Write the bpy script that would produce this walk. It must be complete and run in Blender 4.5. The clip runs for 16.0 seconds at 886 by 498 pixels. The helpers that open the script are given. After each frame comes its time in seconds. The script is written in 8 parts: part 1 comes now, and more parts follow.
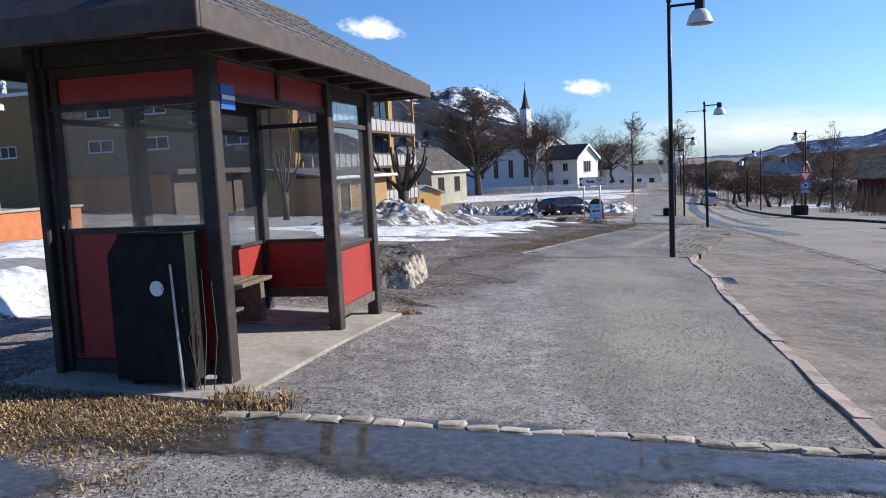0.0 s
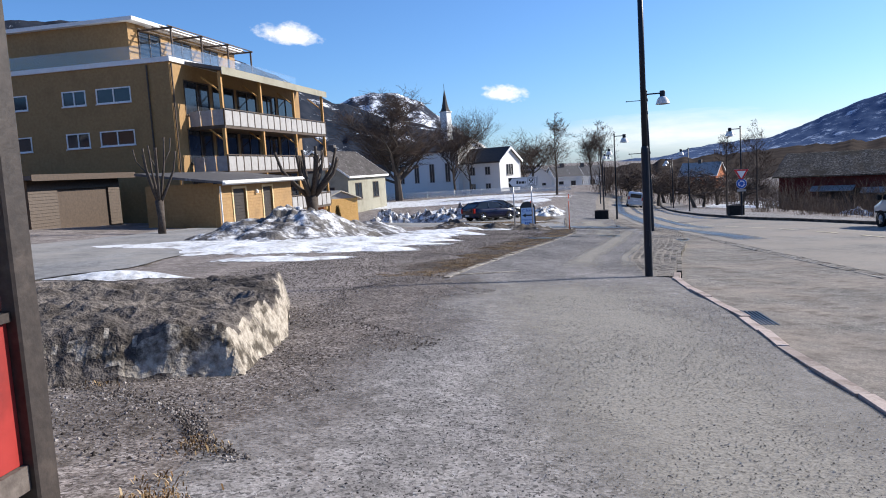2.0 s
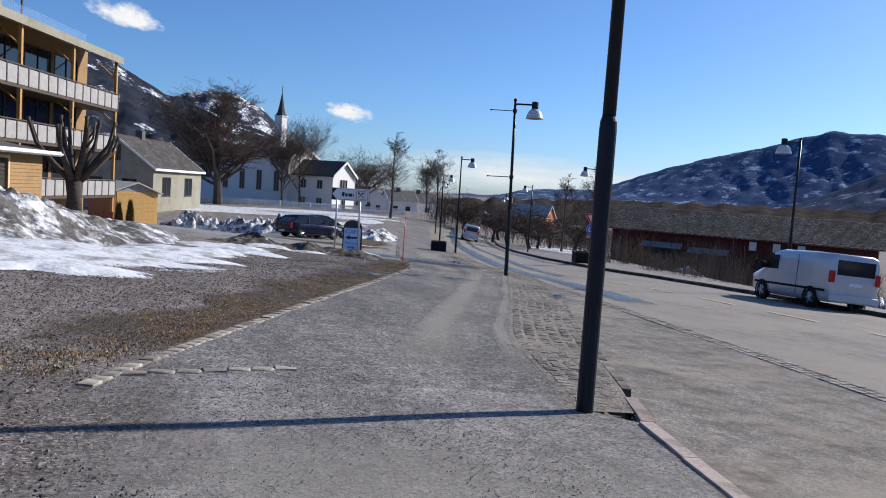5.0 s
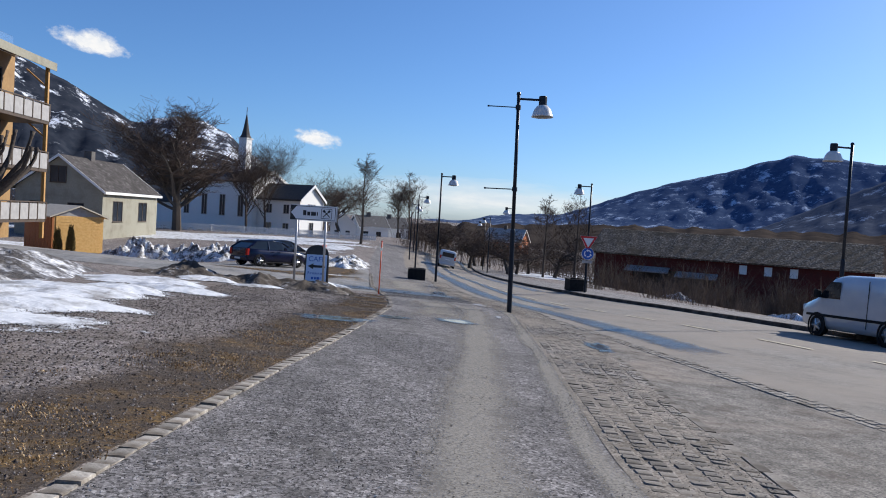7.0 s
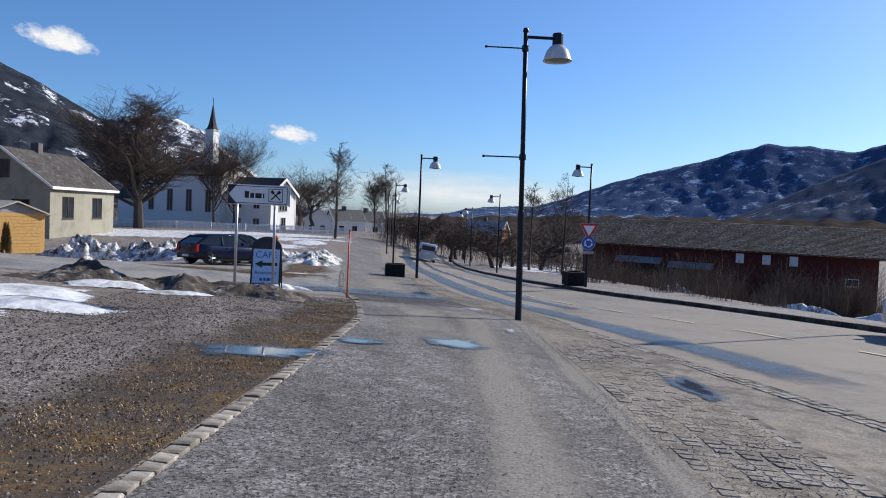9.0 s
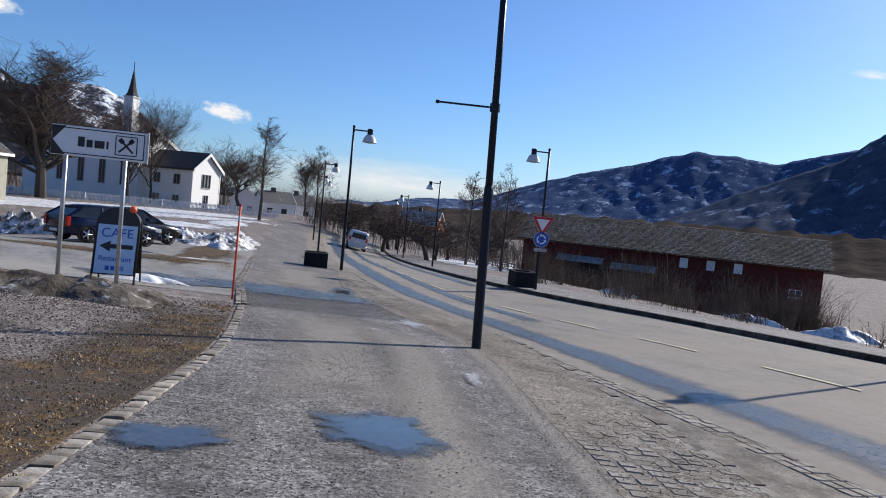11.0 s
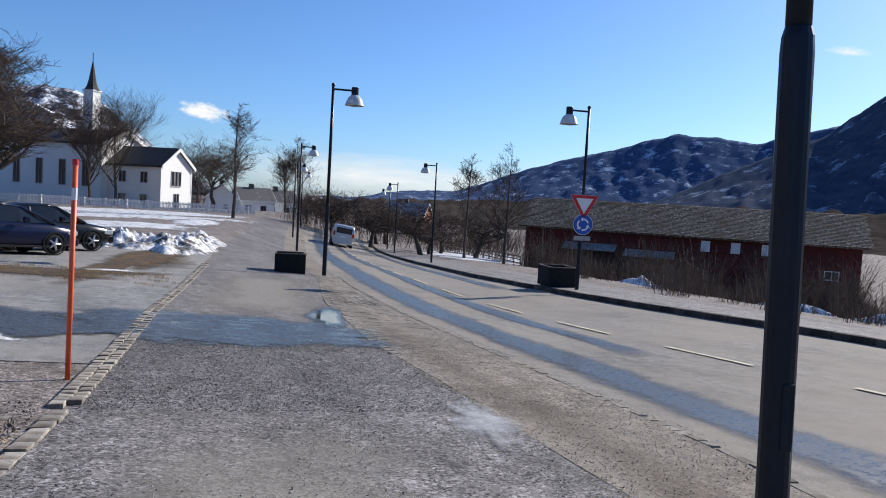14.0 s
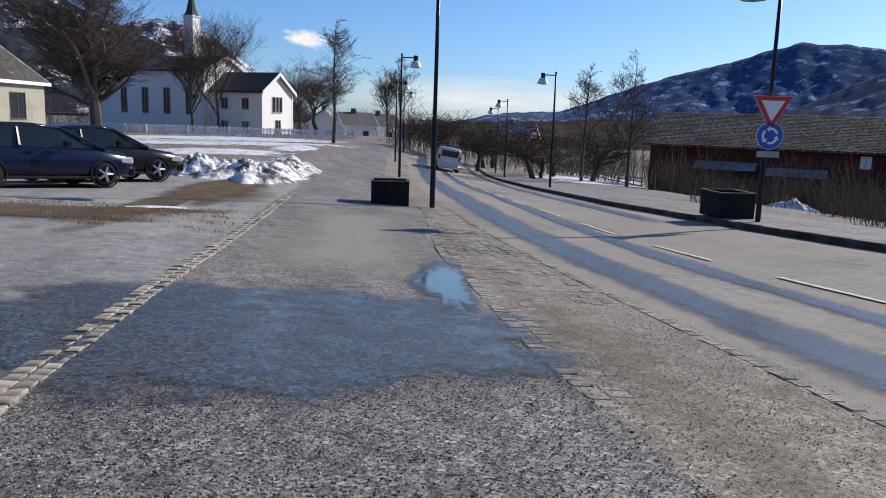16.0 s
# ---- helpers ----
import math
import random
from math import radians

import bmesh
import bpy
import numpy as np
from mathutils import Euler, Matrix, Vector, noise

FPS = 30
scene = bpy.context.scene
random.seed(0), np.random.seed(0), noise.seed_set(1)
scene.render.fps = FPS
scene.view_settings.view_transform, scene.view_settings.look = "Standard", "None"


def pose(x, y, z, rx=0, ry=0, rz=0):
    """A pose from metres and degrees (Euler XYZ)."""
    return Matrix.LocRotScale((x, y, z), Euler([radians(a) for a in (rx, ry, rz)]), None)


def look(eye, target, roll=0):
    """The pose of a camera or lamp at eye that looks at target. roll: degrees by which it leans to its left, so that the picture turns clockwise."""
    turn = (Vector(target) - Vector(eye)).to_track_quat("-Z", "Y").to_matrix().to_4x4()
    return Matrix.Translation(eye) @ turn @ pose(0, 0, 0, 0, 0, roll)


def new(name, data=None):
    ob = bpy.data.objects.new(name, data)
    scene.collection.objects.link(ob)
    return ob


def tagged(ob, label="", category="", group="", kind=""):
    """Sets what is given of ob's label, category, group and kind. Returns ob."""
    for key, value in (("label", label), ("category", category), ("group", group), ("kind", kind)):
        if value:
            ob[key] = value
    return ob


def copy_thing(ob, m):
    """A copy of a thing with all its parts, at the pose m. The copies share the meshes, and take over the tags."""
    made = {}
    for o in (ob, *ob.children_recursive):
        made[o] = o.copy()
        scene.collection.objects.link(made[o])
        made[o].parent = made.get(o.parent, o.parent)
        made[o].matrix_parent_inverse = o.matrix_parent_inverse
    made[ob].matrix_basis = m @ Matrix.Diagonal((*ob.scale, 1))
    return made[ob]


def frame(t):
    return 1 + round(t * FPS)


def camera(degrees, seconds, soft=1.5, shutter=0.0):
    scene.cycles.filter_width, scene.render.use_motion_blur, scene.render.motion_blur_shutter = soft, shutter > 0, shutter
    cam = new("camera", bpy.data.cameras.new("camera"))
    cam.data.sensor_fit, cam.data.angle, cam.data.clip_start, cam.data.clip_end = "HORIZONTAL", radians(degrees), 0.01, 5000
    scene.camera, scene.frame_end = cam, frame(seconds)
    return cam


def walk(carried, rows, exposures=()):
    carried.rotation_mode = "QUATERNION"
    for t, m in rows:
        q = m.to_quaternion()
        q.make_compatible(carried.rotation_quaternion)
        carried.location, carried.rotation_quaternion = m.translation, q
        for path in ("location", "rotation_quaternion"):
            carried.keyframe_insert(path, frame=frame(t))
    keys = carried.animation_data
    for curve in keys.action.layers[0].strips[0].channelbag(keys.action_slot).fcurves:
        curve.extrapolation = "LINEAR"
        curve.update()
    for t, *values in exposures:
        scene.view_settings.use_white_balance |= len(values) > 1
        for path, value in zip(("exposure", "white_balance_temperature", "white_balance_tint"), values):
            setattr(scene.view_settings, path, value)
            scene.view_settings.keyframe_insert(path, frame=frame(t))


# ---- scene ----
cam = camera(60.7, 16.0, 1.0)
PATH = [
    (0, (0.773, -0.855, 2.524), (0.627, 1.128, 2.311), -2.7),
    (0.5, (0.756, 0.527, 2.440), (0.688, 2.515, 2.226), -2.5),
    (1, (0.764, 1.909, 2.354), (0.738, 3.900, 2.160), -1.3),
    (1.5, (0.835, 3.276, 2.278), (0.863, 5.266, 2.077), -2.3),
    (2, (0.946, 4.665, 2.223), (1.002, 6.653, 2.015), -3.5),
    (2.5, (1.147, 6.089, 2.159), (1.443, 8.056, 1.952), 2.2),
    (2.8, (1.299, 6.950, 2.119), (1.636, 8.911, 1.912), 0.7),
    (3, (1.400, 7.502, 2.090), (1.743, 9.461, 1.887), -0.1),
    (3.5, (1.642, 8.827, 2.004), (1.999, 10.786, 1.811), 0.3),
    (4, (1.898, 10.197, 1.915), (2.297, 12.149, 1.742), 2.4),
    (4.2, (1.998, 10.748, 1.881), (2.424, 12.695, 1.717), 3.3),
    (6.3, (3.013, 16.666, 1.515), (3.586, 18.576, 1.360), 2.7),
    (6.5, (3.095, 17.206, 1.491), (3.645, 19.123, 1.347), 3.4),
    (7, (3.317, 18.516, 1.434), (3.892, 20.430, 1.355), 3.5),
    (7.5, (3.579, 19.796, 1.357), (4.150, 21.712, 1.303), 3.9),
    (8, (3.905, 21.077, 1.264), (4.464, 22.995, 1.178), 3.2),
    (8.5, (4.288, 22.400, 1.179), (4.866, 24.313, 1.092), 2.5),
    (9, (4.708, 23.767, 1.100), (5.339, 25.662, 1.008), 2.5),
    (9.2, (4.879, 24.299, 1.069), (5.515, 26.193, 0.971), 2.2),
    (11.4, (6.830, 30.003, 0.806), (7.641, 31.828, 0.702), 6.0),
    (11.5, (6.900, 30.268, 0.792), (7.651, 32.119, 0.684), 5.1),
    (12, (7.308, 31.569, 0.720), (8.058, 33.418, 0.587), 3.7),
    (12.5, (7.712, 32.840, 0.642), (8.475, 34.683, 0.491), 2.9),
    (13, (8.082, 34.107, 0.572), (8.878, 35.936, 0.427), 3.8),
    (13.5, (8.442, 35.368, 0.496), (9.253, 37.190, 0.351), 3.5),
    (14, (8.805, 36.634, 0.411), (9.640, 38.446, 0.288), 3.4),
    (14.5, (9.168, 37.908, 0.336), (9.944, 39.746, 0.206), 4.8),
    (15, (9.522, 39.192, 0.261), (10.243, 41.052, 0.122), 3.7),
    (15.5, (9.856, 40.494, 0.167), (10.509, 42.378, 0.005), 2.1),
    (16, (10.160, 41.822, 0.045), (10.742, 43.706, -0.290), 1.9),
]
walk(cam, [(t, look(eye, target, roll)) for t, eye, target, roll in PATH], [(0, 0.44, 6510, 10), (1, 0.58, 6580, 10), (1.6, 0.58, 6580, 10), (2.3, 0.36, 6560, 10), (3.2, 0.16, 6530, 10), (9, 0.14, 6560, 10), (12, 0.18, 6600, 10), (14, 0.25, 6600, 10), (16, 0.17, 6680, 10)])

# ---------------------------------------------------------------- world, sun
SUN = Vector((0.952 * math.cos(radians(29)), 0.305 * math.cos(radians(29)), math.sin(radians(29))))
world = bpy.data.worlds.new("world")
scene.world = world
world.use_nodes = True
wn, wl = world.node_tree.nodes, world.node_tree.links
sky = wn.new("ShaderNodeTexSky")
sky.sky_type, sky.sun_disc = "NISHITA", False
sky.sun_elevation, sky.sun_rotation = radians(29), math.atan2(0.952, 0.305)
sky.altitude, sky.air_density, sky.dust_density, sky.ozone_density = 900, 1.0, 1.1, 10.0
wl.new(sky.outputs[0], wn["Background"].inputs[0])
wn["Background"].inputs[1].default_value = 0.126
sun_data = bpy.data.lights.new("sun", "SUN")
sun_data.energy, sun_data.angle, sun_data.color = 5.2, radians(0.5), (1.0, 0.945, 0.87)
sun = new("sun", sun_data)
sun.matrix_world = look(SUN * 50, (0, 0, 0))


# ---------------------------------------------------------------- the lie of the land
def step(a, b, x):
    x = min(1.0, max(0.0, (x - a) / (b - a)))
    return x * x * (3 - 2 * x)


def lie(x, y):
    """Height of the bare ground."""
    side = 0.957 * x - 0.29 * y
    p = 0.978 - 0.0623 * x - 0.0355 * y
    p -= 0.26 * math.exp(-((x - 13) ** 2 + (y - 52) ** 2) / 98)
    p += 0.14 * math.exp(-((x + 1) ** 2 + (y - 6) ** 2) / 18)
    p -= 1.7 * step(49, 82, y) * step(12, -2, x)
    p += 0.05 * min(6, max(0, side - 2)) - 0.12 * min(12, max(0, side - 14))
    low = -2.7 - 4.5 * step(-14, 16, side) - 2.3 * step(165, 200, y) * step(16, -14, side) - 0.85 * step(58, 82, y) * step(10, -3, x) * step(106, 94, y)
    m = max(p, low)
    return m + 0.5 * math.log(math.exp((p - m) / 0.5) + math.exp((low - m) / 0.5))


def relief(x, y):
    """Gentle unevenness of the loose ground."""
    return 0.05 * noise.noise((x * 0.45, y * 0.45, 1))


def surface(x, y):
    """Height of the loose ground with its unevenness."""
    calm = 0.0 if 43 < y < 74 and x > -16 else 1.0
    return lie(x, y) - 0.012 + relief(x, y) * calm * max(step(0.3, 2.0, path_left(y) - x), step(3.8, 6, x - road_right(y)))


def along(rows):
    """x as a smooth function of y through (x, y) rows."""
    ys, xs = [r[1] for r in rows], [r[0] for r in rows]
    fine = np.linspace(ys[0], ys[-1], 400)
    val = np.interp(fine, ys, xs)
    kernel = np.hanning(13)
    kernel /= kernel.sum()
    val = np.convolve(np.pad(val, 6, mode="reflect", reflect_type="odd"), kernel, "valid")
    return lambda y: float(np.interp(y, fine, val))


path_left = along([(-1.6, -8), (-1.1, 3.7), (-0.35, 8.5), (0.3, 13), (1.45, 18.8), (3.5, 24.9), (5.35, 30.1), (7.7, 37.1),
                   (8.58, 41.6), (9.3, 46.5), (9.74, 49.6), (10.43, 53.3), (12.06, 61.7), (15.6, 81), (21, 105), (27, 130)])
bay_kerb = along([(2.0, -8), (2.75, 0), (3.12, 3.9), (3.45, 6), (4.34, 11.4), (4.9, 14), (5.3, 17), (5.6, 18.4), (6.1, 19.6),
                  (7.16, 22.7), (8.0, 25.1), (9.62, 29.2), (11.2, 34), (12.76, 38.9), (13.45, 41.5)])
cobble_left = along([(5.15, 18.7), (5.93, 22.7), (6.9, 25.4), (8.75, 30.5), (10.0, 34.2), (11.5, 38.4), (12.1, 44), (12.4, 46.8),
                     (13.0, 49.8), (13.5, 53), (15.2, 60), (18.9, 81), (24.5, 105), (31, 130)])
road_left = along([(6.5, -8), (7.4, 0), (9.0, 14), (9.73, 18.1), (10.85, 25.1), (12.3, 33.5), (13.2, 39), (14.02, 44.1), (14.4, 46.4),
                   (14.86, 49.5), (16.03, 58.8), (17.6, 67), (20.6, 81), (26.5, 105), (33.5, 130)])
road_right = along([(19.0, -8), (19.8, 0), (21.8, 20), (23.2, 39), (23.35, 52), (23.5, 58), (24.5, 67), (27.6, 81), (33.5, 105), (41, 130)])


# ---------------------------------------------------------------- materials
def ramp(nt, fac, stops):
    n = nt.nodes.new("ShaderNodeValToRGB")
    n.color_ramp.elements[0].position, n.color_ramp.elements[0].color = stops[0][0], (*stops[0][1], 1)
    n.color_ramp.elements[1].position, n.color_ramp.elements[1].color = stops[-1][0], (*stops[-1][1], 1)
    for p, c in stops[1:-1]:
        n.color_ramp.elements.new(p).color = (*c, 1)
    nt.links.new(fac, n.inputs[0])
    return n.outputs[0]


def span(nt, fac, a, b, u, v):
    """Maps a..b to u..v, held at the ends."""
    n = nt.nodes.new("ShaderNodeMapRange")
    for k, q in enumerate((a, b, u, v)):
        n.inputs[k + 1].default_value = q
    nt.links.new(fac, n.inputs[0])
    return n.outputs[0]


def noise_of(nt, vec, scale, detail=4.0, rough=0.6):
    n = nt.nodes.new("ShaderNodeTexNoise")
    n.inputs["Scale"].default_value, n.inputs["Detail"].default_value, n.inputs["Roughness"].default_value = scale, detail, rough
    nt.links.new(vec, n.inputs["Vector"])
    return n.outputs["Fac"]


def mix(nt, fac, a, b, kind="MIX"):
    n = nt.nodes.new("ShaderNodeMix")
    n.data_type, n.blend_type = "RGBA", kind
    for sock, v in ((n.inputs[0], fac), (n.inputs[6], a), (n.inputs[7], b)):
        if isinstance(v, (int, float)):
            sock.default_value = v
        elif isinstance(v, tuple):
            sock.default_value = (*v, 1)
        else:
            nt.links.new(v, sock)
    return n.outputs[2]


def material(name, grain, stains=None, rough=0.8, metal=0.0, scale=8.0, big=0.6, bump=0.3, bump_size=0.01, coat=0.0, vary=0.0):
    """grain: ramp stops for the fine pattern; stains: (colour, from, to) laid on by a broad pattern."""
    m = bpy.data.materials.new(name)
    m.use_nodes = True
    nt = m.node_tree
    b = nt.nodes["Principled BSDF"]
    co = nt.nodes.new("ShaderNodeTexCoord").outputs["Object"]
    fine = noise_of(nt, co, scale)
    col = ramp(nt, fine, grain)
    if stains:
        mask = ramp(nt, noise_of(nt, co, big, 5, 0.65), [(stains[1], (0, 0, 0)), (stains[2], (1, 1, 1))])
        col = mix(nt, mask, col, stains[0])
    if vary:
        info = nt.nodes.new("ShaderNodeObjectInfo")
        tone = ramp(nt, info.outputs["Random"], [(0, (1 - vary,) * 3), (1, (1 + vary,) * 3)])
        col = mix(nt, 1.0, col, tone, "MULTIPLY")
    nt.links.new(col, b.inputs["Base Color"])
    b.inputs["Roughness"].default_value, b.inputs["Metallic"].default_value = rough, metal
    b.inputs["Coat Weight"].default_value = coat
    if rough > 0.78:
        b.inputs["Specular IOR Level"].default_value = 0.2
    if bump:
        bp = nt.nodes.new("ShaderNodeBump")
        bp.inputs["Strength"].default_value, bp.inputs["Distance"].default_value = bump, bump_size
        nt.links.new(fine, bp.inputs["Height"])
        nt.links.new(bp.outputs[0], b.inputs["Normal"])
    return m


def gravel_material(name, tones, patch, patch_from, patch_to, size=38.0, big=0.35, rough=0.9, dirt=None):
    """Worn surface with stones: cells of several tones, broad worn patches and a rough relief."""
    m = bpy.data.materials.new(name)
    m.use_nodes = True
    nt = m.node_tree
    b = nt.nodes["Principled BSDF"]
    co = nt.nodes.new("ShaderNodeTexCoord").outputs["Object"]
    v = nt.nodes.new("ShaderNodeTexVoronoi")
    v.inputs["Scale"].default_value = size
    nt.links.new(co, v.inputs["Vector"])
    sep = nt.nodes.new("ShaderNodeSeparateColor")
    nt.links.new(v.outputs["Color"], sep.inputs[0])
    col = ramp(nt, sep.outputs[0], tones)
    v2 = nt.nodes.new("ShaderNodeTexVoronoi")
    v2.inputs["Scale"].default_value, v2.inputs["Randomness"].default_value = size * 1.7, 1.0
    nt.links.new(co, v2.inputs["Vector"])
    sep2 = nt.nodes.new("ShaderNodeSeparateColor")
    nt.links.new(v2.outputs["Color"], sep2.inputs[0])
    col = mix(nt, ramp(nt, noise_of(nt, co, 14.0, 3), [(0.42, (0.1,) * 3), (0.62, (0.8,) * 3)]), col, ramp(nt, sep2.outputs[1], tones))
    mid = ramp(nt, noise_of(nt, co, 5.0, 4), [(0.32, (0.62,) * 3), (0.68, (1.25,) * 3)])
    col = mix(nt, 0.8, col, mid, "MULTIPLY")
    turn = nt.nodes.new("ShaderNodeMapping")
    turn.inputs["Rotation"].default_value, turn.inputs["Scale"].default_value = (0, 0, radians(16)), (1.0, 0.16, 1.0)
    nt.links.new(co, turn.inputs["Vector"])
    lanes = ramp(nt, noise_of(nt, turn.outputs[0], 1.1, 5, 0.65), [(0.36, (0.78,) * 3), (0.62, (1.28,) * 3)])
    col = mix(nt, 0.85, col, lanes, "MULTIPLY")
    worn = ramp(nt, noise_of(nt, co, big, 6, 0.7), [(patch_from, (0, 0, 0)), (patch_to, (1, 1, 1))])
    col = mix(nt, worn, col, patch)
    if dirt:
        spot = ramp(nt, noise_of(nt, co, 1.7, 6, 0.75), [(dirt[1], (0, 0, 0)), (dirt[2], (1, 1, 1))])
        col = mix(nt, spot, col, dirt[0])
    nt.links.new(col, b.inputs["Base Color"])
    b.inputs["Roughness"].default_value = rough
    b.inputs["Specular IOR Level"].default_value = 0.2
    bp = nt.nodes.new("ShaderNodeBump")
    bp.inputs["Strength"].default_value, bp.inputs["Distance"].default_value = 0.5, 0.01
    nt.links.new(noise_of(nt, co, size * 1.3, 4, 0.7), bp.inputs["Height"])
    nt.links.new(bp.outputs[0], b.inputs["Normal"])
    return m


def glass_material(name, tint=(0.96, 0.98, 0.985), rough=0.0, alpha=0.03):
    m = bpy.data.materials.new(name)
    m.use_nodes = True
    nt = m.node_tree
    out = nt.nodes["Material Output"]
    tr, gl, mx = nt.nodes.new("ShaderNodeBsdfTransparent"), nt.nodes.new("ShaderNodeBsdfGlossy"), nt.nodes.new("ShaderNodeMixShader")
    lw = nt.nodes.new("ShaderNodeLayerWeight")
    lw.inputs[0].default_value = 0.5
    pw = nt.nodes.new("ShaderNodeMath")
    pw.operation = "POWER"
    pw.inputs[1].default_value = 3.5
    nt.links.new(lw.outputs["Facing"], pw.inputs[0])
    tr.inputs[0].default_value = (*tint, 1)
    gl.inputs["Roughness"].default_value = rough
    nt.links.new(span(nt, pw.outputs[0], 0.0, 1.0, 0.05, 1.0), mx.inputs[0])
    nt.links.new(tr.outputs[0], mx.inputs[1])
    nt.links.new(gl.outputs[0], mx.inputs[2])
    # a film of road dust
    co = nt.nodes.new("ShaderNodeTexCoord").outputs["Object"]
    df, dm = nt.nodes.new("ShaderNodeBsdfDiffuse"), nt.nodes.new("ShaderNodeMixShader")
    df.inputs[0].default_value = (0.62, 0.62, 0.6, 1)
    nt.links.new(ramp(nt, noise_of(nt, co, 1.1, 2), [(0.35, (alpha * 0.7,) * 3), (0.7, (alpha * 1.5,) * 3)]), dm.inputs[0])
    nt.links.new(mx.outputs[0], dm.inputs[1])
    nt.links.new(df.outputs[0], dm.inputs[2])
    nt.links.new(dm.outputs[0], out.inputs[0])
    return m


G = lambda v, r=1.0, b=1.0: (v * r, v, v * b)
M_PATH = gravel_material("worn_gravelly_asphalt", [(0.0, G(0.035, 1.06, 0.98)), (0.2, G(0.08, 1.07, 0.97)), (0.36, G(0.2, 1.07, 0.96)), (0.8, G(0.26, 1.07, 0.96)), (1.0, G(0.37, 1.05, 0.98))],
                         (0.28, 0.264, 0.248), 0.5, 0.95, 50, 0.33, 0.9, ((0.11, 0.102, 0.095), 0.52, 0.85))
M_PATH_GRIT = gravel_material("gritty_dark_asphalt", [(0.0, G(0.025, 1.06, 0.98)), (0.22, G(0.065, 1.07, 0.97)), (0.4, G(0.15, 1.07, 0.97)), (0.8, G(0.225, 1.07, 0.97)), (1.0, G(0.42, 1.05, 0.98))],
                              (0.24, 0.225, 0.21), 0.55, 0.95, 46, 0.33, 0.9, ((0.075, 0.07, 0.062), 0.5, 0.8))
M_ROAD = gravel_material("salted_road_asphalt", [(0.0, G(0.09)), (0.4, G(0.175, 1.06, 0.92)), (1.0, G(0.3, 1.06, 0.9))],
                         (0.275, 0.243, 0.208), 0.32, 0.6, 70, 0.22)
M_BAY = gravel_material("dusty_bay_asphalt", [(0.0, G(0.06)), (0.4, G(0.13, 1.1, 0.88)), (1.0, G(0.27, 1.08, 0.89))],
                        (0.3, 0.252, 0.208), 0.44, 0.7, 50, 0.42, 0.9, ((0.095, 0.078, 0.066), 0.5, 0.68))
M_PARK = gravel_material("grey_car_park_asphalt", [(0.0, G(0.13)), (0.5, G(0.2)), (1.0, G(0.31))], (0.32, 0.3, 0.27), 0.42, 0.7, 50, 0.25)
M_DIRT = gravel_material("dirt_and_gravel", [(0.0, (0.035, 0.029, 0.026)), (0.25, (0.11, 0.092, 0.083)), (0.7, (0.26, 0.225, 0.206)), (1.0, (0.5, 0.455, 0.43))],
                         (0.165, 0.134, 0.11), 0.52, 0.75, 48, 0.3, 0.95, ((0.07, 0.058, 0.044), 0.52, 0.7))
M_VERGE = gravel_material("tan_dusty_dirt", [(0.0, (0.06, 0.05, 0.038)), (0.3, (0.16, 0.138, 0.115)), (0.7, (0.25, 0.22, 0.185)), (1.0, (0.4, 0.36, 0.31))],
                          (0.27, 0.238, 0.2), 0.45, 0.75, 46, 0.3, 0.95, ((0.13, 0.11, 0.086), 0.52, 0.72))


def per_blade(name, tones, rough=0.9):
    """Each loose piece of a joined mesh takes its own tone."""
    m = bpy.data.materials.new(name)
    m.use_nodes = True
    nt = m.node_tree
    b = nt.nodes["Principled BSDF"]
    geo = nt.nodes.new("ShaderNodeNewGeometry")
    col = ramp(nt, geo.outputs["Random Per Island"], tones)
    co = nt.nodes.new("ShaderNodeTexCoord").outputs["Object"]
    col = mix(nt, 0.7, col, ramp(nt, noise_of(nt, co, 1.2, 5), [(0.35, (0.6,) * 3), (0.65, (1.25,) * 3)]), "MULTIPLY")
    nt.links.new(col, b.inputs["Base Color"])
    b.inputs["Roughness"].default_value = rough
    b.inputs["Specular IOR Level"].default_value = 0.15
    return m


M_STRAW = per_blade("dry_straw_grass", [(0.0, (0.07, 0.042, 0.018)), (0.35, (0.21, 0.125, 0.06)), (0.7, (0.42, 0.28, 0.135)), (1.0, (0.6, 0.46, 0.28))])
M_GRIT = per_blade("grit_stones", [(0.0, (0.03, 0.029, 0.028)), (0.4, (0.095, 0.09, 0.086)), (0.7, (0.24, 0.228, 0.215)), (1.0, (0.56, 0.54, 0.51))])
M_GRIT_BROWN = per_blade("brown_gravel_stones", [(0.0, (0.022, 0.019, 0.017)), (0.45, (0.085, 0.071, 0.063)), (0.8, (0.2, 0.174, 0.158)), (1.0, (0.4, 0.37, 0.345))])
M_KERBSTONE = material("rusty_brown_granite_kerb", [(0.3, (0.34, 0.27, 0.235)), (0.7, (0.5, 0.42, 0.375))], ((0.2, 0.15, 0.125), 0.5, 0.7), 0.85, scale=30, big=2.5, bump=0.5, vary=0.3)
M_STONE = material("granite_stone", [(0.3, (0.27, 0.245, 0.21)), (0.7, (0.47, 0.435, 0.38))], ((0.17, 0.142, 0.11), 0.42, 0.62), 0.85, scale=40, big=3, bump=0.5, vary=0.3)
M_SETT = material("dirty_granite_sett", [(0.3, (0.15, 0.136, 0.118)), (0.7, (0.31, 0.284, 0.25))], ((0.11, 0.093, 0.074), 0.4, 0.64), 0.85, scale=35, big=2, bump=0.5, vary=0.35)
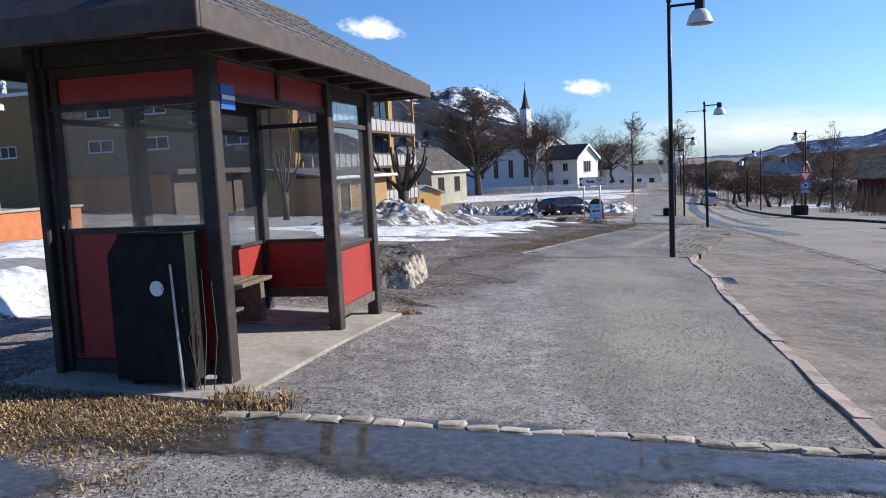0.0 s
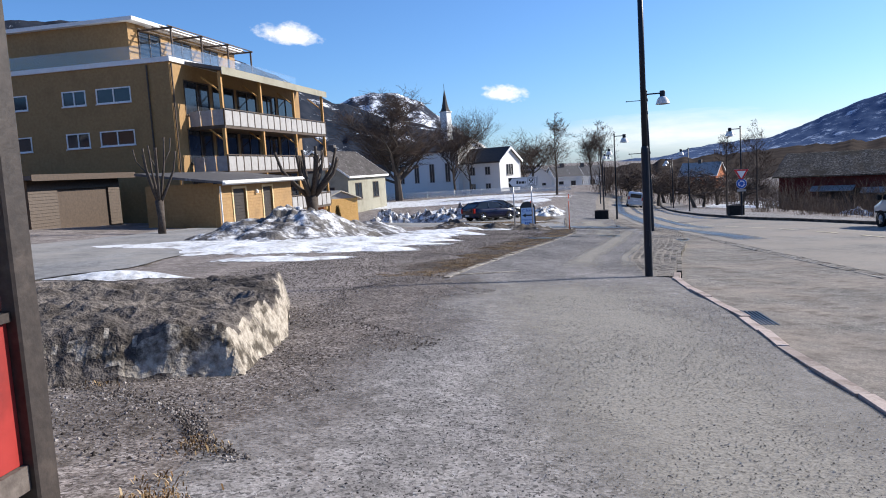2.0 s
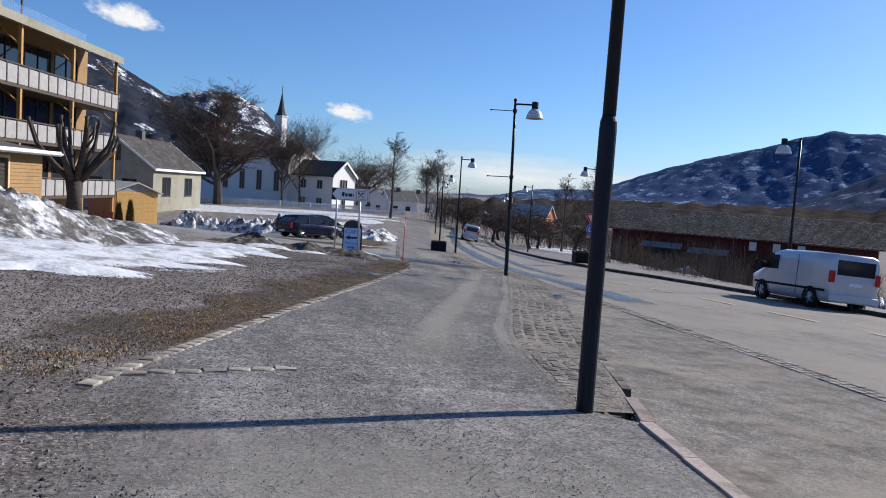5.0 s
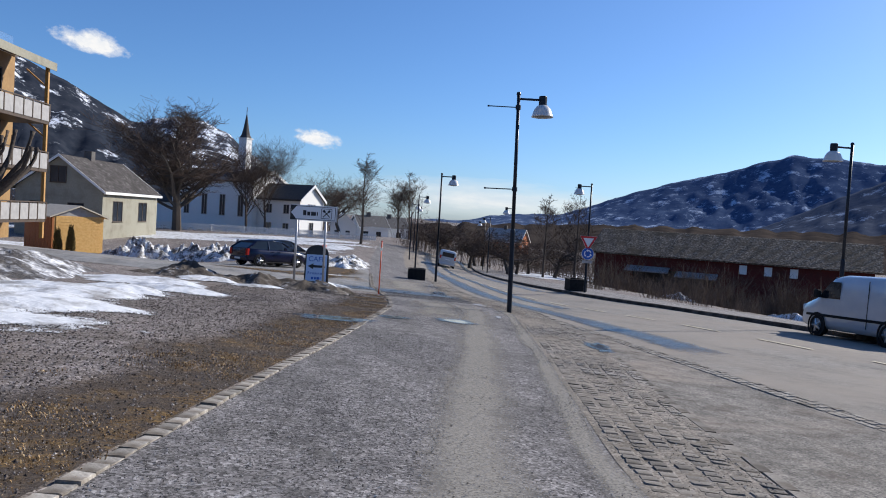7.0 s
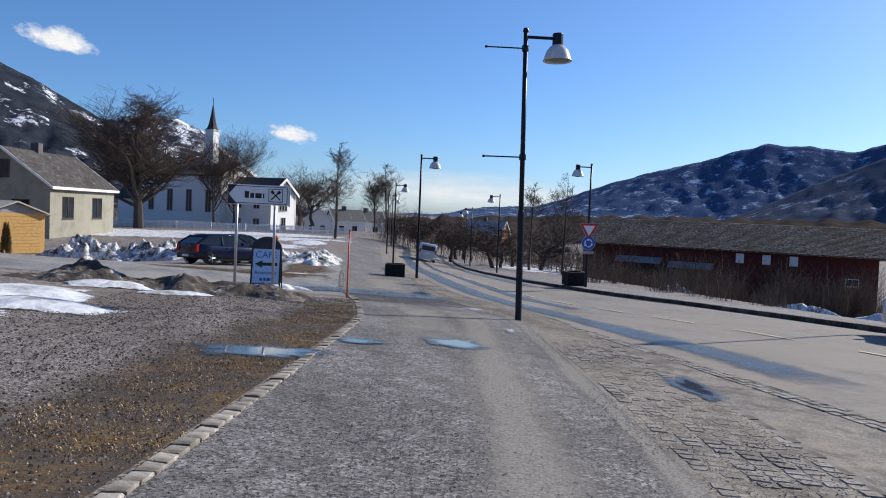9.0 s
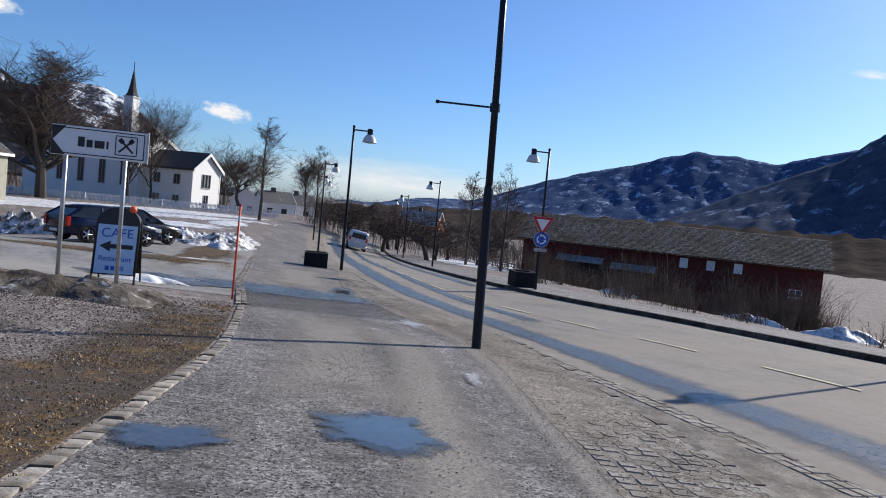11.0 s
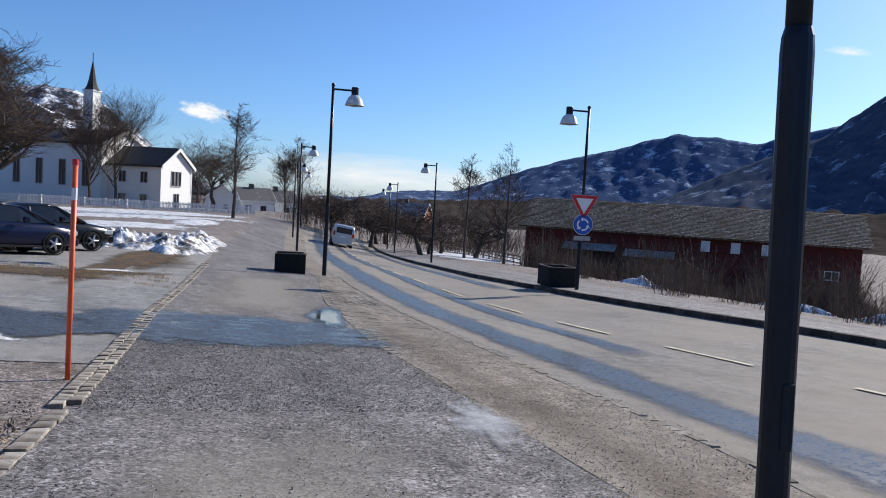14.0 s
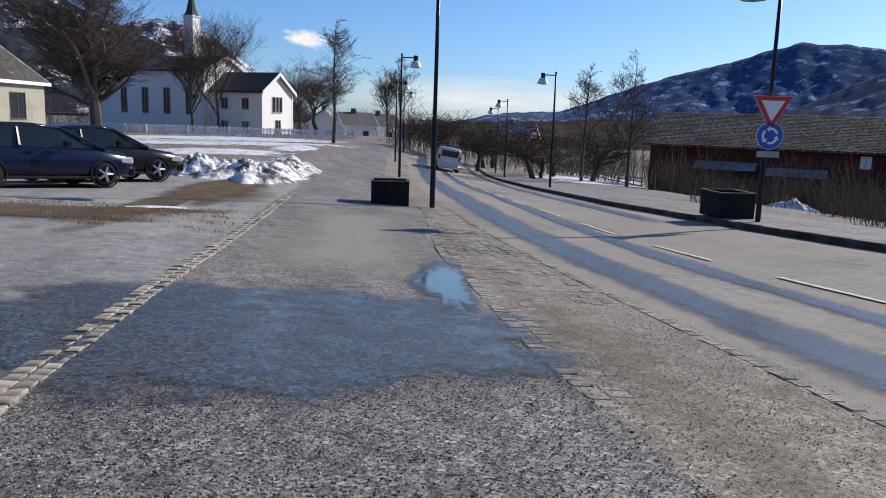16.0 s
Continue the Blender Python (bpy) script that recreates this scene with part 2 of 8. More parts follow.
M_KERBDARK = material("grimy_dark_kerb", [(0.3, (0.05, 0.044, 0.038)), (0.7, (0.13, 0.115, 0.1))], ((0.035, 0.03, 0.026), 0.46, 0.7), 0.9, scale=20, big=1.5, bump=0.4, vary=0.3)
M_SNOW = material("old_snow", [(0.3, (0.62, 0.64, 0.67)), (0.7, (0.84, 0.85, 0.86))], ((0.24, 0.225, 0.205), 0.47, 0.64), 0.55, scale=9, big=1.3, bump=0.8, bump_size=0.05)
M_SNOW_DIRTY = material("dirty_ploughed_snow", [(0.35, (0.06, 0.051, 0.045)), (0.68, (0.22, 0.19, 0.165))], ((0.05, 0.042, 0.036), 0.48, 0.62), 0.85, scale=16, big=1.6, bump=0.9, bump_size=0.06)
M_SNOW_CUT = material("cut_icy_snow_face", [(0.3, (0.16, 0.132, 0.1)), (0.6, (0.46, 0.41, 0.34))], ((0.08, 0.066, 0.05), 0.5, 0.62), 0.8, scale=14, big=4.5, bump=0.9, bump_size=0.04)
M_TIMBER = material("dark_brown_stained_timber", [(0.3, (0.02, 0.0145, 0.0125)), (0.7, (0.042, 0.032, 0.027))], ((0.085, 0.066, 0.055), 0.54, 0.78), 0.6, scale=25, big=4, bump=0.3)
M_RED = material("red_painted_board", [(0.3, (0.3, 0.026, 0.022)), (0.7, (0.37, 0.036, 0.03))], ((0.17, 0.022, 0.019), 0.48, 0.75), 0.5, scale=12, big=2, bump=0.05)
M_GREYWOOD = material("weathered_grey_wood", [(0.3, (0.085, 0.07, 0.062)), (0.7, (0.17, 0.145, 0.128))], None, 0.8, scale=20, bump=0.4)
M_BENCH = material("brown_bench_plank", [(0.3, (0.09, 0.06, 0.045)), (0.7, (0.2, 0.15, 0.11))], None, 0.7, scale=15, bump=0.3)
M_CONCRETE = material("pale_concrete_slab", [(0.3, (0.27, 0.245, 0.21)), (0.7, (0.4, 0.37, 0.325))], ((0.2, 0.18, 0.15), 0.5, 0.75), 0.85, scale=14, big=1.5, bump=0.3)
M_SHINGLE = material("dark_roof_tile", [(0.3, (0.04, 0.036, 0.034)), (0.7, (0.11, 0.1, 0.095))], ((0.16, 0.15, 0.14), 0.55, 0.7), 0.7, scale=18, big=3, bump=0.4, vary=0.3)
M_POST = material("dark_lacquered_steel", [(0.3, (0.005, 0.01, 0.019)), (0.7, (0.009, 0.016, 0.028))], None, 0.4, 0.0, scale=10, bump=0)
M_POST.node_tree.nodes["Principled BSDF"].inputs["Specular IOR Level"].default_value = 0.28
M_SHADE = material("white_enamel_lamp_shade", [(0.3, (0.6, 0.61, 0.6)), (0.7, (0.74, 0.74, 0.72))], None, 0.3, scale=5, bump=0, coat=0.3)
M_LENS = material("milky_lamp_lens", [(0.3, (0.12, 0.13, 0.13)), (0.7, (0.2, 0.21, 0.21))], None, 0.25, scale=5, bump=0)
M_OCHRE = material("ochre_timber_cladding", [(0.3, (0.28, 0.16, 0.056)), (0.7, (0.37, 0.222, 0.086))], ((0.22, 0.125, 0.045), 0.5, 0.8), 0.7, scale=6, big=0.8, bump=0.1)
M_WHITE = material("white_paint", [(0.3, (0.74, 0.74, 0.72)), (0.7, (0.82, 0.82, 0.8))], ((0.62, 0.6, 0.56), 0.6, 0.85), 0.6, scale=6, big=1, bump=0.1)
M_GREYPANEL = material("pale_grey_balcony_panel", [(0.3, (0.3, 0.29, 0.285)), (0.7, (0.4, 0.39, 0.38))], None, 0.6, scale=4, bump=0.05)
M_BROWN = material("dark_brown_trim", [(0.3, (0.05, 0.033, 0.022)), (0.7, (0.09, 0.06, 0.04))], None, 0.6, scale=8, bump=0.1)
M_CREAM = material("cream_rendered_wall", [(0.3, (0.27, 0.26, 0.205)), (0.7, (0.36, 0.345, 0.28))], ((0.22, 0.2, 0.155), 0.48, 0.75), 0.85, scale=8, big=0.7, bump=0.15)
M_PINE = material("yellow_pine_boards", [(0.3, (0.6, 0.33, 0.09)), (0.7, (0.74, 0.46, 0.16))], None, 0.6, scale=10, bump=0.15)
M_ORANGE = material("orange_stained_boards", [(0.3, (0.36, 0.12, 0.03)), (0.7, (0.46, 0.17, 0.05))], None, 0.6, scale=10, bump=0.15)
M_BARN = material("faded_red_barn_boards", [(0.3, (0.08, 0.018, 0.015)), (0.7, (0.14, 0.03, 0.024))], ((0.07, 0.034, 0.026), 0.46, 0.75), 0.85, scale=5, big=0.4, bump=0.3)
M_SLATE = material("weathered_slate_roof", [(0.34, (0.055, 0.043, 0.033)), (0.52, (0.16, 0.13, 0.1)), (0.7, (0.45, 0.385, 0.31))], ((0.1, 0.076, 0.05), 0.48, 0.66), 0.95, scale=4.5, big=0.35, bump=0.6, bump_size=0.04)
M_ROOFDARK = material("dark_grey_roof_sheet", [(0.3, (0.06, 0.058, 0.058)), (0.7, (0.11, 0.105, 0.105))], ((0.3, 0.3, 0.31), 0.62, 0.72), 0.6, scale=4, big=0.8, bump=0.2)
M_WINDOW = material("dark_window_glass", [(0.3, (0.02, 0.025, 0.03)), (0.7, (0.035, 0.04, 0.05))], None, 0.06, scale=1, bump=0)
M_BARK = material("grey_brown_bark", [(0.3, (0.045, 0.036, 0.03)), (0.7, (0.12, 0.1, 0.085))], None, 0.9, scale=12, bump=0.6, bump_size=0.02)
M_TWIG = material("brown_winter_twigs", [(0.3, (0.06, 0.042, 0.033)), (0.7, (0.12, 0.085, 0.065))], None, 0.9, scale=3, bump=0)
M_TWIG_RED = material("reddish_brown_shrub_twigs", [(0.3, (0.09, 0.064, 0.046)), (0.7, (0.2, 0.145, 0.104))], None, 0.9, scale=2, bump=0)
M_PLANTER = material("black_steel_planter", [(0.3, (0.01, 0.0105, 0.0115)), (0.7, (0.02, 0.021, 0.022))], ((0.026, 0.024, 0.022), 0.58, 0.78), 0.8, scale=6, big=2, bump=0.1)
M_TYRE = material("black_rubber", [(0.3, (0.012, 0.012, 0.012)), (0.7, (0.025, 0.025, 0.025))], None, 0.85, scale=20, bump=0.2)
M_RIM = material("silver_alloy", [(0.3, (0.45, 0.45, 0.46)), (0.7, (0.55, 0.55, 0.56))], None, 0.3, 0.8, scale=8, bump=0)
M_NAVY = material("dark_blue_car_paint", [(0.3, (0.003, 0.005, 0.026)), (0.7, (0.004, 0.007, 0.034))], None, 0.22, 0.0, scale=2, bump=0)
M_BLACKCAR = material("black_car_paint", [(0.3, (0.006, 0.006, 0.008)), (0.7, (0.009, 0.01, 0.012))], None, 0.22, 0.0, scale=2, bump=0)
M_SILVER = material("silver_grey_van_paint", [(0.3, (0.5, 0.53, 0.57)), (0.7, (0.56, 0.59, 0.62))], None, 0.3, 0.2, scale=2, bump=0, coat=0.8)
M_CARGLASS = material("tinted_car_glass", [(0.3, (0.012, 0.015, 0.02)), (0.7, (0.02, 0.025, 0.03))], None, 0.05, scale=1, bump=0)
M_REDLENS = material("red_tail_lamp", [(0.3, (0.4, 0.015, 0.01)), (0.7, (0.5, 0.03, 0.02))], None, 0.15, scale=5, bump=0)
M_HEADLAMP = material("clear_headlamp", [(0.3, (0.5, 0.52, 0.55)), (0.7, (0.62, 0.64, 0.67))], None, 0.1, 0.2, scale=5, bump=0)
M_GALV = material("galvanised_steel", [(0.3, (0.4, 0.41, 0.42)), (0.7, (0.52, 0.53, 0.54))], None, 0.4, 0.6, scale=12, bump=0.05)
M_SIGNWHITE = material("white_sign_sheet", [(0.3, (0.76, 0.77, 0.78)), (0.7, (0.82, 0.83, 0.84))], None, 0.4, scale=4, bump=0)
M_SIGNBLACK = material("black_sign_print", [(0.3, (0.012, 0.012, 0.014)), (0.7, (0.02, 0.02, 0.022))], None, 0.5, scale=4, bump=0)
M_SIGNRED = material("red_sign_border", [(0.3, (0.55, 0.02, 0.02)), (0.7, (0.62, 0.03, 0.03))], None, 0.4, scale=4, bump=0)
M_SIGNBLUE = material("blue_sign_sheet", [(0.3, (0.015, 0.09, 0.4)), (0.7, (0.02, 0.11, 0.46))], None, 0.4, scale=4, bump=0)
M_CAFEBLUE = material("pale_blue_poster", [(0.3, (0.42, 0.58, 0.78)), (0.7, (0.48, 0.64, 0.84))], None, 0.5, scale=3, bump=0)
M_ORANGEPOLE = material("orange_plastic", [(0.3, (0.75, 0.1, 0.03)), (0.7, (0.85, 0.14, 0.05))], None, 0.45, scale=8, bump=0)
M_LINE = material("worn_yellow_road_paint", [(0.35, (0.4, 0.37, 0.3)), (0.6, (0.62, 0.56, 0.4))], None, 0.8, scale=6, bump=0)
M_SOIL = material("dark_planter_soil", [(0.3, (0.04, 0.03, 0.022)), (0.7, (0.09, 0.07, 0.05))], None, 0.95, scale=14, bump=0.5)
M_GLASS = glass_material("shelter_glass")


def soft_edged(name, build, scale, lo, hi, amount=0.9, cap=1.0, grain=0.0):
    """A surface that thins out raggedly towards its rim (the mesh's own "depth" runs from 0 there to 1 inside)."""
    m = bpy.data.materials.new(name)
    m.use_nodes = True
    nt = m.node_tree
    b = nt.nodes["Principled BSDF"]
    co = nt.nodes.new("ShaderNodeTexCoord").outputs["Object"]
    at = nt.nodes.new("ShaderNodeAttribute")
    at.attribute_name = "depth"
    add = nt.nodes.new("ShaderNodeMath")
    add.operation = "MULTIPLY_ADD"
    add.inputs[1].default_value = amount
    nt.links.new(noise_of(nt, co, scale, 7, 0.72), add.inputs[0])
    nt.links.new(at.outputs["Fac"], add.inputs[2])
    cover = span(nt, add.outputs[0], lo, hi, 0.0, cap)
    if grain:
        cover = mix(nt, grain, cover, ramp(nt, noise_of(nt, co, 45.0, 4, 0.7), [(0.4, (0, 0, 0)), (0.6, (1, 1, 1))]), "MULTIPLY")
    build(nt, b, co, add.outputs[0])
    nt.links.new(cover, b.inputs["Alpha"])
    return m


def wet_look(nt, b, co, depth):
    col = ramp(nt, noise_of(nt, co, 18.0), [(0.3, (0.03, 0.029, 0.028)), (0.7, (0.085, 0.08, 0.075))])
    nt.links.new(col, b.inputs["Base Color"])
    r = span(nt, depth, 0.7, 1.1, 0.3, 0.05)
    nt.links.new(r, b.inputs["Roughness"])


def track_look(nt, b, co, depth):
    col = ramp(nt, noise_of(nt, co, 20.0), [(0.3, (0.05, 0.05, 0.052)), (0.7, (0.11, 0.108, 0.105))])
    nt.links.new(col, b.inputs["Base Color"])
    r = ramp(nt, noise_of(nt, co, 9.0, 6, 0.75), [(0.35, (0.2,) * 3), (0.65, (0.46,) * 3)])
    nt.links.new(r, b.inputs["Roughness"])


def thin_snow_look(nt, b, co, depth):
    col = ramp(nt, noise_of(nt, co, 8.0, 6), [(0.3, (0.6, 0.62, 0.64)), (0.7, (0.84, 0.85, 0.86))])
    grime = ramp(nt, noise_of(nt, co, 1.5, 6, 0.7), [(0.48, (0, 0, 0)), (0.66, (1, 1, 1))])
    nt.links.new(mix(nt, grime, col, (0.26, 0.245, 0.225)), b.inputs["Base Color"])
    b.inputs["Roughness"].default_value = 0.6
    bp = nt.nodes.new("ShaderNodeBump")
    bp.inputs["Strength"].default_value, bp.inputs["Distance"].default_value = 0.8, 0.04
    nt.links.new(noise_of(nt, co, 6.0, 6), bp.inputs["Height"])
    nt.links.new(bp.outputs[0], b.inputs["Normal"])


M_WET = soft_edged("standing_meltwater", wet_look, 6.0, 0.5, 0.9, 1.1)


def damp_look(nt, b, co, depth):
    v = nt.nodes.new("ShaderNodeTexVoronoi")
    v.inputs["Scale"].default_value = 60.0
    nt.links.new(co, v.inputs["Vector"])
    sep = nt.nodes.new("ShaderNodeSeparateColor")
    nt.links.new(v.outputs["Color"], sep.inputs[0])
    nt.links.new(ramp(nt, sep.outputs[0], [(0.0, (0.018, 0.018, 0.018)), (0.6, (0.06, 0.058, 0.055)), (1.0, (0.16, 0.155, 0.15))]), b.inputs["Base Color"])
    nt.links.new(ramp(nt, noise_of(nt, co, 3.0, 6, 0.7), [(0.36, (0.16,) * 3), (0.6, (0.42,) * 3)]), b.inputs["Roughness"])
    bp = nt.nodes.new("ShaderNodeBump")
    bp.inputs["Strength"].default_value, bp.inputs["Distance"].default_value = 0.25, 0.004
    nt.links.new(noise_of(nt, co, 70.0, 3, 0.7), bp.inputs["Height"])
    nt.links.new(bp.outputs[0], b.inputs["Normal"])


M_DAMP = soft_edged("damp_dark_asphalt", damp_look, 1.6, 0.55, 0.72, 0.9, 0.96, 0.12)
M_WETROAD = soft_edged("wet_road_asphalt", track_look, 2.2, 0.6, 1.2, 1.0, 0.95, 0.15)
def turf_look(nt, b, co, depth):
    col = ramp(nt, noise_of(nt, co, 13.0, 8, 0.78), [(0.3, (0.085, 0.05, 0.021)), (0.5, (0.21, 0.128, 0.048)), (0.72, (0.42, 0.28, 0.115))])
    soil = ramp(nt, noise_of(nt, co, 2.2, 6, 0.7), [(0.33, (0, 0, 0)), (0.52, (0.92, 0.92, 0.92))])
    nt.links.new(mix(nt, soil, col, (0.088, 0.073, 0.063)), b.inputs["Base Color"])
    b.inputs["Roughness"].default_value = 0.95
    b.inputs["Specular IOR Level"].default_value = 0.1
    bp = nt.nodes.new("ShaderNodeBump")
    bp.inputs["Strength"].default_value, bp.inputs["Distance"].default_value = 0.6, 0.03
    nt.links.new(noise_of(nt, co, 22.0, 6, 0.75), bp.inputs["Height"])
    nt.links.new(bp.outputs[0], b.inputs["Normal"])


def dust_look(nt, b, co, depth):
    col = ramp(nt, noise_of(nt, co, 40.0, 4), [(0.3, (0.26, 0.243, 0.214)), (0.7, (0.4, 0.376, 0.333))])
    nt.links.new(col, b.inputs["Base Color"])
    b.inputs["Roughness"].default_value = 0.95
    b.inputs["Specular IOR Level"].default_value = 0.1


def sand_look(nt, b, co, depth):
    col = ramp(nt, noise_of(nt, co, 30.0, 5), [(0.3, (0.12, 0.096, 0.076)), (0.7, (0.28, 0.238, 0.195))])
    nt.links.new(col, b.inputs["Base Color"])
    b.inputs["Roughness"].default_value = 0.95
    b.inputs["Specular IOR Level"].default_value = 0.1


def ice_look(nt, b, co, depth):
    col = ramp(nt, noise_of(nt, co, 7.0, 6), [(0.3, (0.26, 0.26, 0.26)), (0.7, (0.6, 0.6, 0.6))])
    nt.links.new(col, b.inputs["Base Color"])
    b.inputs["Roughness"].default_value = 0.55


M_TURF_EDGE = soft_edged("dead_brown_turf_edge", turf_look, 1.3, 0.95, 1.65, 1.2, 0.95, 0.35)
def shoulder_look(nt, b, co, depth):
    v = nt.nodes.new("ShaderNodeTexVoronoi")
    v.inputs["Scale"].default_value = 50.0
    nt.links.new(co, v.inputs["Vector"])
    sep = nt.nodes.new("ShaderNodeSeparateColor")
    nt.links.new(v.outputs["Color"], sep.inputs[0])
    col = ramp(nt, sep.outputs[0], [(0.0, (0.05, 0.041, 0.037)), (0.3, (0.12, 0.1, 0.09)), (0.75, (0.225, 0.195, 0.18)), (1.0, (0.4, 0.365, 0.345))])
    col = mix(nt, 0.8, col, ramp(nt, noise_of(nt, co, 2.2, 6, 0.7), [(0.35, (0.65,) * 3), (0.65, (1.25,) * 3)]), "MULTIPLY")
    nt.links.new(col, b.inputs["Base Color"])
    b.inputs["Roughness"].default_value = 0.95
    b.inputs["Specular IOR Level"].default_value = 0.1


M_TURF_FULL = soft_edged("matted_brown_turf", turf_look, 1.1, 0.5, 0.85, 0.9, 0.97, 0.15)
M_SHOULDER = soft_edged("brown_loose_gravel", shoulder_look, 1.5, 0.55, 1.3, 1.0, 0.9, 0.3)
M_DUST = soft_edged("pale_swept_dust", dust_look, 1.4, 0.62, 1.3, 1.0, 0.85, 0.45)
M_SAND = soft_edged("tan_sandy_dirt", sand_look, 0.8, 1.3, 1.8, 1.1, 0.7, 0.6)
M_ICE = soft_edged("grey_trodden_ice", ice_look, 3.0, 0.75, 1.2, 1.0, 0.85, 0.3)
M_SNOW_THIN = soft_edged("thin_melting_snow", thin_snow_look, 1.3, 0.9, 0.98, 1.3)


def mountain_material(name, forest, rock, snow_from, snow_to, snow=(0.75, 0.79, 0.86)):
    m = bpy.data.materials.new(name)
    m.use_nodes = True
    nt = m.node_tree
    b = nt.nodes["Principled BSDF"]
    co = nt.nodes.new("ShaderNodeTexCoord").outputs["Object"]
    col = ramp(nt, noise_of(nt, co, 0.05, 8, 0.75), [(0.35, forest), (0.62, rock)])
    fleck = ramp(nt, noise_of(nt, co, 0.022, 10, 0.78), [(snow_from, (0, 0, 0)), (snow_to, (1, 1, 1))])
    col = mix(nt, fleck, col, snow)
    nt.links.new(col, b.inputs["Base Color"])
    b.inputs["Roughness"].default_value = 0.95
    b.inputs["Specular IOR Level"].default_value = 0.0
    return m


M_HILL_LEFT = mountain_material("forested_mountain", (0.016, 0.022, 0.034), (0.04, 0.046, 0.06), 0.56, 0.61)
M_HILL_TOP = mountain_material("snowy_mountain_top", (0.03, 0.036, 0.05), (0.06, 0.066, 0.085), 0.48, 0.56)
# Distance haze painted into both right-hand slopes: blue-lifted forest, dimmed blue snow.
M_HILL_RIGHT = mountain_material("haze_tinted_mountain", (0.04, 0.07, 0.14), (0.075, 0.108, 0.188), 0.54, 0.62, (0.4, 0.48, 0.62))
M_HILL_NEAR = mountain_material("haze_tinted_forested_slope", (0.045, 0.06, 0.093), (0.085, 0.1, 0.136), 0.56, 0.64, (0.3, 0.36, 0.47))

M_VALLEY = mountain_material("leafless_valley_woods", (0.03, 0.026, 0.024), (0.075, 0.062, 0.054), 0.66, 0.72, (0.5, 0.5, 0.5))


# ---------------------------------------------------------------- builders
def link(name, bm, mat, smooth=False):
    me = bpy.data.meshes.new(name)
    bm.to_mesh(me)
    bm.free()
    for m in (mat if isinstance(mat, (list, tuple)) else (mat,)):
        me.materials.append(m)
    if smooth:
        me.polygons.foreach_set("use_smooth", [True] * len(me.polygons))
    return new(name, me)


def part(name, bm, mat, parent, label="", smooth=False):
    ob = link(name, bm, mat, smooth)
    ob.parent = parent
    return tagged(ob, label) if label else ob


def thing(name, m, label, category, group="", kind=""):
    ob = new(name)
    ob.empty_display_size = 0.2
    ob.matrix_world = m
    return tagged(ob, label, category, group, kind)


def box(bm, x0, x1, y0, y1, z0, z1, bevel=0.0):
    made = bmesh.ops.create_cube(bm, size=1.0)
    bmesh.ops.transform(bm, matrix=Matrix.Translation(((x0 + x1) / 2, (y0 + y1) / 2, (z0 + z1) / 2)) @
                        Matrix.Diagonal((x1 - x0, y1 - y0, z1 - z0, 1)), verts=made["verts"])
    if bevel:
        edges = {e for v in made["verts"] for e in v.link_edges}
        bmesh.ops.bevel(bm, geom=list(edges), offset=bevel, segments=1, affect="EDGES")
    return bm


def boxed(*args, **kw):
    return box(bmesh.new(), *args, **kw)


def tube(bm, points, radii, n=6, cap=True):
    """A tapered tube along points."""
    rings = []
    for i, p in enumerate(points):
        p = Vector(p)
        d = (Vector(points[min(i + 1, len(points) - 1)]) - Vector(points[max(i - 1, 0)])).normalized()
        side = d.cross(Vector((0.31, 0.17, 0.93)))
        if side.length < 0.05:
            side = d.cross(Vector((1, 0, 0)))
        side.normalize()
        up = side.cross(d)
        rings.append([bm.verts.new(p + (side * math.cos(a) + up * math.sin(a)) * radii[i])
                      for a in (2 * math.pi * k / n for k in range(n))])
    for a, b in zip(rings, rings[1:]):
        for k in range(n):
            bm.faces.new((a[k], a[(k + 1) % n], b[(k + 1) % n], b[k]))
    if cap and n > 2:
        bm.faces.new(rings[0][::-1])
        bm.faces.new(rings[-1])
    return bm


def rod(p0, p1, r0, r1=None, n=10):
    return tube(bmesh.new(), [p0, p1], [r0, r0 if r1 is None else r1], n)


def lathe(bm, profile, n=24, centre=(0, 0, 0)):
    """A body of revolution from (radius, z) rows."""
    c = Vector(centre)
    rings = [[bm.verts.new(c + Vector((r * math.cos(a), r * math.sin(a), z))) for a in (2 * math.pi * k / n for k in range(n))]
             for r, z in profile]
    for a, b in zip(rings, rings[1:]):
        for k in range(n):
            bm.faces.new((a[k], a[(k + 1) % n], b[(k + 1) % n], b[k]))
    return bm


def prism(bm, poly, axis, a, b):
    """Extrudes a polygon of two coordinates along axis ('x' or 'y') from a to b."""
    put = (lambda u, v, w: (w, u, v)) if axis == "x" else (lambda u, v, w: (u, w, v))
    if axis == "z":
        put = lambda u, v, w: (u, v, w)
    lo = [bm.verts.new(put(u, v, a)) for u, v in poly]
    hi = [bm.verts.new(put(u, v, b)) for u, v in poly]
    n = len(poly)
    fs = [bm.faces.new(lo[::-1]), bm.faces.new(hi)]
    fs += [bm.faces.new((lo[i], lo[(i + 1) % n], hi[(i + 1) % n], hi[i])) for i in range(n)]
    bmesh.ops.recalc_face_normals(bm, faces=fs)
    return bm


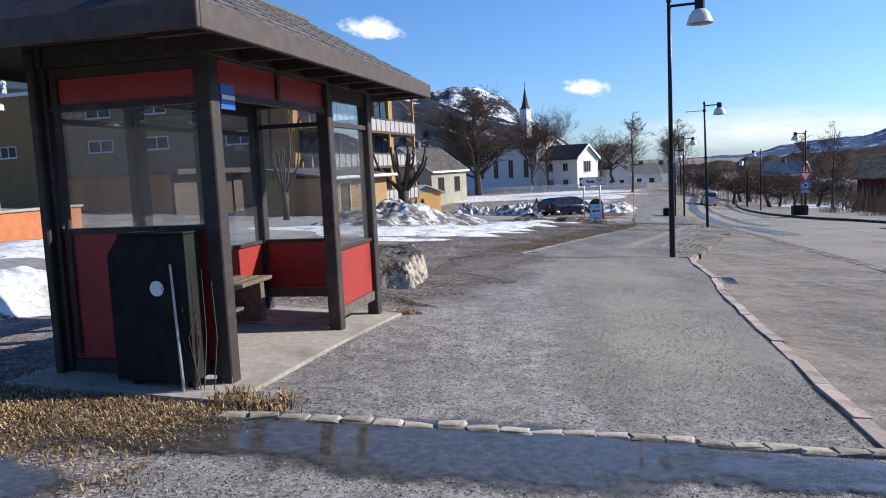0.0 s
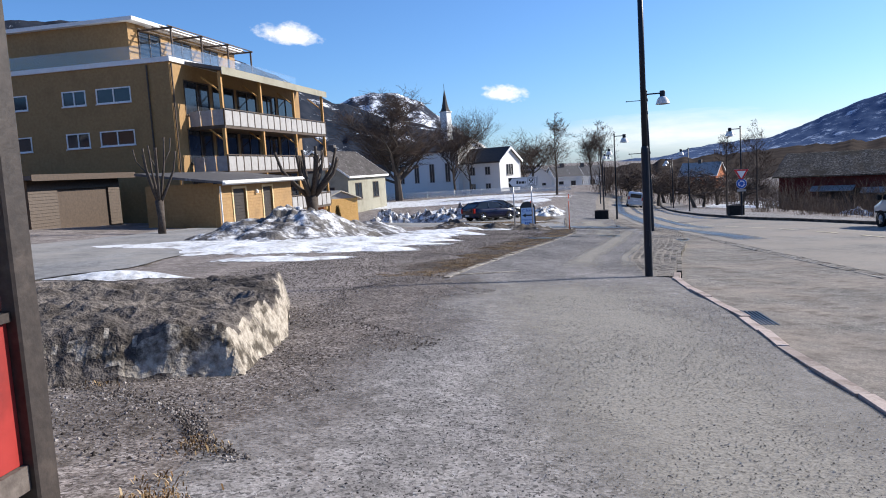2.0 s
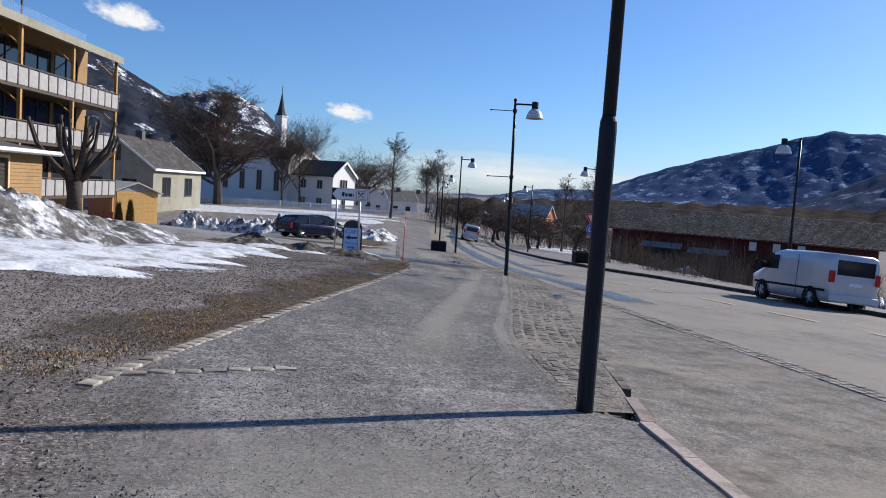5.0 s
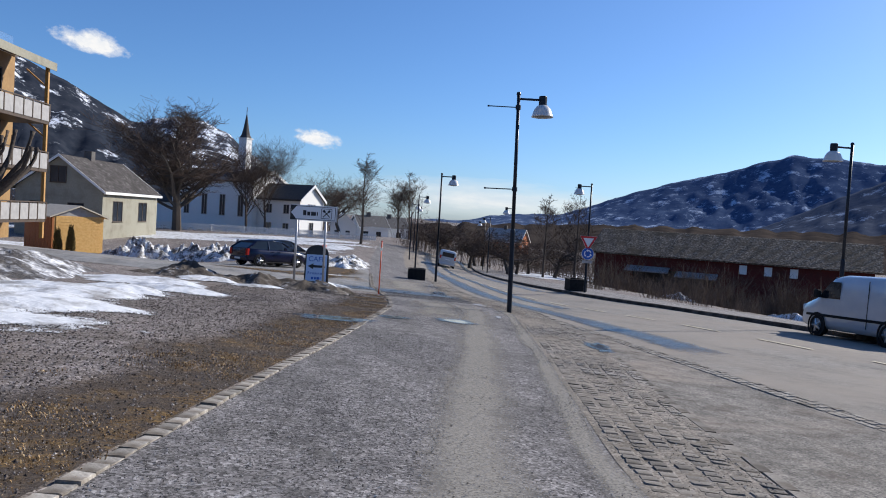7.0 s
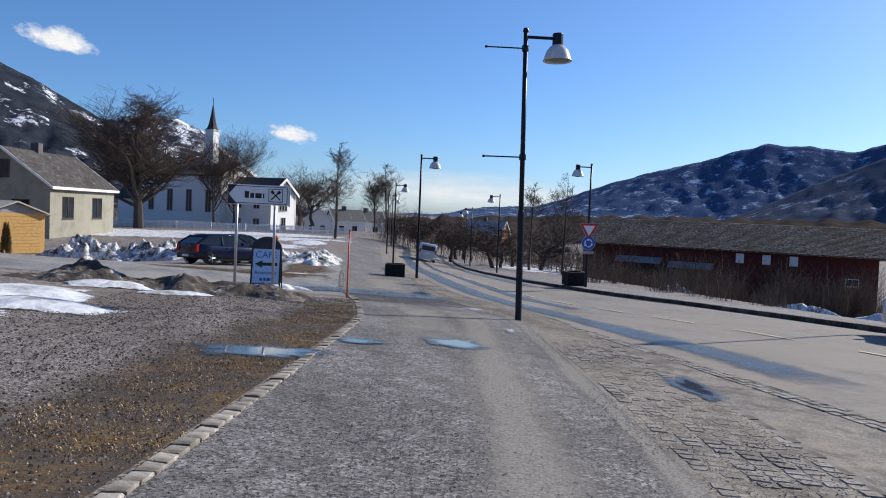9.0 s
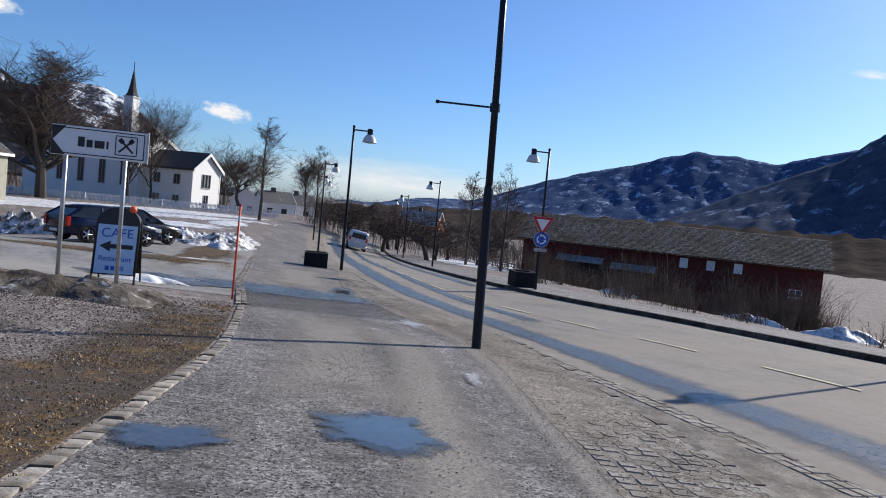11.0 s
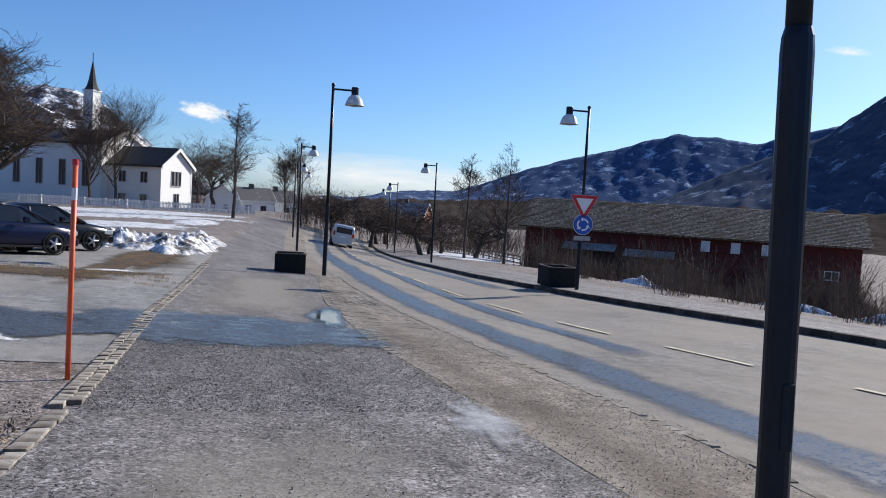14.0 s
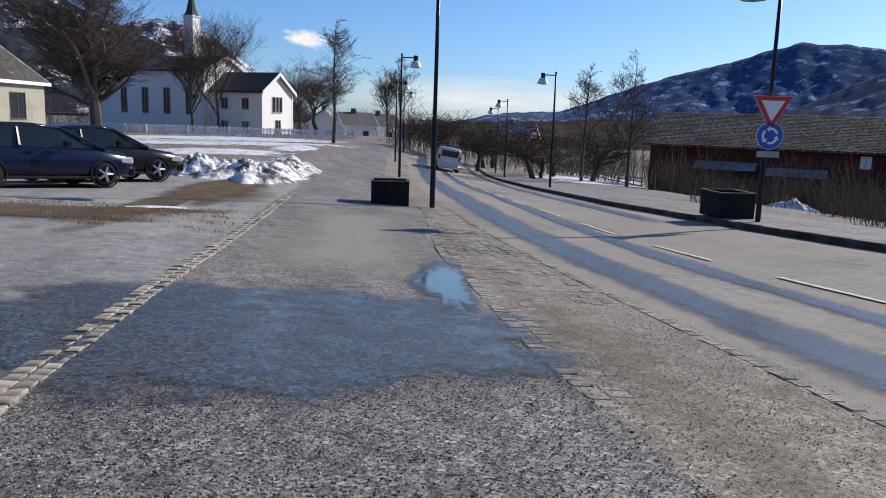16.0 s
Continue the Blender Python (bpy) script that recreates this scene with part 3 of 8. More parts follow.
def holed_wall(length, height, thick, holes, z0=0.0):
    """A wall along x, its face at y=0 and its back at y=thick, with openings (x0, x1, z0, z1) through it; one closed piece."""
    bm = bmesh.new()
    xs = sorted({0.0, length, *[h[0] for h in holes], *[h[1] for h in holes]})
    zs = sorted({z0, height, *[min(height, max(z0, h[2])) for h in holes], *[min(height, max(z0, h[3])) for h in holes]})
    solid = lambda i, k: 0 <= i < len(xs) - 1 and 0 <= k < len(zs) - 1 and not any(
        h[0] < (xs[i] + xs[i + 1]) / 2 < h[1] and h[2] < (zs[k] + zs[k + 1]) / 2 < h[3] for h in holes)
    made = {}

    def vert(i, k, back):
        if (i, k, back) not in made:
            made[i, k, back] = bm.verts.new((xs[i], thick * back, zs[k]))
        return made[i, k, back]
    for i in range(len(xs) - 1):
        for k in range(len(zs) - 1):
            if not solid(i, k):
                continue
            bm.faces.new([vert(i, k, 0), vert(i + 1, k, 0), vert(i + 1, k + 1, 0), vert(i, k + 1, 0)])
            bm.faces.new([vert(i, k, 1), vert(i, k + 1, 1), vert(i + 1, k + 1, 1), vert(i + 1, k, 1)])
            for (di, dk), (p, q) in (((-1, 0), ((i, k), (i, k + 1))), ((1, 0), ((i + 1, k + 1), (i + 1, k))), ((0, -1), ((i + 1, k), (i, k))), ((0, 1), ((i, k + 1), (i + 1, k + 1)))):
                if not solid(i + di, k + dk):
                    bm.faces.new([vert(*p, 0), vert(*q, 0), vert(*q, 1), vert(*p, 1)])
    bmesh.ops.recalc_face_normals(bm, faces=bm.faces)
    return bm


def ribbon(name, left, right, y0, y1, dy, lift, mat, across=6, bumpy=0.0, depth=False, base=lie):
    """A strip of ground between two lines, laid a little above the lie of the land."""
    bm = bmesh.new()
    lay = bm.verts.layers.float.new("depth") if depth else None
    rows = []
    n = max(2, int((y1 - y0) / dy))
    for i in range(n + 1):
        y = y0 + (y1 - y0) * i / n
        a, b = left(y), right(y)
        row = []
        for k in range(across + 1):
            x = a + (b - a) * k / across
            z = base(x, y) + lift + bumpy * noise.noise((x * 0.7, y * 0.7, 3.0))
            row.append(bm.verts.new((x, y, z)))
            if depth:
                row[-1][lay] = min(1.0, 2.2 * (k if depth == "left" else min(k, across - k)) / across, (y - y0) / 3, (y1 - y) / 3)
        rows.append(row)
    for a, b in zip(rows, rows[1:]):
        for k in range(across):
            bm.faces.new((a[k], a[k + 1], b[k + 1], b[k]))
    return link(name, bm, mat, True)


# ---------------------------------------------------------------- ground and paved strips
def ground_lines(lo, hi, fine_lo, fine_hi, fine):
    out, v, stepw = [], fine_lo, fine
    while v < fine_hi:
        out.append(v)
        v += fine
    grow = fine
    while v < hi:
        out.append(v)
        grow *= 1.25
        v += grow
    out.append(hi)
    v, grow = fine_lo, fine
    while v > lo:
        grow *= 1.25
        v -= grow
        out.insert(0, max(v, lo))
    return out


gx = ground_lines(-3000, 3000, -16, 30, 0.6)
gy = ground_lines(-3000, 4000, -6, 70, 0.6)
bm = bmesh.new()
grid = []
for y in gy:
    row = []
    for x in gx:
        z = surface(x, y)
        if path_left(y) + 0.75 < x < road_right(y) + 2.9 and -8 < y < 130:
            z -= 0.16
        row.append(bm.verts.new((x, y, z)))
    grid.append(row)
for a, b in zip(grid, grid[1:]):
    for k in range(len(gx) - 1):
        bm.faces.new((a[k], a[k + 1], b[k + 1], b[k]))
ground = tagged(link("ground", bm, M_DIRT, True), "brown dirt and gravel ground with dead grass", "ground", kind="structure")

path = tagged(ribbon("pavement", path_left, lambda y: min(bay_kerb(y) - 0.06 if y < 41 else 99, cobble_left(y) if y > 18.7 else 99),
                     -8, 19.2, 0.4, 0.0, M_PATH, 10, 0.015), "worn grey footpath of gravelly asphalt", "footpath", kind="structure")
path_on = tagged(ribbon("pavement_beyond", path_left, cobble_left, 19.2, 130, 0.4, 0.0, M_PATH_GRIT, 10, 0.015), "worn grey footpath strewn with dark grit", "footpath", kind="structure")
bay = tagged(ribbon("bus_bay", lambda y: bay_kerb(y) + 0.06, lambda y: max(bay_kerb(y) + 0.08, road_left(y) + 0.05), -8, 41, 0.5, -0.1, M_BAY, 8, 0.01),
             "dusty grey-brown asphalt bus bay", "bus bay", kind="structure")
road = tagged(ribbon("road", lambda y: road_left(y) - (0.02 if y < 41 else 0.4), road_right, -8, 130, 0.6, -0.09, M_ROAD, 14, 0.01),
              "grey asphalt road with dust and wheel tracks", "road", kind="structure")
verge = tagged(ribbon("verge", cobble_left, lambda y: (bay_kerb(y) - 0.06) if y < 40.5 else road_left(y) - 0.3, 18.7, 130, 0.5, 0.002, M_VERGE, 5, 0.01),
               "dusty verge between path and road", "verge", kind="structure")
walk_right = tagged(ribbon("pavement_far", lambda y: road_right(y) + 0.12, lambda y: road_right(y) + 3.6, -8, 130, 0.8, 0.07, M_PATH, 6, 0.01),
                    "grey asphalt pavement across the road", "pavement", kind="structure")
for k, (fa, fb) in enumerate(((0.5, 0.82), (0.9, 1.02))):
    edge = lambda f, q: (lambda y: path_left(y) + f * (cobble_left(y) - path_left(y)) + 0.12 * noise.noise((y * 0.4, q, 3.0)))
    tagged(ribbon("dust_track", edge(fa, 1.0), edge(fb, 5.0), 19.5, 41, 0.4, 0.006, M_DUST, 8, 0.015, True), "pale dusty track worn along the footpath", "footpath", kind="structure")
tagged(ribbon("dust_track", lambda y: path_left(y) + 0.35, lambda y: path_left(y) + 0.66 * (cobble_left(y) - path_left(y)) + 0.4 * noise.noise((y * 0.5, 8.0, 3.0)), 33.5, 42.4, 0.4, 0.007, M_DUST, 12, 0.015, True), "pale dust spread over the footpath", "footpath", kind="structure")
tagged(ribbon("dust_track", lambda y: path_left(y) + 0.1, lambda y: cobble_left(y) + 0.2, 49.6, 60, 0.4, 0.006, M_DUST, 10, 0.015, True), "pale dust across the footpath", "footpath", kind="structure")
tagged(ribbon("dust_track", lambda y: 0.9 + 0.02 * y + 0.5 * noise.noise((y * 0.3, 2.0, 3.0)), lambda y: bay_kerb(y) + 0.3, 3.5, 18.5, 0.4, 0.006, M_DUST, 14, 0.015, True), "pale dust on the footpath", "footpath", kind="structure")
tagged(ribbon("gravel_shoulder", lambda y: path_left(y) - 1.6, lambda y: path_left(y) + 1.0 + 0.9 * noise.noise((y * 0.5, 4.0, 1.0)), 8.0, 19.6, 0.4, 0.01, M_SHOULDER, 18, 0.012, True), "dark brown gravel spilling onto the footpath", "gravel", kind="structure")
tagged(ribbon("sandy_verge", lambda y: cobble_left(y) - 0.5, lambda y: road_left(y) - 0.3, 34.5, 60, 0.4, 0.012, M_SAND, 10, 0.012, True), "tan sandy dirt on the verge", "verge", kind="structure")
car_park = tagged(ribbon("car_park", lambda y: -14 + 0.25 * (y - 44), lambda y: path_left(y) - 0.12, 44.2, 72, 0.8, -0.004, M_PARK, 12, 0.01),
                  "grey asphalt car park and driveway", "car park", kind="structure")
side_street = tagged(ribbon("side_street", lambda y: -13.6 + 0.1 * (y - 5), lambda y: -6.4 + 0.06 * (y - 5) + 0.4 * noise.noise((y * 0.3, 5.0, 1.0)), 0, 44, 0.8, 0.03, M_PARK, 8, 0.01, False, surface),
                     "grey asphalt side street behind the bus shelter", "road", kind="structure")
turf = tagged(ribbon("turf_strip", lambda y: path_left(y) - 1.9 - 1.3 * noise.noise((y * 0.45, 7.0, 2.0)), lambda y: path_left(y) - 0.14, 18.5, 42.4, 0.3, 0.018, M_TURF_EDGE, 12, 0.0, "left", surface),
              "strip of dead brown turf beside the kerb", "turf", kind="structure")


def on(x, y, lift=0.0):
    return lie(x, y) + lift


# ---------------------------------------------------------------- mountains and clouds
def mountain(name, rows, far, foot, base_z, mat, label, seed, rough=0.05, steps=26):
    """A slope rising to a skyline given as (bearing, elevation) in degrees, seen from the middle of the walk."""
    bm = bmesh.new()
    cx, cy, cz = 5.0, 20.0, 1.3
    az = np.arange(rows[0][0], rows[-1][0] + 0.01, 0.25)
    el = np.interp(az, [r[0] for r in rows], [r[1] for r in rows])
    grid = []
    for a, e in zip(az, el):
        col = []
        wob = noise.fractal((a * 0.9, seed, 0), 1.0, 2.0, 4) * rough * 2.2
        top = cz + far * math.tan(radians(max(e + wob, -1.5)))
        for k in range(steps + 6):
            s = k / steps
            d = foot + (far - foot) * s
            if s <= 1:
                z = base_z + (top - base_z) * s ** 1.15
                z += (top - base_z) * math.sin(math.pi * s) * 0.065 * noise.fractal((a * 0.8, s * 7, seed), 1.0, 2.0, 6)
            else:
                z = top - (d - far) * 0.5
            col.append(bm.verts.new((cx + d * math.sin(radians(a)), cy + d * math.cos(radians(a)), z)))
        grid.append(col)
    for a, b in zip(grid, grid[1:]):
        for k in range(len(a) - 1):
            bm.faces.new((a[k], b[k], b[k + 1], a[k + 1]))
    return tagged(link(name, bm, mat, True), label, "mountain", kind="structure")


mountain("backdrop_mountain", [(-75, 9), (-40, 11), (-22, 11.5), (-14, 9.2), (-12, 8.4), (-10.1, 7.6), (-8.2, 6.6), (-6.1, 5.5), (-5, 5.3), (-2, 4.2), (1, 3.4),
                               (3.6, 2.6), (5.4, 1.4), (7, 0.4), (9, -0.3), (11, -0.8), (13, -1.2)],
         900, 600, -3, M_HILL_LEFT, "dark forested mountainside with scattered snow", 1.7)
mountain("backdrop_summit", [(-8, 4), (-5.6, 5.4), (-4.6, 5.8), (-3.2, 6.1), (-1.2, 5.9), (0.4, 5.2), (1.6, 4.2), (3.3, 3.0), (5, 1.2), (7, 0)],
         1500, 1200, -3, M_HILL_TOP, "snow-streaked bare mountain summit", 5.1)
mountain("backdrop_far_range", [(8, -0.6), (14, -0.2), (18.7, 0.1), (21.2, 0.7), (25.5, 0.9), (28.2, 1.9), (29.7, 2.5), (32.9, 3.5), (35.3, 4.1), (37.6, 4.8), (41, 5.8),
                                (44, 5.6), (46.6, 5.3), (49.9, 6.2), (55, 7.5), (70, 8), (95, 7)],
         2400, 1850, -8, M_HILL_RIGHT, "mountain tinted blue for haze, with snowy cliffs", 9.3)
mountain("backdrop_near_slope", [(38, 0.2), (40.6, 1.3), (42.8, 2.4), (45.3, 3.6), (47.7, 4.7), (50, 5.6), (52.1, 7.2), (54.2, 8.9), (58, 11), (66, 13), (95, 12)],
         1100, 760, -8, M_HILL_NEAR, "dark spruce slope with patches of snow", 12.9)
mountain("backdrop_valley_woods", [(4, -1.2), (12, -0.6), (20, -0.1), (30, 0.35), (45, 0.7), (70, 1.0), (95, 1.0)], 520, 215, -9, M_VALLEY, "brown leafless woods across the valley floor", 21.0, 0.12)
mountain("backdrop_hills_behind", [(95, 9), (130, 6), (180, 5), (230, 6), (285, 9)], 1500, 500, -3, M_HILL_LEFT, "forested hills down the valley", 17.0)


def cloud_material(name, lo, hi, cap, glow):
    """Vapour that thins out to nothing at its ragged rim."""
    m = bpy.data.materials.new(name)
    m.use_nodes = True
    nt = m.node_tree
    out = nt.nodes["Material Output"]
    nt.nodes.remove(nt.nodes["Principled BSDF"])
    co = nt.nodes.new("ShaderNodeTexCoord").outputs["Object"]
    at = nt.nodes.new("ShaderNodeAttribute")
    at.attribute_name = "depth"
    add = nt.nodes.new("ShaderNodeMath")
    add.operation = "MULTIPLY_ADD"
    add.inputs[1].default_value = 1.1
    nt.links.new(noise_of(nt, co, 1.9, 8, 0.62), add.inputs[0])
    nt.links.new(at.outputs["Fac"], add.inputs[2])
    # The vapour glows by itself, in place of sunlight falling on it.
    em, tr, mx = nt.nodes.new("ShaderNodeEmission"), nt.nodes.new("ShaderNodeBsdfTransparent"), nt.nodes.new("ShaderNodeMixShader")
    nt.links.new(ramp(nt, noise_of(nt, co, 3.0, 5), [(0.35, (0.86, 0.9, 0.96)), (0.6, (1.0, 1.0, 1.0))]), em.inputs[0])
    em.inputs[1].default_value = glow
    nt.links.new(span(nt, add.outputs[0], lo, hi, 0.0, cap), mx.inputs[0])
    nt.links.new(tr.outputs[0], mx.inputs[1])
    nt.links.new(em.outputs[0], mx.inputs[2])
    nt.links.new(mx.outputs[0], out.inputs[0])
    return m


M_CLOUD = cloud_material("white_cloud", 0.78, 1.2, 1.0, 0.86)
M_HAZE = cloud_material("thin_haze", 0.55, 1.5, 0.75, 0.85)


def cloud(bearing, elevation, width, height, seed, label, mat=None, tilt=8.0):
    """A soft bank of vapour far beyond the mountains, thick in the middle."""
    d = 3500
    c = Vector((d * math.sin(radians(bearing)), d * math.cos(radians(bearing)), d * math.tan(radians(elevation))))
    bm = bmesh.new()
    lay = bm.verts.layers.float.new("depth")
    n, rings = 48, 12
    rows = []
    for i in range(rings + 1):
        row = []
        for k in range(n):
            a = 2 * math.pi * k / n
            f = i / rings
            u, v = f * math.cos(a), f * math.sin(a) * (1.0 if math.sin(a) > 0 else 0.7)
            row.append(bm.verts.new((u * 1.7 + seed * 7, 0.5 * (1 - f * f), v)))
            row[-1][lay] = 1 - f
        rows.append(row)
    for p, q in zip(rows, rows[1:]):
        for k in range(n):
            bm.faces.new((p[k], q[k], q[(k + 1) % n], p[(k + 1) % n]))
    bmesh.ops.remove_doubles(bm, verts=bm.verts, dist=1e-5)
    ob = tagged(link("backdrop_cloud", bm, mat or M_CLOUD, True), label, "cloud", kind="structure")
    w, h = d * radians(width) / 2, d * radians(height) / 2
    ob.matrix_world = Matrix.Translation(c) @ pose(0, 0, 0, 0, tilt, -bearing) @ Matrix.Diagonal((w / 1.7, h, h, 1)) @ Matrix.Translation((-seed * 7, 0, 0))


cloud(-8.6, 10.3, 6.6, 2.6, 3, "small white cumulus cloud")
cloud(6.8, 5.3, 4.6, 2.0, 4, "small white cumulus cloud")
cloud(20, 1.5, 26, 3.6, 5, "pale bank of haze above the valley", M_HAZE, 1.0)
cloud(51.5, 11.3, 3.0, 0.8, 6, "thin wisp of white cloud", M_HAZE)


# ---------------------------------------------------------------- trees
def limb(bm, twigs, p, d, length, r, level, rnd, spread, twig_n, up=0.12, reach=None, thin=0.01, dome=False):
    """One limb with its side branches; the finest go into twigs."""
    pts, rad = [p.copy()], [r]
    n = 5 if level < 2 else 3
    wild = 0.035 if level == 0 and reach < 0 else 0.16
    q, e = p.copy(), d.copy()
    for i in range(n):
        e = (e + Vector((rnd.gauss(0, wild), rnd.gauss(0, wild), rnd.gauss(0, 0.12) + up * 0.5))).normalized()
        q = q + e * (length / n)
        pts.append(q.copy())
        rad.append(max(thin, r * (1 - (0.93 if wild < 0.1 else (0.45 if level == 0 else 0.72)) * (i + 1) / n)))
    tube(bm if level < 3 else twigs, pts, rad, 7 if level == 0 else (5 if level < 2 else 3), False)
    if level >= 4 or length < 0.35:
        return
    kids = twig_n[level]
    for k in range(kids):
        conic = level == 0 and reach < 0
        f = rnd.uniform((0.2 if dome else 0.18) if conic else 0.25, 1.0) if level or conic else rnd.uniform(0.5, 1.0)
        i = min(n - 1, int(f * n))
        s = pts[i].lerp(pts[i + 1], f * n - i)
        a = rnd.uniform(0, 2 * math.pi)
        side = Vector((math.cos(a), math.sin(a), rnd.uniform(-0.25, 0.6))).normalized()
        nd = (e * (1 - spread) + side * spread).normalized()
        size = abs(reach) * ((math.sqrt(1.08 - f * f) if dome else 1.12 - f) if conic else 1.0) * rnd.uniform(0.6, 1.0) if level == 0 else length * rnd.uniform(0.42, 0.72)
        limb(bm, twigs, s, nd, size, rad[i] * (rnd.uniform(*((0.22, 0.4) if conic and not dome else (0.4, 0.6))) if level == 0 else rnd.uniform(0.4, 0.6)), level + 1, rnd, spread, twig_n, up, None, thin)


def bare_tree(x, y, height, seed, label, spread=0.6, kids=(7, 6, 5, 4), trunk=0.45, stem=0.34, z=None, lean=0.0, up=0.12, twig=None, thin=0.016, dome=False):
    rnd = random.Random(seed)
    t = thing("tree", pose(x, y, (on(x, y) if z is None else z) - 0.1), label, "tree")
    bm, tw = bmesh.new(), bmesh.new()
    limb(bm, tw, Vector((0, 0, 0)), Vector((lean, 0, 1)).normalized(), height * stem, trunk, 0, rnd, spread, kids, up, height * ((-0.52 if dome else -0.42) if stem > 0.7 else (1 - stem) * 0.72), thin, dome)
    zmax = max(max(v.co.z for v in bm.verts), max((v.co.z for v in tw.verts), default=0.1))
    for b in (bm, tw):
        bmesh.ops.scale(b, vec=(height / zmax,) * 3, verts=b.verts)
    part("trunk", bm, M_BARK, t)
    part("crown", tw, twig or M_TWIG, t)
    return t


bare_tree(-2.4, 138, 20.5, 11, "large bare deciduous tree with a broad dark crown", 0.74, (24, 9, 7, 4), 0.75, 0.74, -2.8, 0.0, 0.16, None, 0.02, True)
bare_tree(8.0, 148, 16.5, 12, "bare birch tree before the white church", 0.5, (20, 8, 6, 4), 0.3, 0.8, -2.8, 0, 0.2, None, 0.01, True)
bare_tree(11.2, 152, 17.5, 13, "bare birch tree with fine upright twigs", 0.5, (20, 8, 6, 4), 0.26, 0.8, -2.8, 0, 0.2, None, 0.01, True)
bare_tree(22.5, 122, 12.8, 14, "slender bare tree with an upright crown", 0.66, (30, 6, 4, 2), 0.2, 0.95, -2.7, 0, 0.12, None, 0.011)
bare_tree(25.0, 176, 14, 15, "round bare tree behind the church", 0.6, (12, 7, 6, 3), 0.35, 0.35, -2.8, 0, 0.14, None, 0.016)
bare_tree(28.4, 180, 13, 25, "round bare tree behind the church", 0.6, (12, 7, 6, 3), 0.35, 0.35, -2.8, 0, 0.14, None, 0.016)
bare_tree(42.5, 184, 13.5, 16, "bare tree by the far bend of the road", 0.55, (14, 6, 6, 3), 0.22, 0.55, None, 0, 0.16, None, 0.013)
bare_tree(45.5, 186, 16.5, 17, "bare tree by the far bend of the road", 0.55, (24, 6, 5, 3), 0.22, 0.85, None, 0, 0.2, None, 0.013)
bare_tree(42.3, 96.1, 11, 18, "slender bare poplar beside the barn", 0.52, (26, 5, 4, 2), 0.16, 0.93, None, 0, 0.1, None, 0.011)
bare_tree(40.2, 100, 10, 19, "slender bare poplar beside the barn", 0.52, (26, 5, 4, 2), 0.16, 0.93, None, 0, 0.1, None, 0.011)
for i, (x, y, h) in enumerate([(37.5, 104, 5.5), (41, 110, 6), (35.5, 113, 6), (45, 107, 5), (39, 121, 6), (33.8, 122, 5.5), (46, 118, 6), (42, 126, 6), (36, 128, 6)]):
    bare_tree(x, y, h, 40 + i, "low dark orchard tree with a dense bare crown", 0.75, (9, 6, 5, 3), 0.2, 0.32, None, 0, 0.04, None, 0.014)


def pollard(x, y, height, n, seed, label, trunk=0.3, reach=0.9):
    """A pollarded tree: thick trunk, a head of cut limbs with knobbly ends."""
    rnd = random.Random(seed)
    t = thing("pollard_tree", pose(x, y, on(x, y) - 0.05), label, "tree")
    bm = bmesh.new()
    fork = height * 0.36
    tube(bm, [(0, 0, 0), (0.03, 0, fork * 0.5), (0, 0.02, fork)], [trunk, trunk * 0.85, trunk * 1.05], 9)
    part("trunk", bm, M_BARK, t, smooth=True)
    for k in range(n):
        a = 2 * math.pi * k / n + rnd.uniform(-0.3, 0.3)
        out = reach * rnd.uniform(0.35, 1.2)
        h = (height - fork) * rnd.uniform(0.72, 1.0)
        c, s = math.cos(a), math.sin(a)
        pts = [Vector((0, 0, fork * 0.86)), Vector((c * out * 0.45, s * out * 0.45, fork + h * 0.25)),
               Vector((c * out * 0.85, s * out * 0.85, fork + h * 0.6)), Vector((c * out, s * out, fork + h * 0.93)), Vector((c * out * 1.02, s * out * 1.02, fork + h))]
        bm = tube(bmesh.new(), pts, [trunk * 0.5, trunk * 0.36, trunk * 0.24, trunk * 0.2, trunk * 0.28], 6)
        if rnd.random() < 0.6:
            q = pts[2]
            tube(bm, [q, q + Vector((c * 0.35 - s * 0.2, s * 0.35 + c * 0.2, 0.5)), q + Vector((c * 0.42 - s * 0.25, s * 0.42 + c * 0.25, 1.0))],
                 [trunk * 0.18, trunk * 0.14, trunk * 0.17], 5)
        part("limb", bm, M_BARK, t, smooth=True)
    return t


pollard(-5.9, 53.5, 4.9, 16, 5, "pollarded bare tree with stubby upright limbs", 0.4, 1.75)
pollard(-9.7, 36.2, 4.0, 7, 8, "thin pollarded street tree by the yellow building", 0.17, 0.75)


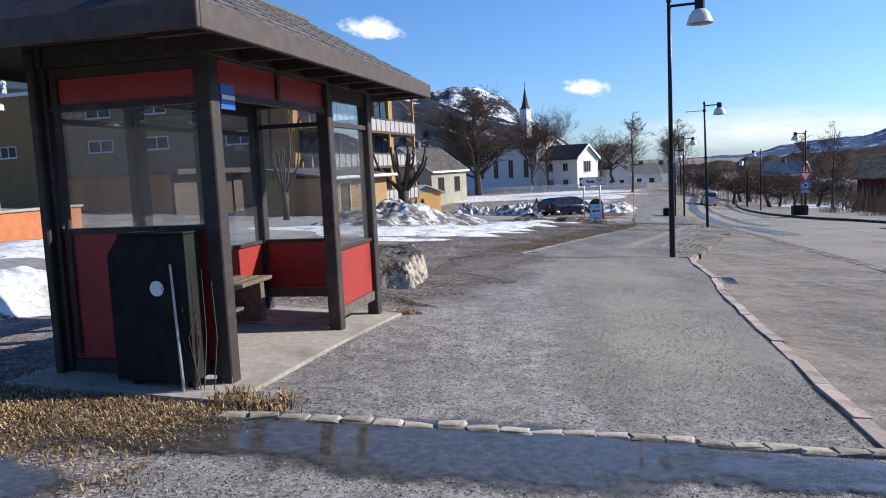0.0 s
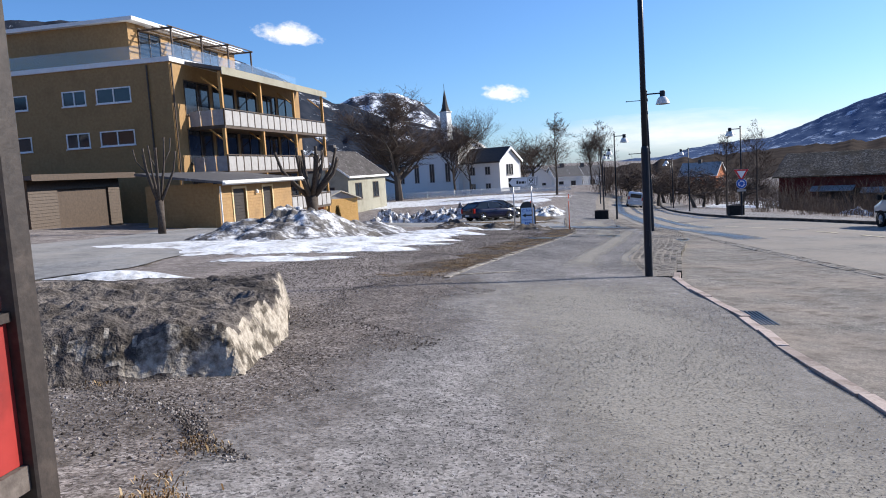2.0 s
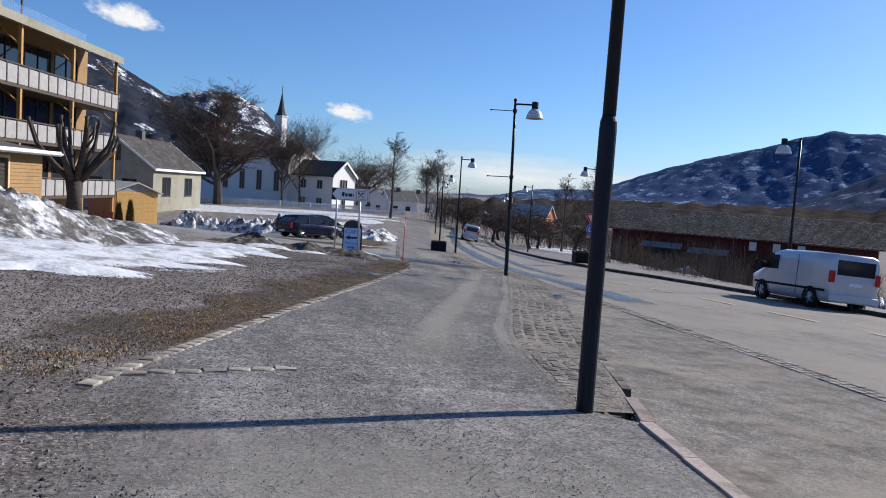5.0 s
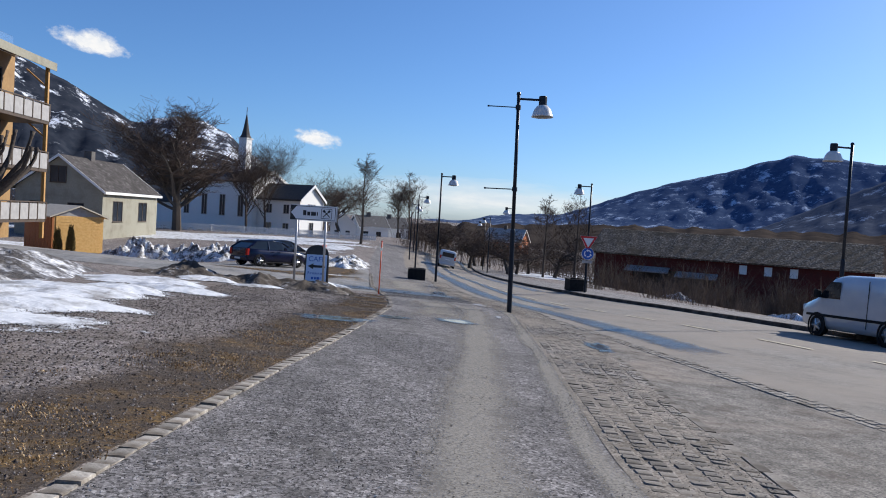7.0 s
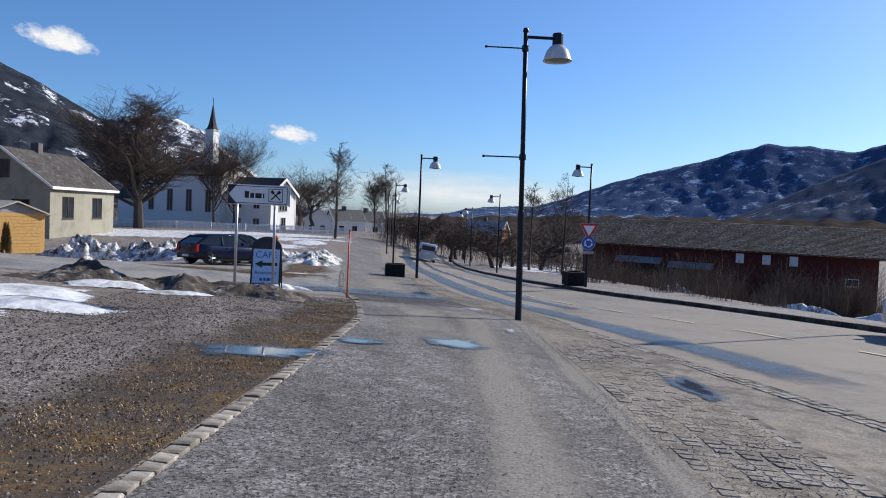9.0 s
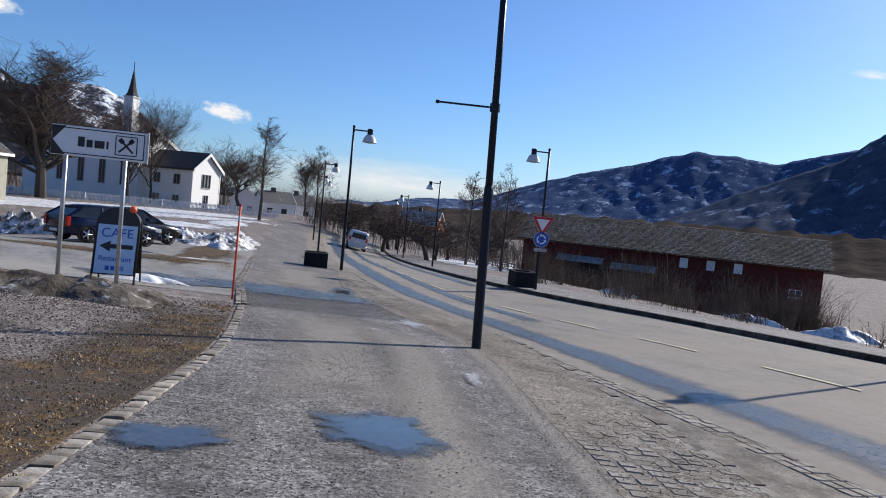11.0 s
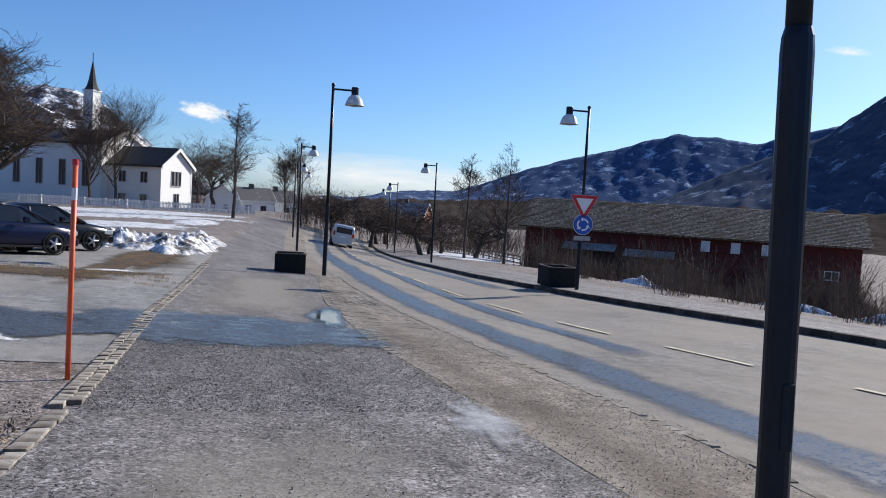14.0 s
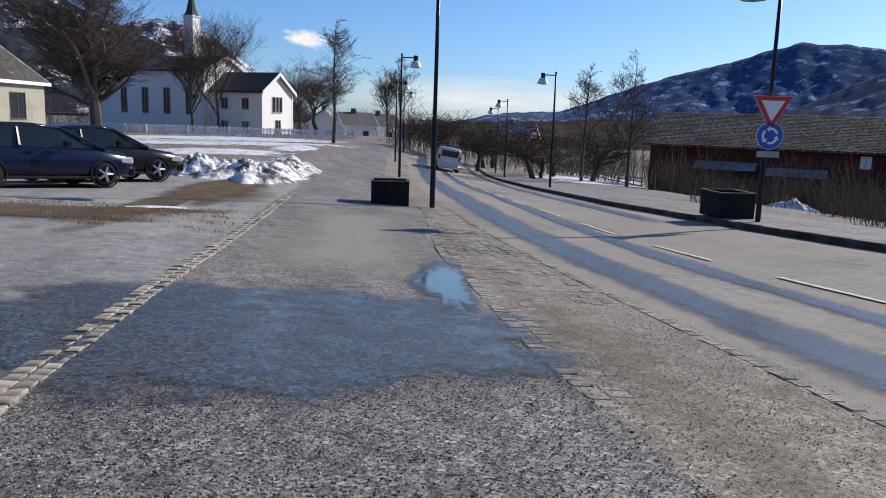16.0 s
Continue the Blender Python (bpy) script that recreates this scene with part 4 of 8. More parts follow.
def thicket(name, spots, mat, label, seed, twigs=34, category="shrubs"):
    """Bare scrub: fans of thin twigs, too many to count."""
    rnd = random.Random(seed)
    bm = bmesh.new()
    for x, y, h, w in spots:
        z = on(x, y) - 0.1
        for _ in range(twigs):
            px, py = x + rnd.gauss(0, w * 0.45), y + rnd.gauss(0, w * 0.45)
            top = h * rnd.uniform(0.45, 1.0)
            lx, ly = rnd.gauss(0, 0.26) * top, rnd.gauss(0, 0.26) * top
            a, b, c = Vector((px, py, z)), Vector((px + lx * 0.5, py + ly * 0.5, z + top * 0.55)), Vector((px + lx * 1.2, py + ly * 1.2, z + top))
            r = rnd.uniform(0.009, 0.022) * (0.6 + h / 6)
            tube(bm, [a, b, c], [r, r * 0.7, r * 0.25], 3, False)
            for s in range(5):
                f = rnd.uniform(0.25, 0.95)
                o = a.lerp(c, f)
                tube(bm, [o, o + Vector((rnd.gauss(0, 0.25), rnd.gauss(0, 0.25), rnd.uniform(0.2, 0.5))) * (top * 0.3)], [r * 0.55, r * 0.25], 3, False)
    return tagged(link(name, bm, mat), label, category, kind="stuff")


rnd = random.Random(21)
woods = []
for _ in range(150):
    y = rnd.uniform(122, 165)
    x = rnd.uniform(30, 75) + (y - 130) * 0.25
    woods.append((x, y, rnd.uniform(3.4, 6), rnd.uniform(1.5, 3)))
for _ in range(70):
    woods.append((rnd.uniform(20, 62), rnd.uniform(222, 250), rnd.uniform(5, 9), 2.5))
for _ in range(70):
    woods.append((rnd.uniform(-40, 2), rnd.uniform(172, 215), rnd.uniform(6, 10), 2.5))
thicket("far_woods", woods, M_TWIG, "dark brown leafless woods in the distance", 22, 15, "woods")
scrub = []
for _ in range(190):
    s = rnd.uniform(0, 1)
    x, y = 45.5 + (64 - 45.5) * s, 96 + (76.5 - 96) * s
    k = rnd.uniform(-6.5, 0.5)
    scrub.append((x + k * 0.63, y + k * 0.77, rnd.choice((1.2, 2.2, 3.2, 4.6)) * rnd.uniform(0.7, 1.15), rnd.uniform(0.4, 1.2)))
for _ in range(60):
    y = rnd.uniform(25, 75)
    scrub.append((road_right(y) + rnd.uniform(5, 12), y, rnd.uniform(0.5, 1.8), 0.8))
thicket("roadside_scrub", scrub, M_TWIG_RED, "leafless reddish-brown scrub in front of the barn", 23, 26)


# ---------------------------------------------------------------- street lamps
def street_lamp(label, banner=False):
    """Round dark post with a sleeve, a short arm and an enamel bell shade; built at the origin, arm towards +x."""
    t = thing("street_lamp", Matrix(), label, "street lamp", "street lamps along the road")
    part("base_sleeve", lathe(bmesh.new(), [(0.0, 0.0), (0.072, 0.0), (0.072, 2.35), (0.068, 2.42), (0.057, 2.46), (0.0, 2.46)], 16), M_POST, t, smooth=False)
    part("post", rod((0, 0, 2.4), (0, 0, 6.4), 0.055, 0.048, 14), M_POST, t, smooth=True)
    part("post_cap", lathe(bmesh.new(), [(0.0, 6.46), (0.05, 6.44), (0.064, 6.4), (0.064, 6.36), (0.0, 6.36)], 14), M_POST, t)
    part("arm", boxed(0.03, 0.74, -0.028, 0.028, 6.22, 6.28, bevel=0.008), M_POST, t)
    part("ballast_housing", lathe(bmesh.new(), [(0.0, 6.36), (0.11, 6.36), (0.12, 6.34), (0.12, 6.1), (0.0, 6.1)], 16, (0.72, 0, 0)), M_POST, t)
    part("shade", lathe(bmesh.new(), [(0.1, 6.11), (0.17, 6.07), (0.24, 5.98), (0.29, 5.85), (0.31, 5.78), (0.325, 5.76), (0.315, 5.755),
                                      (0.28, 5.85), (0.22, 5.97), (0.1, 6.08)], 24, (0.72, 0, 0)), M_SHADE, t, "white enamel bell shade", True)
    part("lens", lathe(bmesh.new(), [(0.0, 5.72), (0.15, 5.735), (0.27, 5.775), (0.29, 5.8), (0.0, 5.8)], 20, (0.72, 0, 0)), M_LENS, t, "dark glass lens", True)
    part("hatch", boxed(-0.03, 0.03, -0.078, -0.06, 0.6, 0.9, bevel=0.004), M_POST, t)
    if banner:
        for z in (3.62, 6.0):
            b = part("banner_arm", rod((-0.05, 0, z), (-0.86, 0, z), 0.016, None, 8), M_POST, t)
            part("end_knob", lathe(bmesh.new(), [(0.0, z - 0.03), (0.03, z - 0.02), (0.03, z + 0.02), (0.0, z + 0.03)], 8, (-0.87, 0, 0)), M_POST, b)
            part("collar", lathe(bmesh.new(), [(0.066, z - 0.06), (0.078, z - 0.06), (0.078, z + 0.06), (0.066, z + 0.06)], 12), M_POST, t)
    return t


DARK_LAMP = "dark steel street lamp with a white bell shade"
lamp_a = street_lamp(DARK_LAMP + " and banner arms", True)
lamp_a.matrix_world = pose(11.6, 39.0, on(11.6, 39.0) - 0.02, -1.5, -0.9, -12)
lamp_b = street_lamp(DARK_LAMP)
lamp_b.matrix_world = pose(5.2, 18.7, on(5.2, 18.7) - 0.02, 0, 0, -18)
for x, y, turn in [(15.8, 61.2, -14), (19.7, 81, -12), (24.2, 101, -14), (29.8, 121, -16)]:
    copy_thing(lamp_b, pose(x, y, on(x, y) - 0.06, 0, 0, turn))
for x, y, turn in [(23.9, 39.4, 176), (24.3, 58.8, 168), (28.6, 81.3, 166), (33.6, 101, 162), (37, 112, 160)]:
    copy_thing(lamp_b, pose(x, y, on(x, y) + 0.06, 0, 0, turn))


# ---------------------------------------------------------------- bus shelter
def bus_shelter():
    """Local x runs along the open front, y goes in to the back, z up from the slab."""
    turn = math.degrees(math.atan2(0.985, 0.17))
    bx, by = -1.23, 4.43
    base = 1.0
    t = thing("bus_shelter", pose(bx, by, base, 0, 0, turn), "dark timber bus shelter with red panels, glass and tiled roof", "bus shelter")
    L, D, H = 3.28, 1.35, 2.5
    mid = 2.13

    def post(name, x, y, w=0.13, z0=-0.12, z1=H):
        part(name, boxed(x - w / 2, x + w / 2, y - w / 2, y + w / 2, z0, z1, bevel=0.01), M_TIMBER, t)
    for x, y in ((0, 0), (mid, 0), (L, 0), (0, D), (L, D), (1.05, D), (mid, D)):
        post("post", x, y)
    post("corner_batten", -0.1, D + 0.0, 0.06)
    post("corner_batten", -0.02, D - 0.12, 0.045, 0.24)
    bm = bmesh.new()
    tops, lows = [], []
    for i in range(9):
        for y in (-0.27, D + 0.2):
            x = -0.45 + i * (L + 0.6) / 8
            w = t.matrix_world @ Vector((x, y, 0))
            tops.append(bm.verts.new((x, y, on(w.x, w.y) + 0.03 - base)))
            lows.append(bm.verts.new((x, y, -0.5)))
    for i in range(8):
        a = 2 * i
        bm.faces.new((tops[a], tops[a + 2], tops[a + 3], tops[a + 1]))
        bm.faces.new((tops[a + 2], tops[a], lows[a], lows[a + 2]))
        bm.faces.new((tops[a + 1], tops[a + 3], lows[a + 3], lows[a + 1]))
    bm.faces.new((tops[0], tops[1], lows[1], lows[0]))
    bm.faces.new((tops[17], tops[16], lows[16], lows[17]))
    bmesh.ops.recalc_face_normals(bm, faces=bm.faces)
    part("slab", bm, M_CONCRETE, t, "pale worn concrete slab")
    for name, a in (("front_beam", (-0.1, L + 0.1, -0.07, 0.07)), ("back_beam", (-0.1, L + 0.1, D - 0.07, D + 0.07)),
                    ("end_beam", (-0.07, 0.07, 0.07, D - 0.07)), ("end_beam", (L - 0.07, L + 0.07, 0.07, D - 0.07))):
        part(name, boxed(*a, H - 0.12, H + 0.04, bevel=0.008), M_TIMBER, t)

    def infill(axis, a, b, c, rail0, red1, glass1, band1, upper):
        """Rails, a red board, glass and a red upper band between two posts."""
        def bar(name, z0, z1, th, mat, label=""):
            lim = (a, b, c - th / 2, c + th / 2) if axis == "x" else (c - th / 2, c + th / 2, a, b)
            return part(name, boxed(*lim, z0, z1), mat, t, label)
        bar("bottom_rail", rail0 - 0.1, rail0, 0.07, M_TIMBER if upper else M_GREYWOOD)
        bar("red_board", rail0 + 0.004, red1, 0.025, M_RED, "red painted board")
        bar("middle_rail", red1 + 0.003, red1 + 0.04, 0.07, M_TIMBER)
        g = bar("glass_pane", red1 + 0.043, glass1, 0.008, M_GLASS, "clear dusty glass pane")
        g.visible_shadow = False
        bar("top_rail", glass1 + 0.003, glass1 + 0.05, 0.07, M_TIMBER)
        if upper:
            bar("upper_red_board", glass1 + 0.053, band1, 0.025, M_RED, "dark red upper board")
        else:
            g = bar("upper_glass_pane", glass1 + 0.053, band1, 0.008, M_GLASS)
            g.visible_shadow = False
        bar("head_rail", band1 + 0.003, H - 0.123, 0.06, M_TIMBER)
    infill("y", 0.068, D - 0.068, 0.0, 0.2, 1.16, 2.06, 2.3, True)
    infill("y", 0.068, D - 0.068, L, 0.2, 0.74, 2.06, 2.3, False)
    infill("x", mid + 0.068, L - 0.068, 0.0, 0.17, 0.74, 1.98, 2.24, False)
    for a, b in ((0.068, 0.98), (1.12, mid - 0.068), (mid + 0.068, L - 0.068)):
        infill("x", a, b, D, 0.2, 0.74, 1.98, 2.2, False)
    # glazed header over the open front
    part("header_rail", boxed(0.068, mid - 0.068, -0.035, 0.035, 2.1, 2.15), M_TIMBER, t)
    for a, b in ((0.068, 1.06), (1.12, mid - 0.068)):
        part("header_board", boxed(a, b, -0.012, 0.012, 2.153, 2.37), M_RED, t, "dark red header board")
    part("header_stud", boxed(1.063, 1.117, -0.03, 0.03, 2.153, 2.37), M_TIMBER, t)
    part("timetable_plate", boxed(0.1, 0.3, -0.05, -0.036, 2.02, 2.2), M_SIGNBLUE, t, "blue and white stop plate")
    part("plate_stripe", boxed(0.11, 0.29, -0.058, -0.053, 2.09, 2.12), M_SIGNWHITE, t)
    # bench
    for i in range(3):
        part("seat_plank", boxed(0.2, mid + 0.3, D - 0.52 + 0.15 * i, D - 0.39 + 0.15 * i, 0.44, 0.48, bevel=0.006), M_BENCH, t)
    for x in (0.4, 1.3, mid + 0.1):
        part("bench_leg", boxed(x - 0.04, x + 0.04, D - 0.5, D - 0.1, 0.03, 0.437), M_BENCH, t)
    part("foot_rail", boxed(0.44, mid + 0.06, D - 0.34, D - 0.28, 0.14, 0.2), M_BENCH, t)
    # roof: hipped, with boards below and courses of tiles
    o = 0.52
    x0, x1, y0, y1 = -0.95, L + 0.84, -o, D + o
    ze, zr = H - 0.1, H + 0.72
    ym = (y0 + y1) / 2
    ra, rb = (x0 + 0.9, ym), (x1 - 0.9, ym)
    bm = bmesh.new()
    vs = [bm.verts.new(p) for p in ((x0, y0, ze + 0.1), (x1, y0, ze + 0.1), (x1, y1, ze + 0.1), (x0, y1, ze + 0.1), (ra[0], ym, zr), (rb[0], ym, zr))]
    ws = [bm.verts.new(v.co - Vector((0, 0, 0.06))) for v in vs]
    for f in ((0, 1, 5, 4), (1, 2, 5), (2, 3, 4, 5), (3, 0, 4)):
        bm.faces.new([vs[i] for i in f])
        bm.faces.new([ws[i] for i in f[::-1]])
    for i in range(4):
        bm.faces.new((vs[i], ws[i], ws[(i + 1) % 4], vs[(i + 1) % 4]))
    part("roof_deck", bm, M_TIMBER, t)
    for name, a in (("fascia", (x0, x1, y0 - 0.04, y0)), ("fascia", (x0, x1, y1, y1 + 0.04)), ("fascia", (x0 - 0.04, x0, y0 - 0.04, y1 + 0.04)), ("fascia", (x1, x1 + 0.04, y0 - 0.04, y1 + 0.04))):
        part(name, boxed(*a, ze - 0.03, ze + 0.13, bevel=0.006), M_BROWNFASCIA, t, "brown fascia board")
    for k in range(9):
        x = x0 + 0.2 + k * (x1 - x0 - 0.4) / 8
        part("rafter_end", boxed(x - 0.03, x + 0.03, y0 + 0.01, -0.08, ze - 0.02, ze + 0.09), M_TIMBER, t)
    rise = (zr - ze - 0.1) / (ym - y0)
    courses = 7
    tile = boxed(0, 0.235, 0, 0.2, 0, 0.022, bevel=0.004)
    me = bpy.data.meshes.new("tile")
    tile.to_mesh(me)
    tile.free()
    me.materials.append(M_SHINGLE)
    slope = math.atan(rise)
    for r in range(courses):
        yy = y0 - 0.03 + r * (ym - y0) / courses
        inset = 0.9 * r / courses
        n = int((x1 - x0 - 2 * inset) / 0.245)
        for k in range(n):
            for back in (False, True):
                ob = new("tile", me)
                ob.parent = t
                x = x0 + inset + k * 0.245 + (0.12 if r % 2 else 0)
                z = ze + 0.115 + r * (ym - y0) / courses * rise
                if back:
                    ob.matrix_local = pose(x + 0.235, 2 * ym - yy, z, math.degrees(slope), 0, 180) @ pose(0, 0, 0, 3 + (k % 3) * 0.4)
                else:
                    ob.matrix_local = pose(x, yy, z, math.degrees(slope)) @ pose(0, 0, 0, -3 - (k % 3) * 0.4)
    part("ridge_cap", boxed(ra[0] - 0.1, rb[0] + 0.1, ym - 0.07, ym + 0.07, zr, zr + 0.05, bevel=0.015), M_SHINGLE, t)
    return t


M_BROWNFASCIA = material("sun_faded_brown_board", [(0.3, (0.038, 0.027, 0.023)), (0.7, (0.075, 0.056, 0.047))], None, 0.65, scale=9, bump=0.2)
bus_shelter()


def waste_bin():
    t = thing("waste_bin", pose(-1.56, 4.41, 1.12, 0, 0, -9.8), "black waste bin with a white sticker beside the shelter", "waste bin")
    part("body", prism(bmesh.new(), [(-0.4, 0.0), (0.22, 0.0), (0.22, 1.03), (-0.3, 1.03), (-0.4, 0.9)], "y", -0.2, 0.0), M_PLANTER, t)
    for lx in (-0.3, 0.14):
        part("foot", boxed(lx, lx + 0.05, -0.16, -0.04, -0.13, -0.003), M_PLANTER, t)
    part("lid", boxed(-0.3, 0.23, -0.215, 0.012, 1.033, 1.05, bevel=0.006), M_PLANTER, t)
    bm = bmesh.new()
    bmesh.ops.create_circle(bm, cap_ends=True, radius=0.055, segments=20, matrix=pose(-0.02, -0.204, 0.66, 90))
    part("sticker", bm, M_SIGNWHITE, t, "round white sticker")
    return t


waste_bin()
t = thing("leaning_stick", pose(-1.46, 4.13, 1.0), "thin pale stick leaning on the bin", "stick")
part("stick", rod((0.02, 0, -0.03), (-0.03, 0.05, 0.95), 0.012, 0.009, 6), M_GALV, t)
t = thing("dry_twigs", pose(-1.36, 4.2, 0.98), "dry bent twigs beside the shelter post", "twigs")
rnd = random.Random(5)
for i in range(9):
    bm = bmesh.new()
    a = rnd.uniform(-0.1, 0.1)
    tube(bm, [(a, 0, 0), (a + rnd.uniform(-0.08, 0.08), rnd.uniform(-0.03, 0.06), 0.45), (a + rnd.uniform(-0.2, 0.05), rnd.uniform(-0.05, 0.08), rnd.uniform(0.6, 0.95))], [0.005, 0.004, 0.002], 4)
    part("stem", bm, M_TWIG, t)


# ---------------------------------------------------------------- buildings
def window(parent, x0, x1, z0, z1, thick, frame_mat, bars=1, name="window"):
    """Frame, panes and sill in an opening of a wall whose face is at y=0."""
    w = new(name)
    w.parent = parent
    f = 0.07
    bm = bmesh.new()
    for a in ((x0, x1, z0, z0 + f), (x0, x1, z1 - f, z1), (x0, x0 + f, z0 + f, z1 - f), (x1 - f, x1, z0 + f, z1 - f)):
        box(bm, a[0], a[1], -0.03, 0.06, a[2], a[3])
    for k in range(1, bars + 1):
        c = x0 + (x1 - x0) * k / (bars + 1)
        box(bm, c - 0.035, c + 0.035, -0.025, 0.055, z0 + f, z1 - f)
    part("frame", bm, frame_mat, w)
    part("pane", boxed(x0 + f, x1 - f, 0.02, 0.035, z0 + f, z1 - f), M_WINDOW, w, "dark window pane")
    part("sill", boxed(x0 - 0.05, x1 + 0.05, -0.09, -0.032, z0 - 0.05, z0), frame_mat, w)
    return w


def clad(parent, name, m, length, height, holes, mat, z0=-0.8, thick=0.25, lap=0.0):
    wall = part(name, holed_wall(length, height, thick, holes, z0), mat, parent)
    wall.matrix_local = m
    if lap:
        bm = bmesh.new()
        z = z0 + lap
        while z < height - 0.05:
            xs = sorted({0.0, length, *[h[0] for h in holes if h[2] < z < h[3]], *[h[1] for h in holes if h[2] < z < h[3]]})
            for xa, xb in zip(xs, xs[1:]):
                if not any(h[0] < (xa + xb) / 2 < h[1] and h[2] < z < h[3] for h in holes):
                    prism(bm, [(-0.022, z), (-0.002, z), (-0.002, z + lap * 0.9)], "x", xa, xb)
            z += lap
        lp = part("lap_siding", bm, mat, wall)
        lp["kind"] = "stuff"
    return wall


def apartment_block():
    """Local x runs along the sunny front from the near corner, y goes into the house."""
    turn = math.degrees(math.atan2(0.972, 0.234))
    ox, oy = -12.95, 49.7
    t = thing("apartment_building", pose(ox, oy, 0.3, 0, 0, turn), "ochre timber apartment building with grey balconies and a set-back top floor", "apartment building")
    L, W, H = 19.4, 27.0, 9.1
    # Windows widened to 3 m so dark panes stand in for balcony shade.
    front = [(1.4 + 3.4 * k, 4.4 + 3.4 * k, 0.3 + 2.9 * s, 2.4 + 2.9 * s) for k in range(5) for s in range(3)]
    front.sort()
    w = clad(t, "wall", Matrix(), L, H, front, M_OCHRE, -1.5, 0.3)
    for h in front:
        window(w, *h, 0.3, M_BROWN, 1)
    gable = sorted([(2.6, 4.9, 4.5, 5.4), (5.6, 7.2, 4.5, 5.4), (2.6, 4.9, 7.0, 7.9), (5.6, 7.2, 7.0, 7.9), (9.6, 11.6, 4.5, 5.4), (9.6, 11.6, 7.0, 7.9), (14.4, 16.6, 4.5, 5.4), (14.4, 16.6, 7.0, 7.9), (19.0, 21.0, 4.5, 5.4), (19.0, 21.0, 7.0, 7.9), (23.4, 25.0, 4.5, 5.4), (14.4, 16.6, 1.6, 2.6), (19.0, 21.0, 1.6, 2.6)])
    gm = pose(0, W, 0, 0, 0, -90)
    w2 = clad(t, "wall", gm @ Matrix(), W - 0.303, H, [(W - h[1], W - h[0], h[2], h[3]) for h in gable], M_OCHRE, -1.5, 0.3)
    for h in gable:
        window(w2, W - h[1], W - h[0], h[2], h[3], 0.3, M_WHITE, 1)
    clad(t, "wall", pose(L, 0.303, 0, 0, 0, 90), W - 0.303, H, [], M_OCHRE, -1.5, 0.3)
    clad(t, "wall", pose(L - 0.303, W, 0, 0, 0, 180), L - 0.606, H, [], M_OCHRE, -1.5, 0.3)
    part("roof_terrace", boxed(-0.12, L + 0.12, -0.12, W + 0.1, H + 0.003, H + 0.28), M_WHITE, t, "white roof edge")
    # lean roof over the balconies with its fascia
    bm = prism(bmesh.new(), [(-2.45, 8.55), (-2.45, 8.75), (-0.12, 9.3), (-0.12, 9.1)], "x", 1.6, L - 0.3)
    part("balcony_roof", bm, M_ROOFDARK, t)
    part("fascia", boxed(1.5, L - 0.2, -2.5, -2.453, 8.35, 8.8), M_CREAM, t, "broad cream fascia board")
    # set-back storey
    s = part("penthouse_wall", boxed(1.2, L - 4.5, 3.2, W - 2, H + 0.283, H + 2.75), M_OCHRE, t)
    part("penthouse_roof", boxed(0.8, L - 4.1, 2.6, W - 1.6, H + 2.753, H + 2.98), M_WHITE, t)
    for k in range(3):
        window(s, 2.2 + 3.8 * k, 4.6 + 3.8 * k, H + 0.5, H + 2.4, 0.3, M_BROWN, 1).location = (0, 3.16, 0)
    for a in ((0.1, L - 0.1, 0.1, 0.14), (0.1, 0.14, 0.14, W - 0.1)):
        g = part("terrace_glass", boxed(*a, H + 0.283, H + 1.1), M_GLASS, t)
        g.visible_shadow = False
    for k in range(4):
        x = 2.2 + k * 3.6
        part("pergola_post", boxed(x - 0.05, x + 0.05, 0.9, 1.0, H + 0.283, H + 2.3), M_BROWN, t)
        part("pergola_beam", boxed(x - 0.05, x + 0.05, 0.8, 3.1, H + 2.303, H + 2.42), M_BROWN, t)
    for k in range(5):
        part("pergola_slat", boxed(1.9, 13.4, 0.95 + 0.5 * k, 1.02 + 0.5 * k, H + 2.423, H + 2.48), M_BROWN, t)
    part("roof_vent", boxed(6, 6.8, 6, 6.8, H + 2.983, H + 3.4), M_ROOFDARK, t)
    # balconies
    for s3, z in enumerate((-0.25, 2.65, 5.4)):
        b = part("balcony", boxed(1.7, L - 0.5, -2.3, -0.003, z - 0.2, z), M_BROWN, t, "timber balcony with pale grey railing panels")
        n = 17
        for k in range(n):
            x = 1.72 + k * (L - 2.24) / n
            part("railing_panel", boxed(x + 0.07, x + (L - 2.24) / n - 0.07, -2.33, -2.303, z - 0.02, z + 0.86), M_GREYPANEL, b)
        part("rail", boxed(1.66, L - 0.46, -2.36, -2.28, z + 0.92, z + 0.98), M_BROWN, b)
        for k in range(n + 1):
            x = 1.72 + k * (L - 2.24) / n
            part("railing_post", boxed(x - 0.04, x + 0.04, -2.35, -2.29, z - 0.05, z + 0.917), M_BROWN, b)
        for k in range(3):
            part("side_panel", boxed(1.66, 1.7, -2.25 + 0.75 * k, -1.58 + 0.75 * k, z + 0.003, z + 0.9), M_GREYPANEL, b)
            part("side_panel", boxed(L - 0.5, L - 0.46, -2.25 + 0.75 * k, -1.58 + 0.75 * k, z + 0.003, z + 0.9), M_GREYPANEL, b)
    for x in (1.8, 7.2, 12.8, L - 0.65):
        part("balcony_post", boxed(x - 0.09, x + 0.09, -2.27, -2.09, -1.4, 8.57), M_OCHREPOST, t)
        for z in (3.9, 6.8):
            bm = tube(bmesh.new(), [(x, -2.1, z + 0.6), (x, -1.0, z + 1.5)], [0.05, 0.05], 4)
            part("brace", bm, M_OCHREPOST, t)
    part("downpipe", rod((0.12, -0.08, -1.4), (0.12, -0.08, 9.0), 0.05), M_BROWN, t)
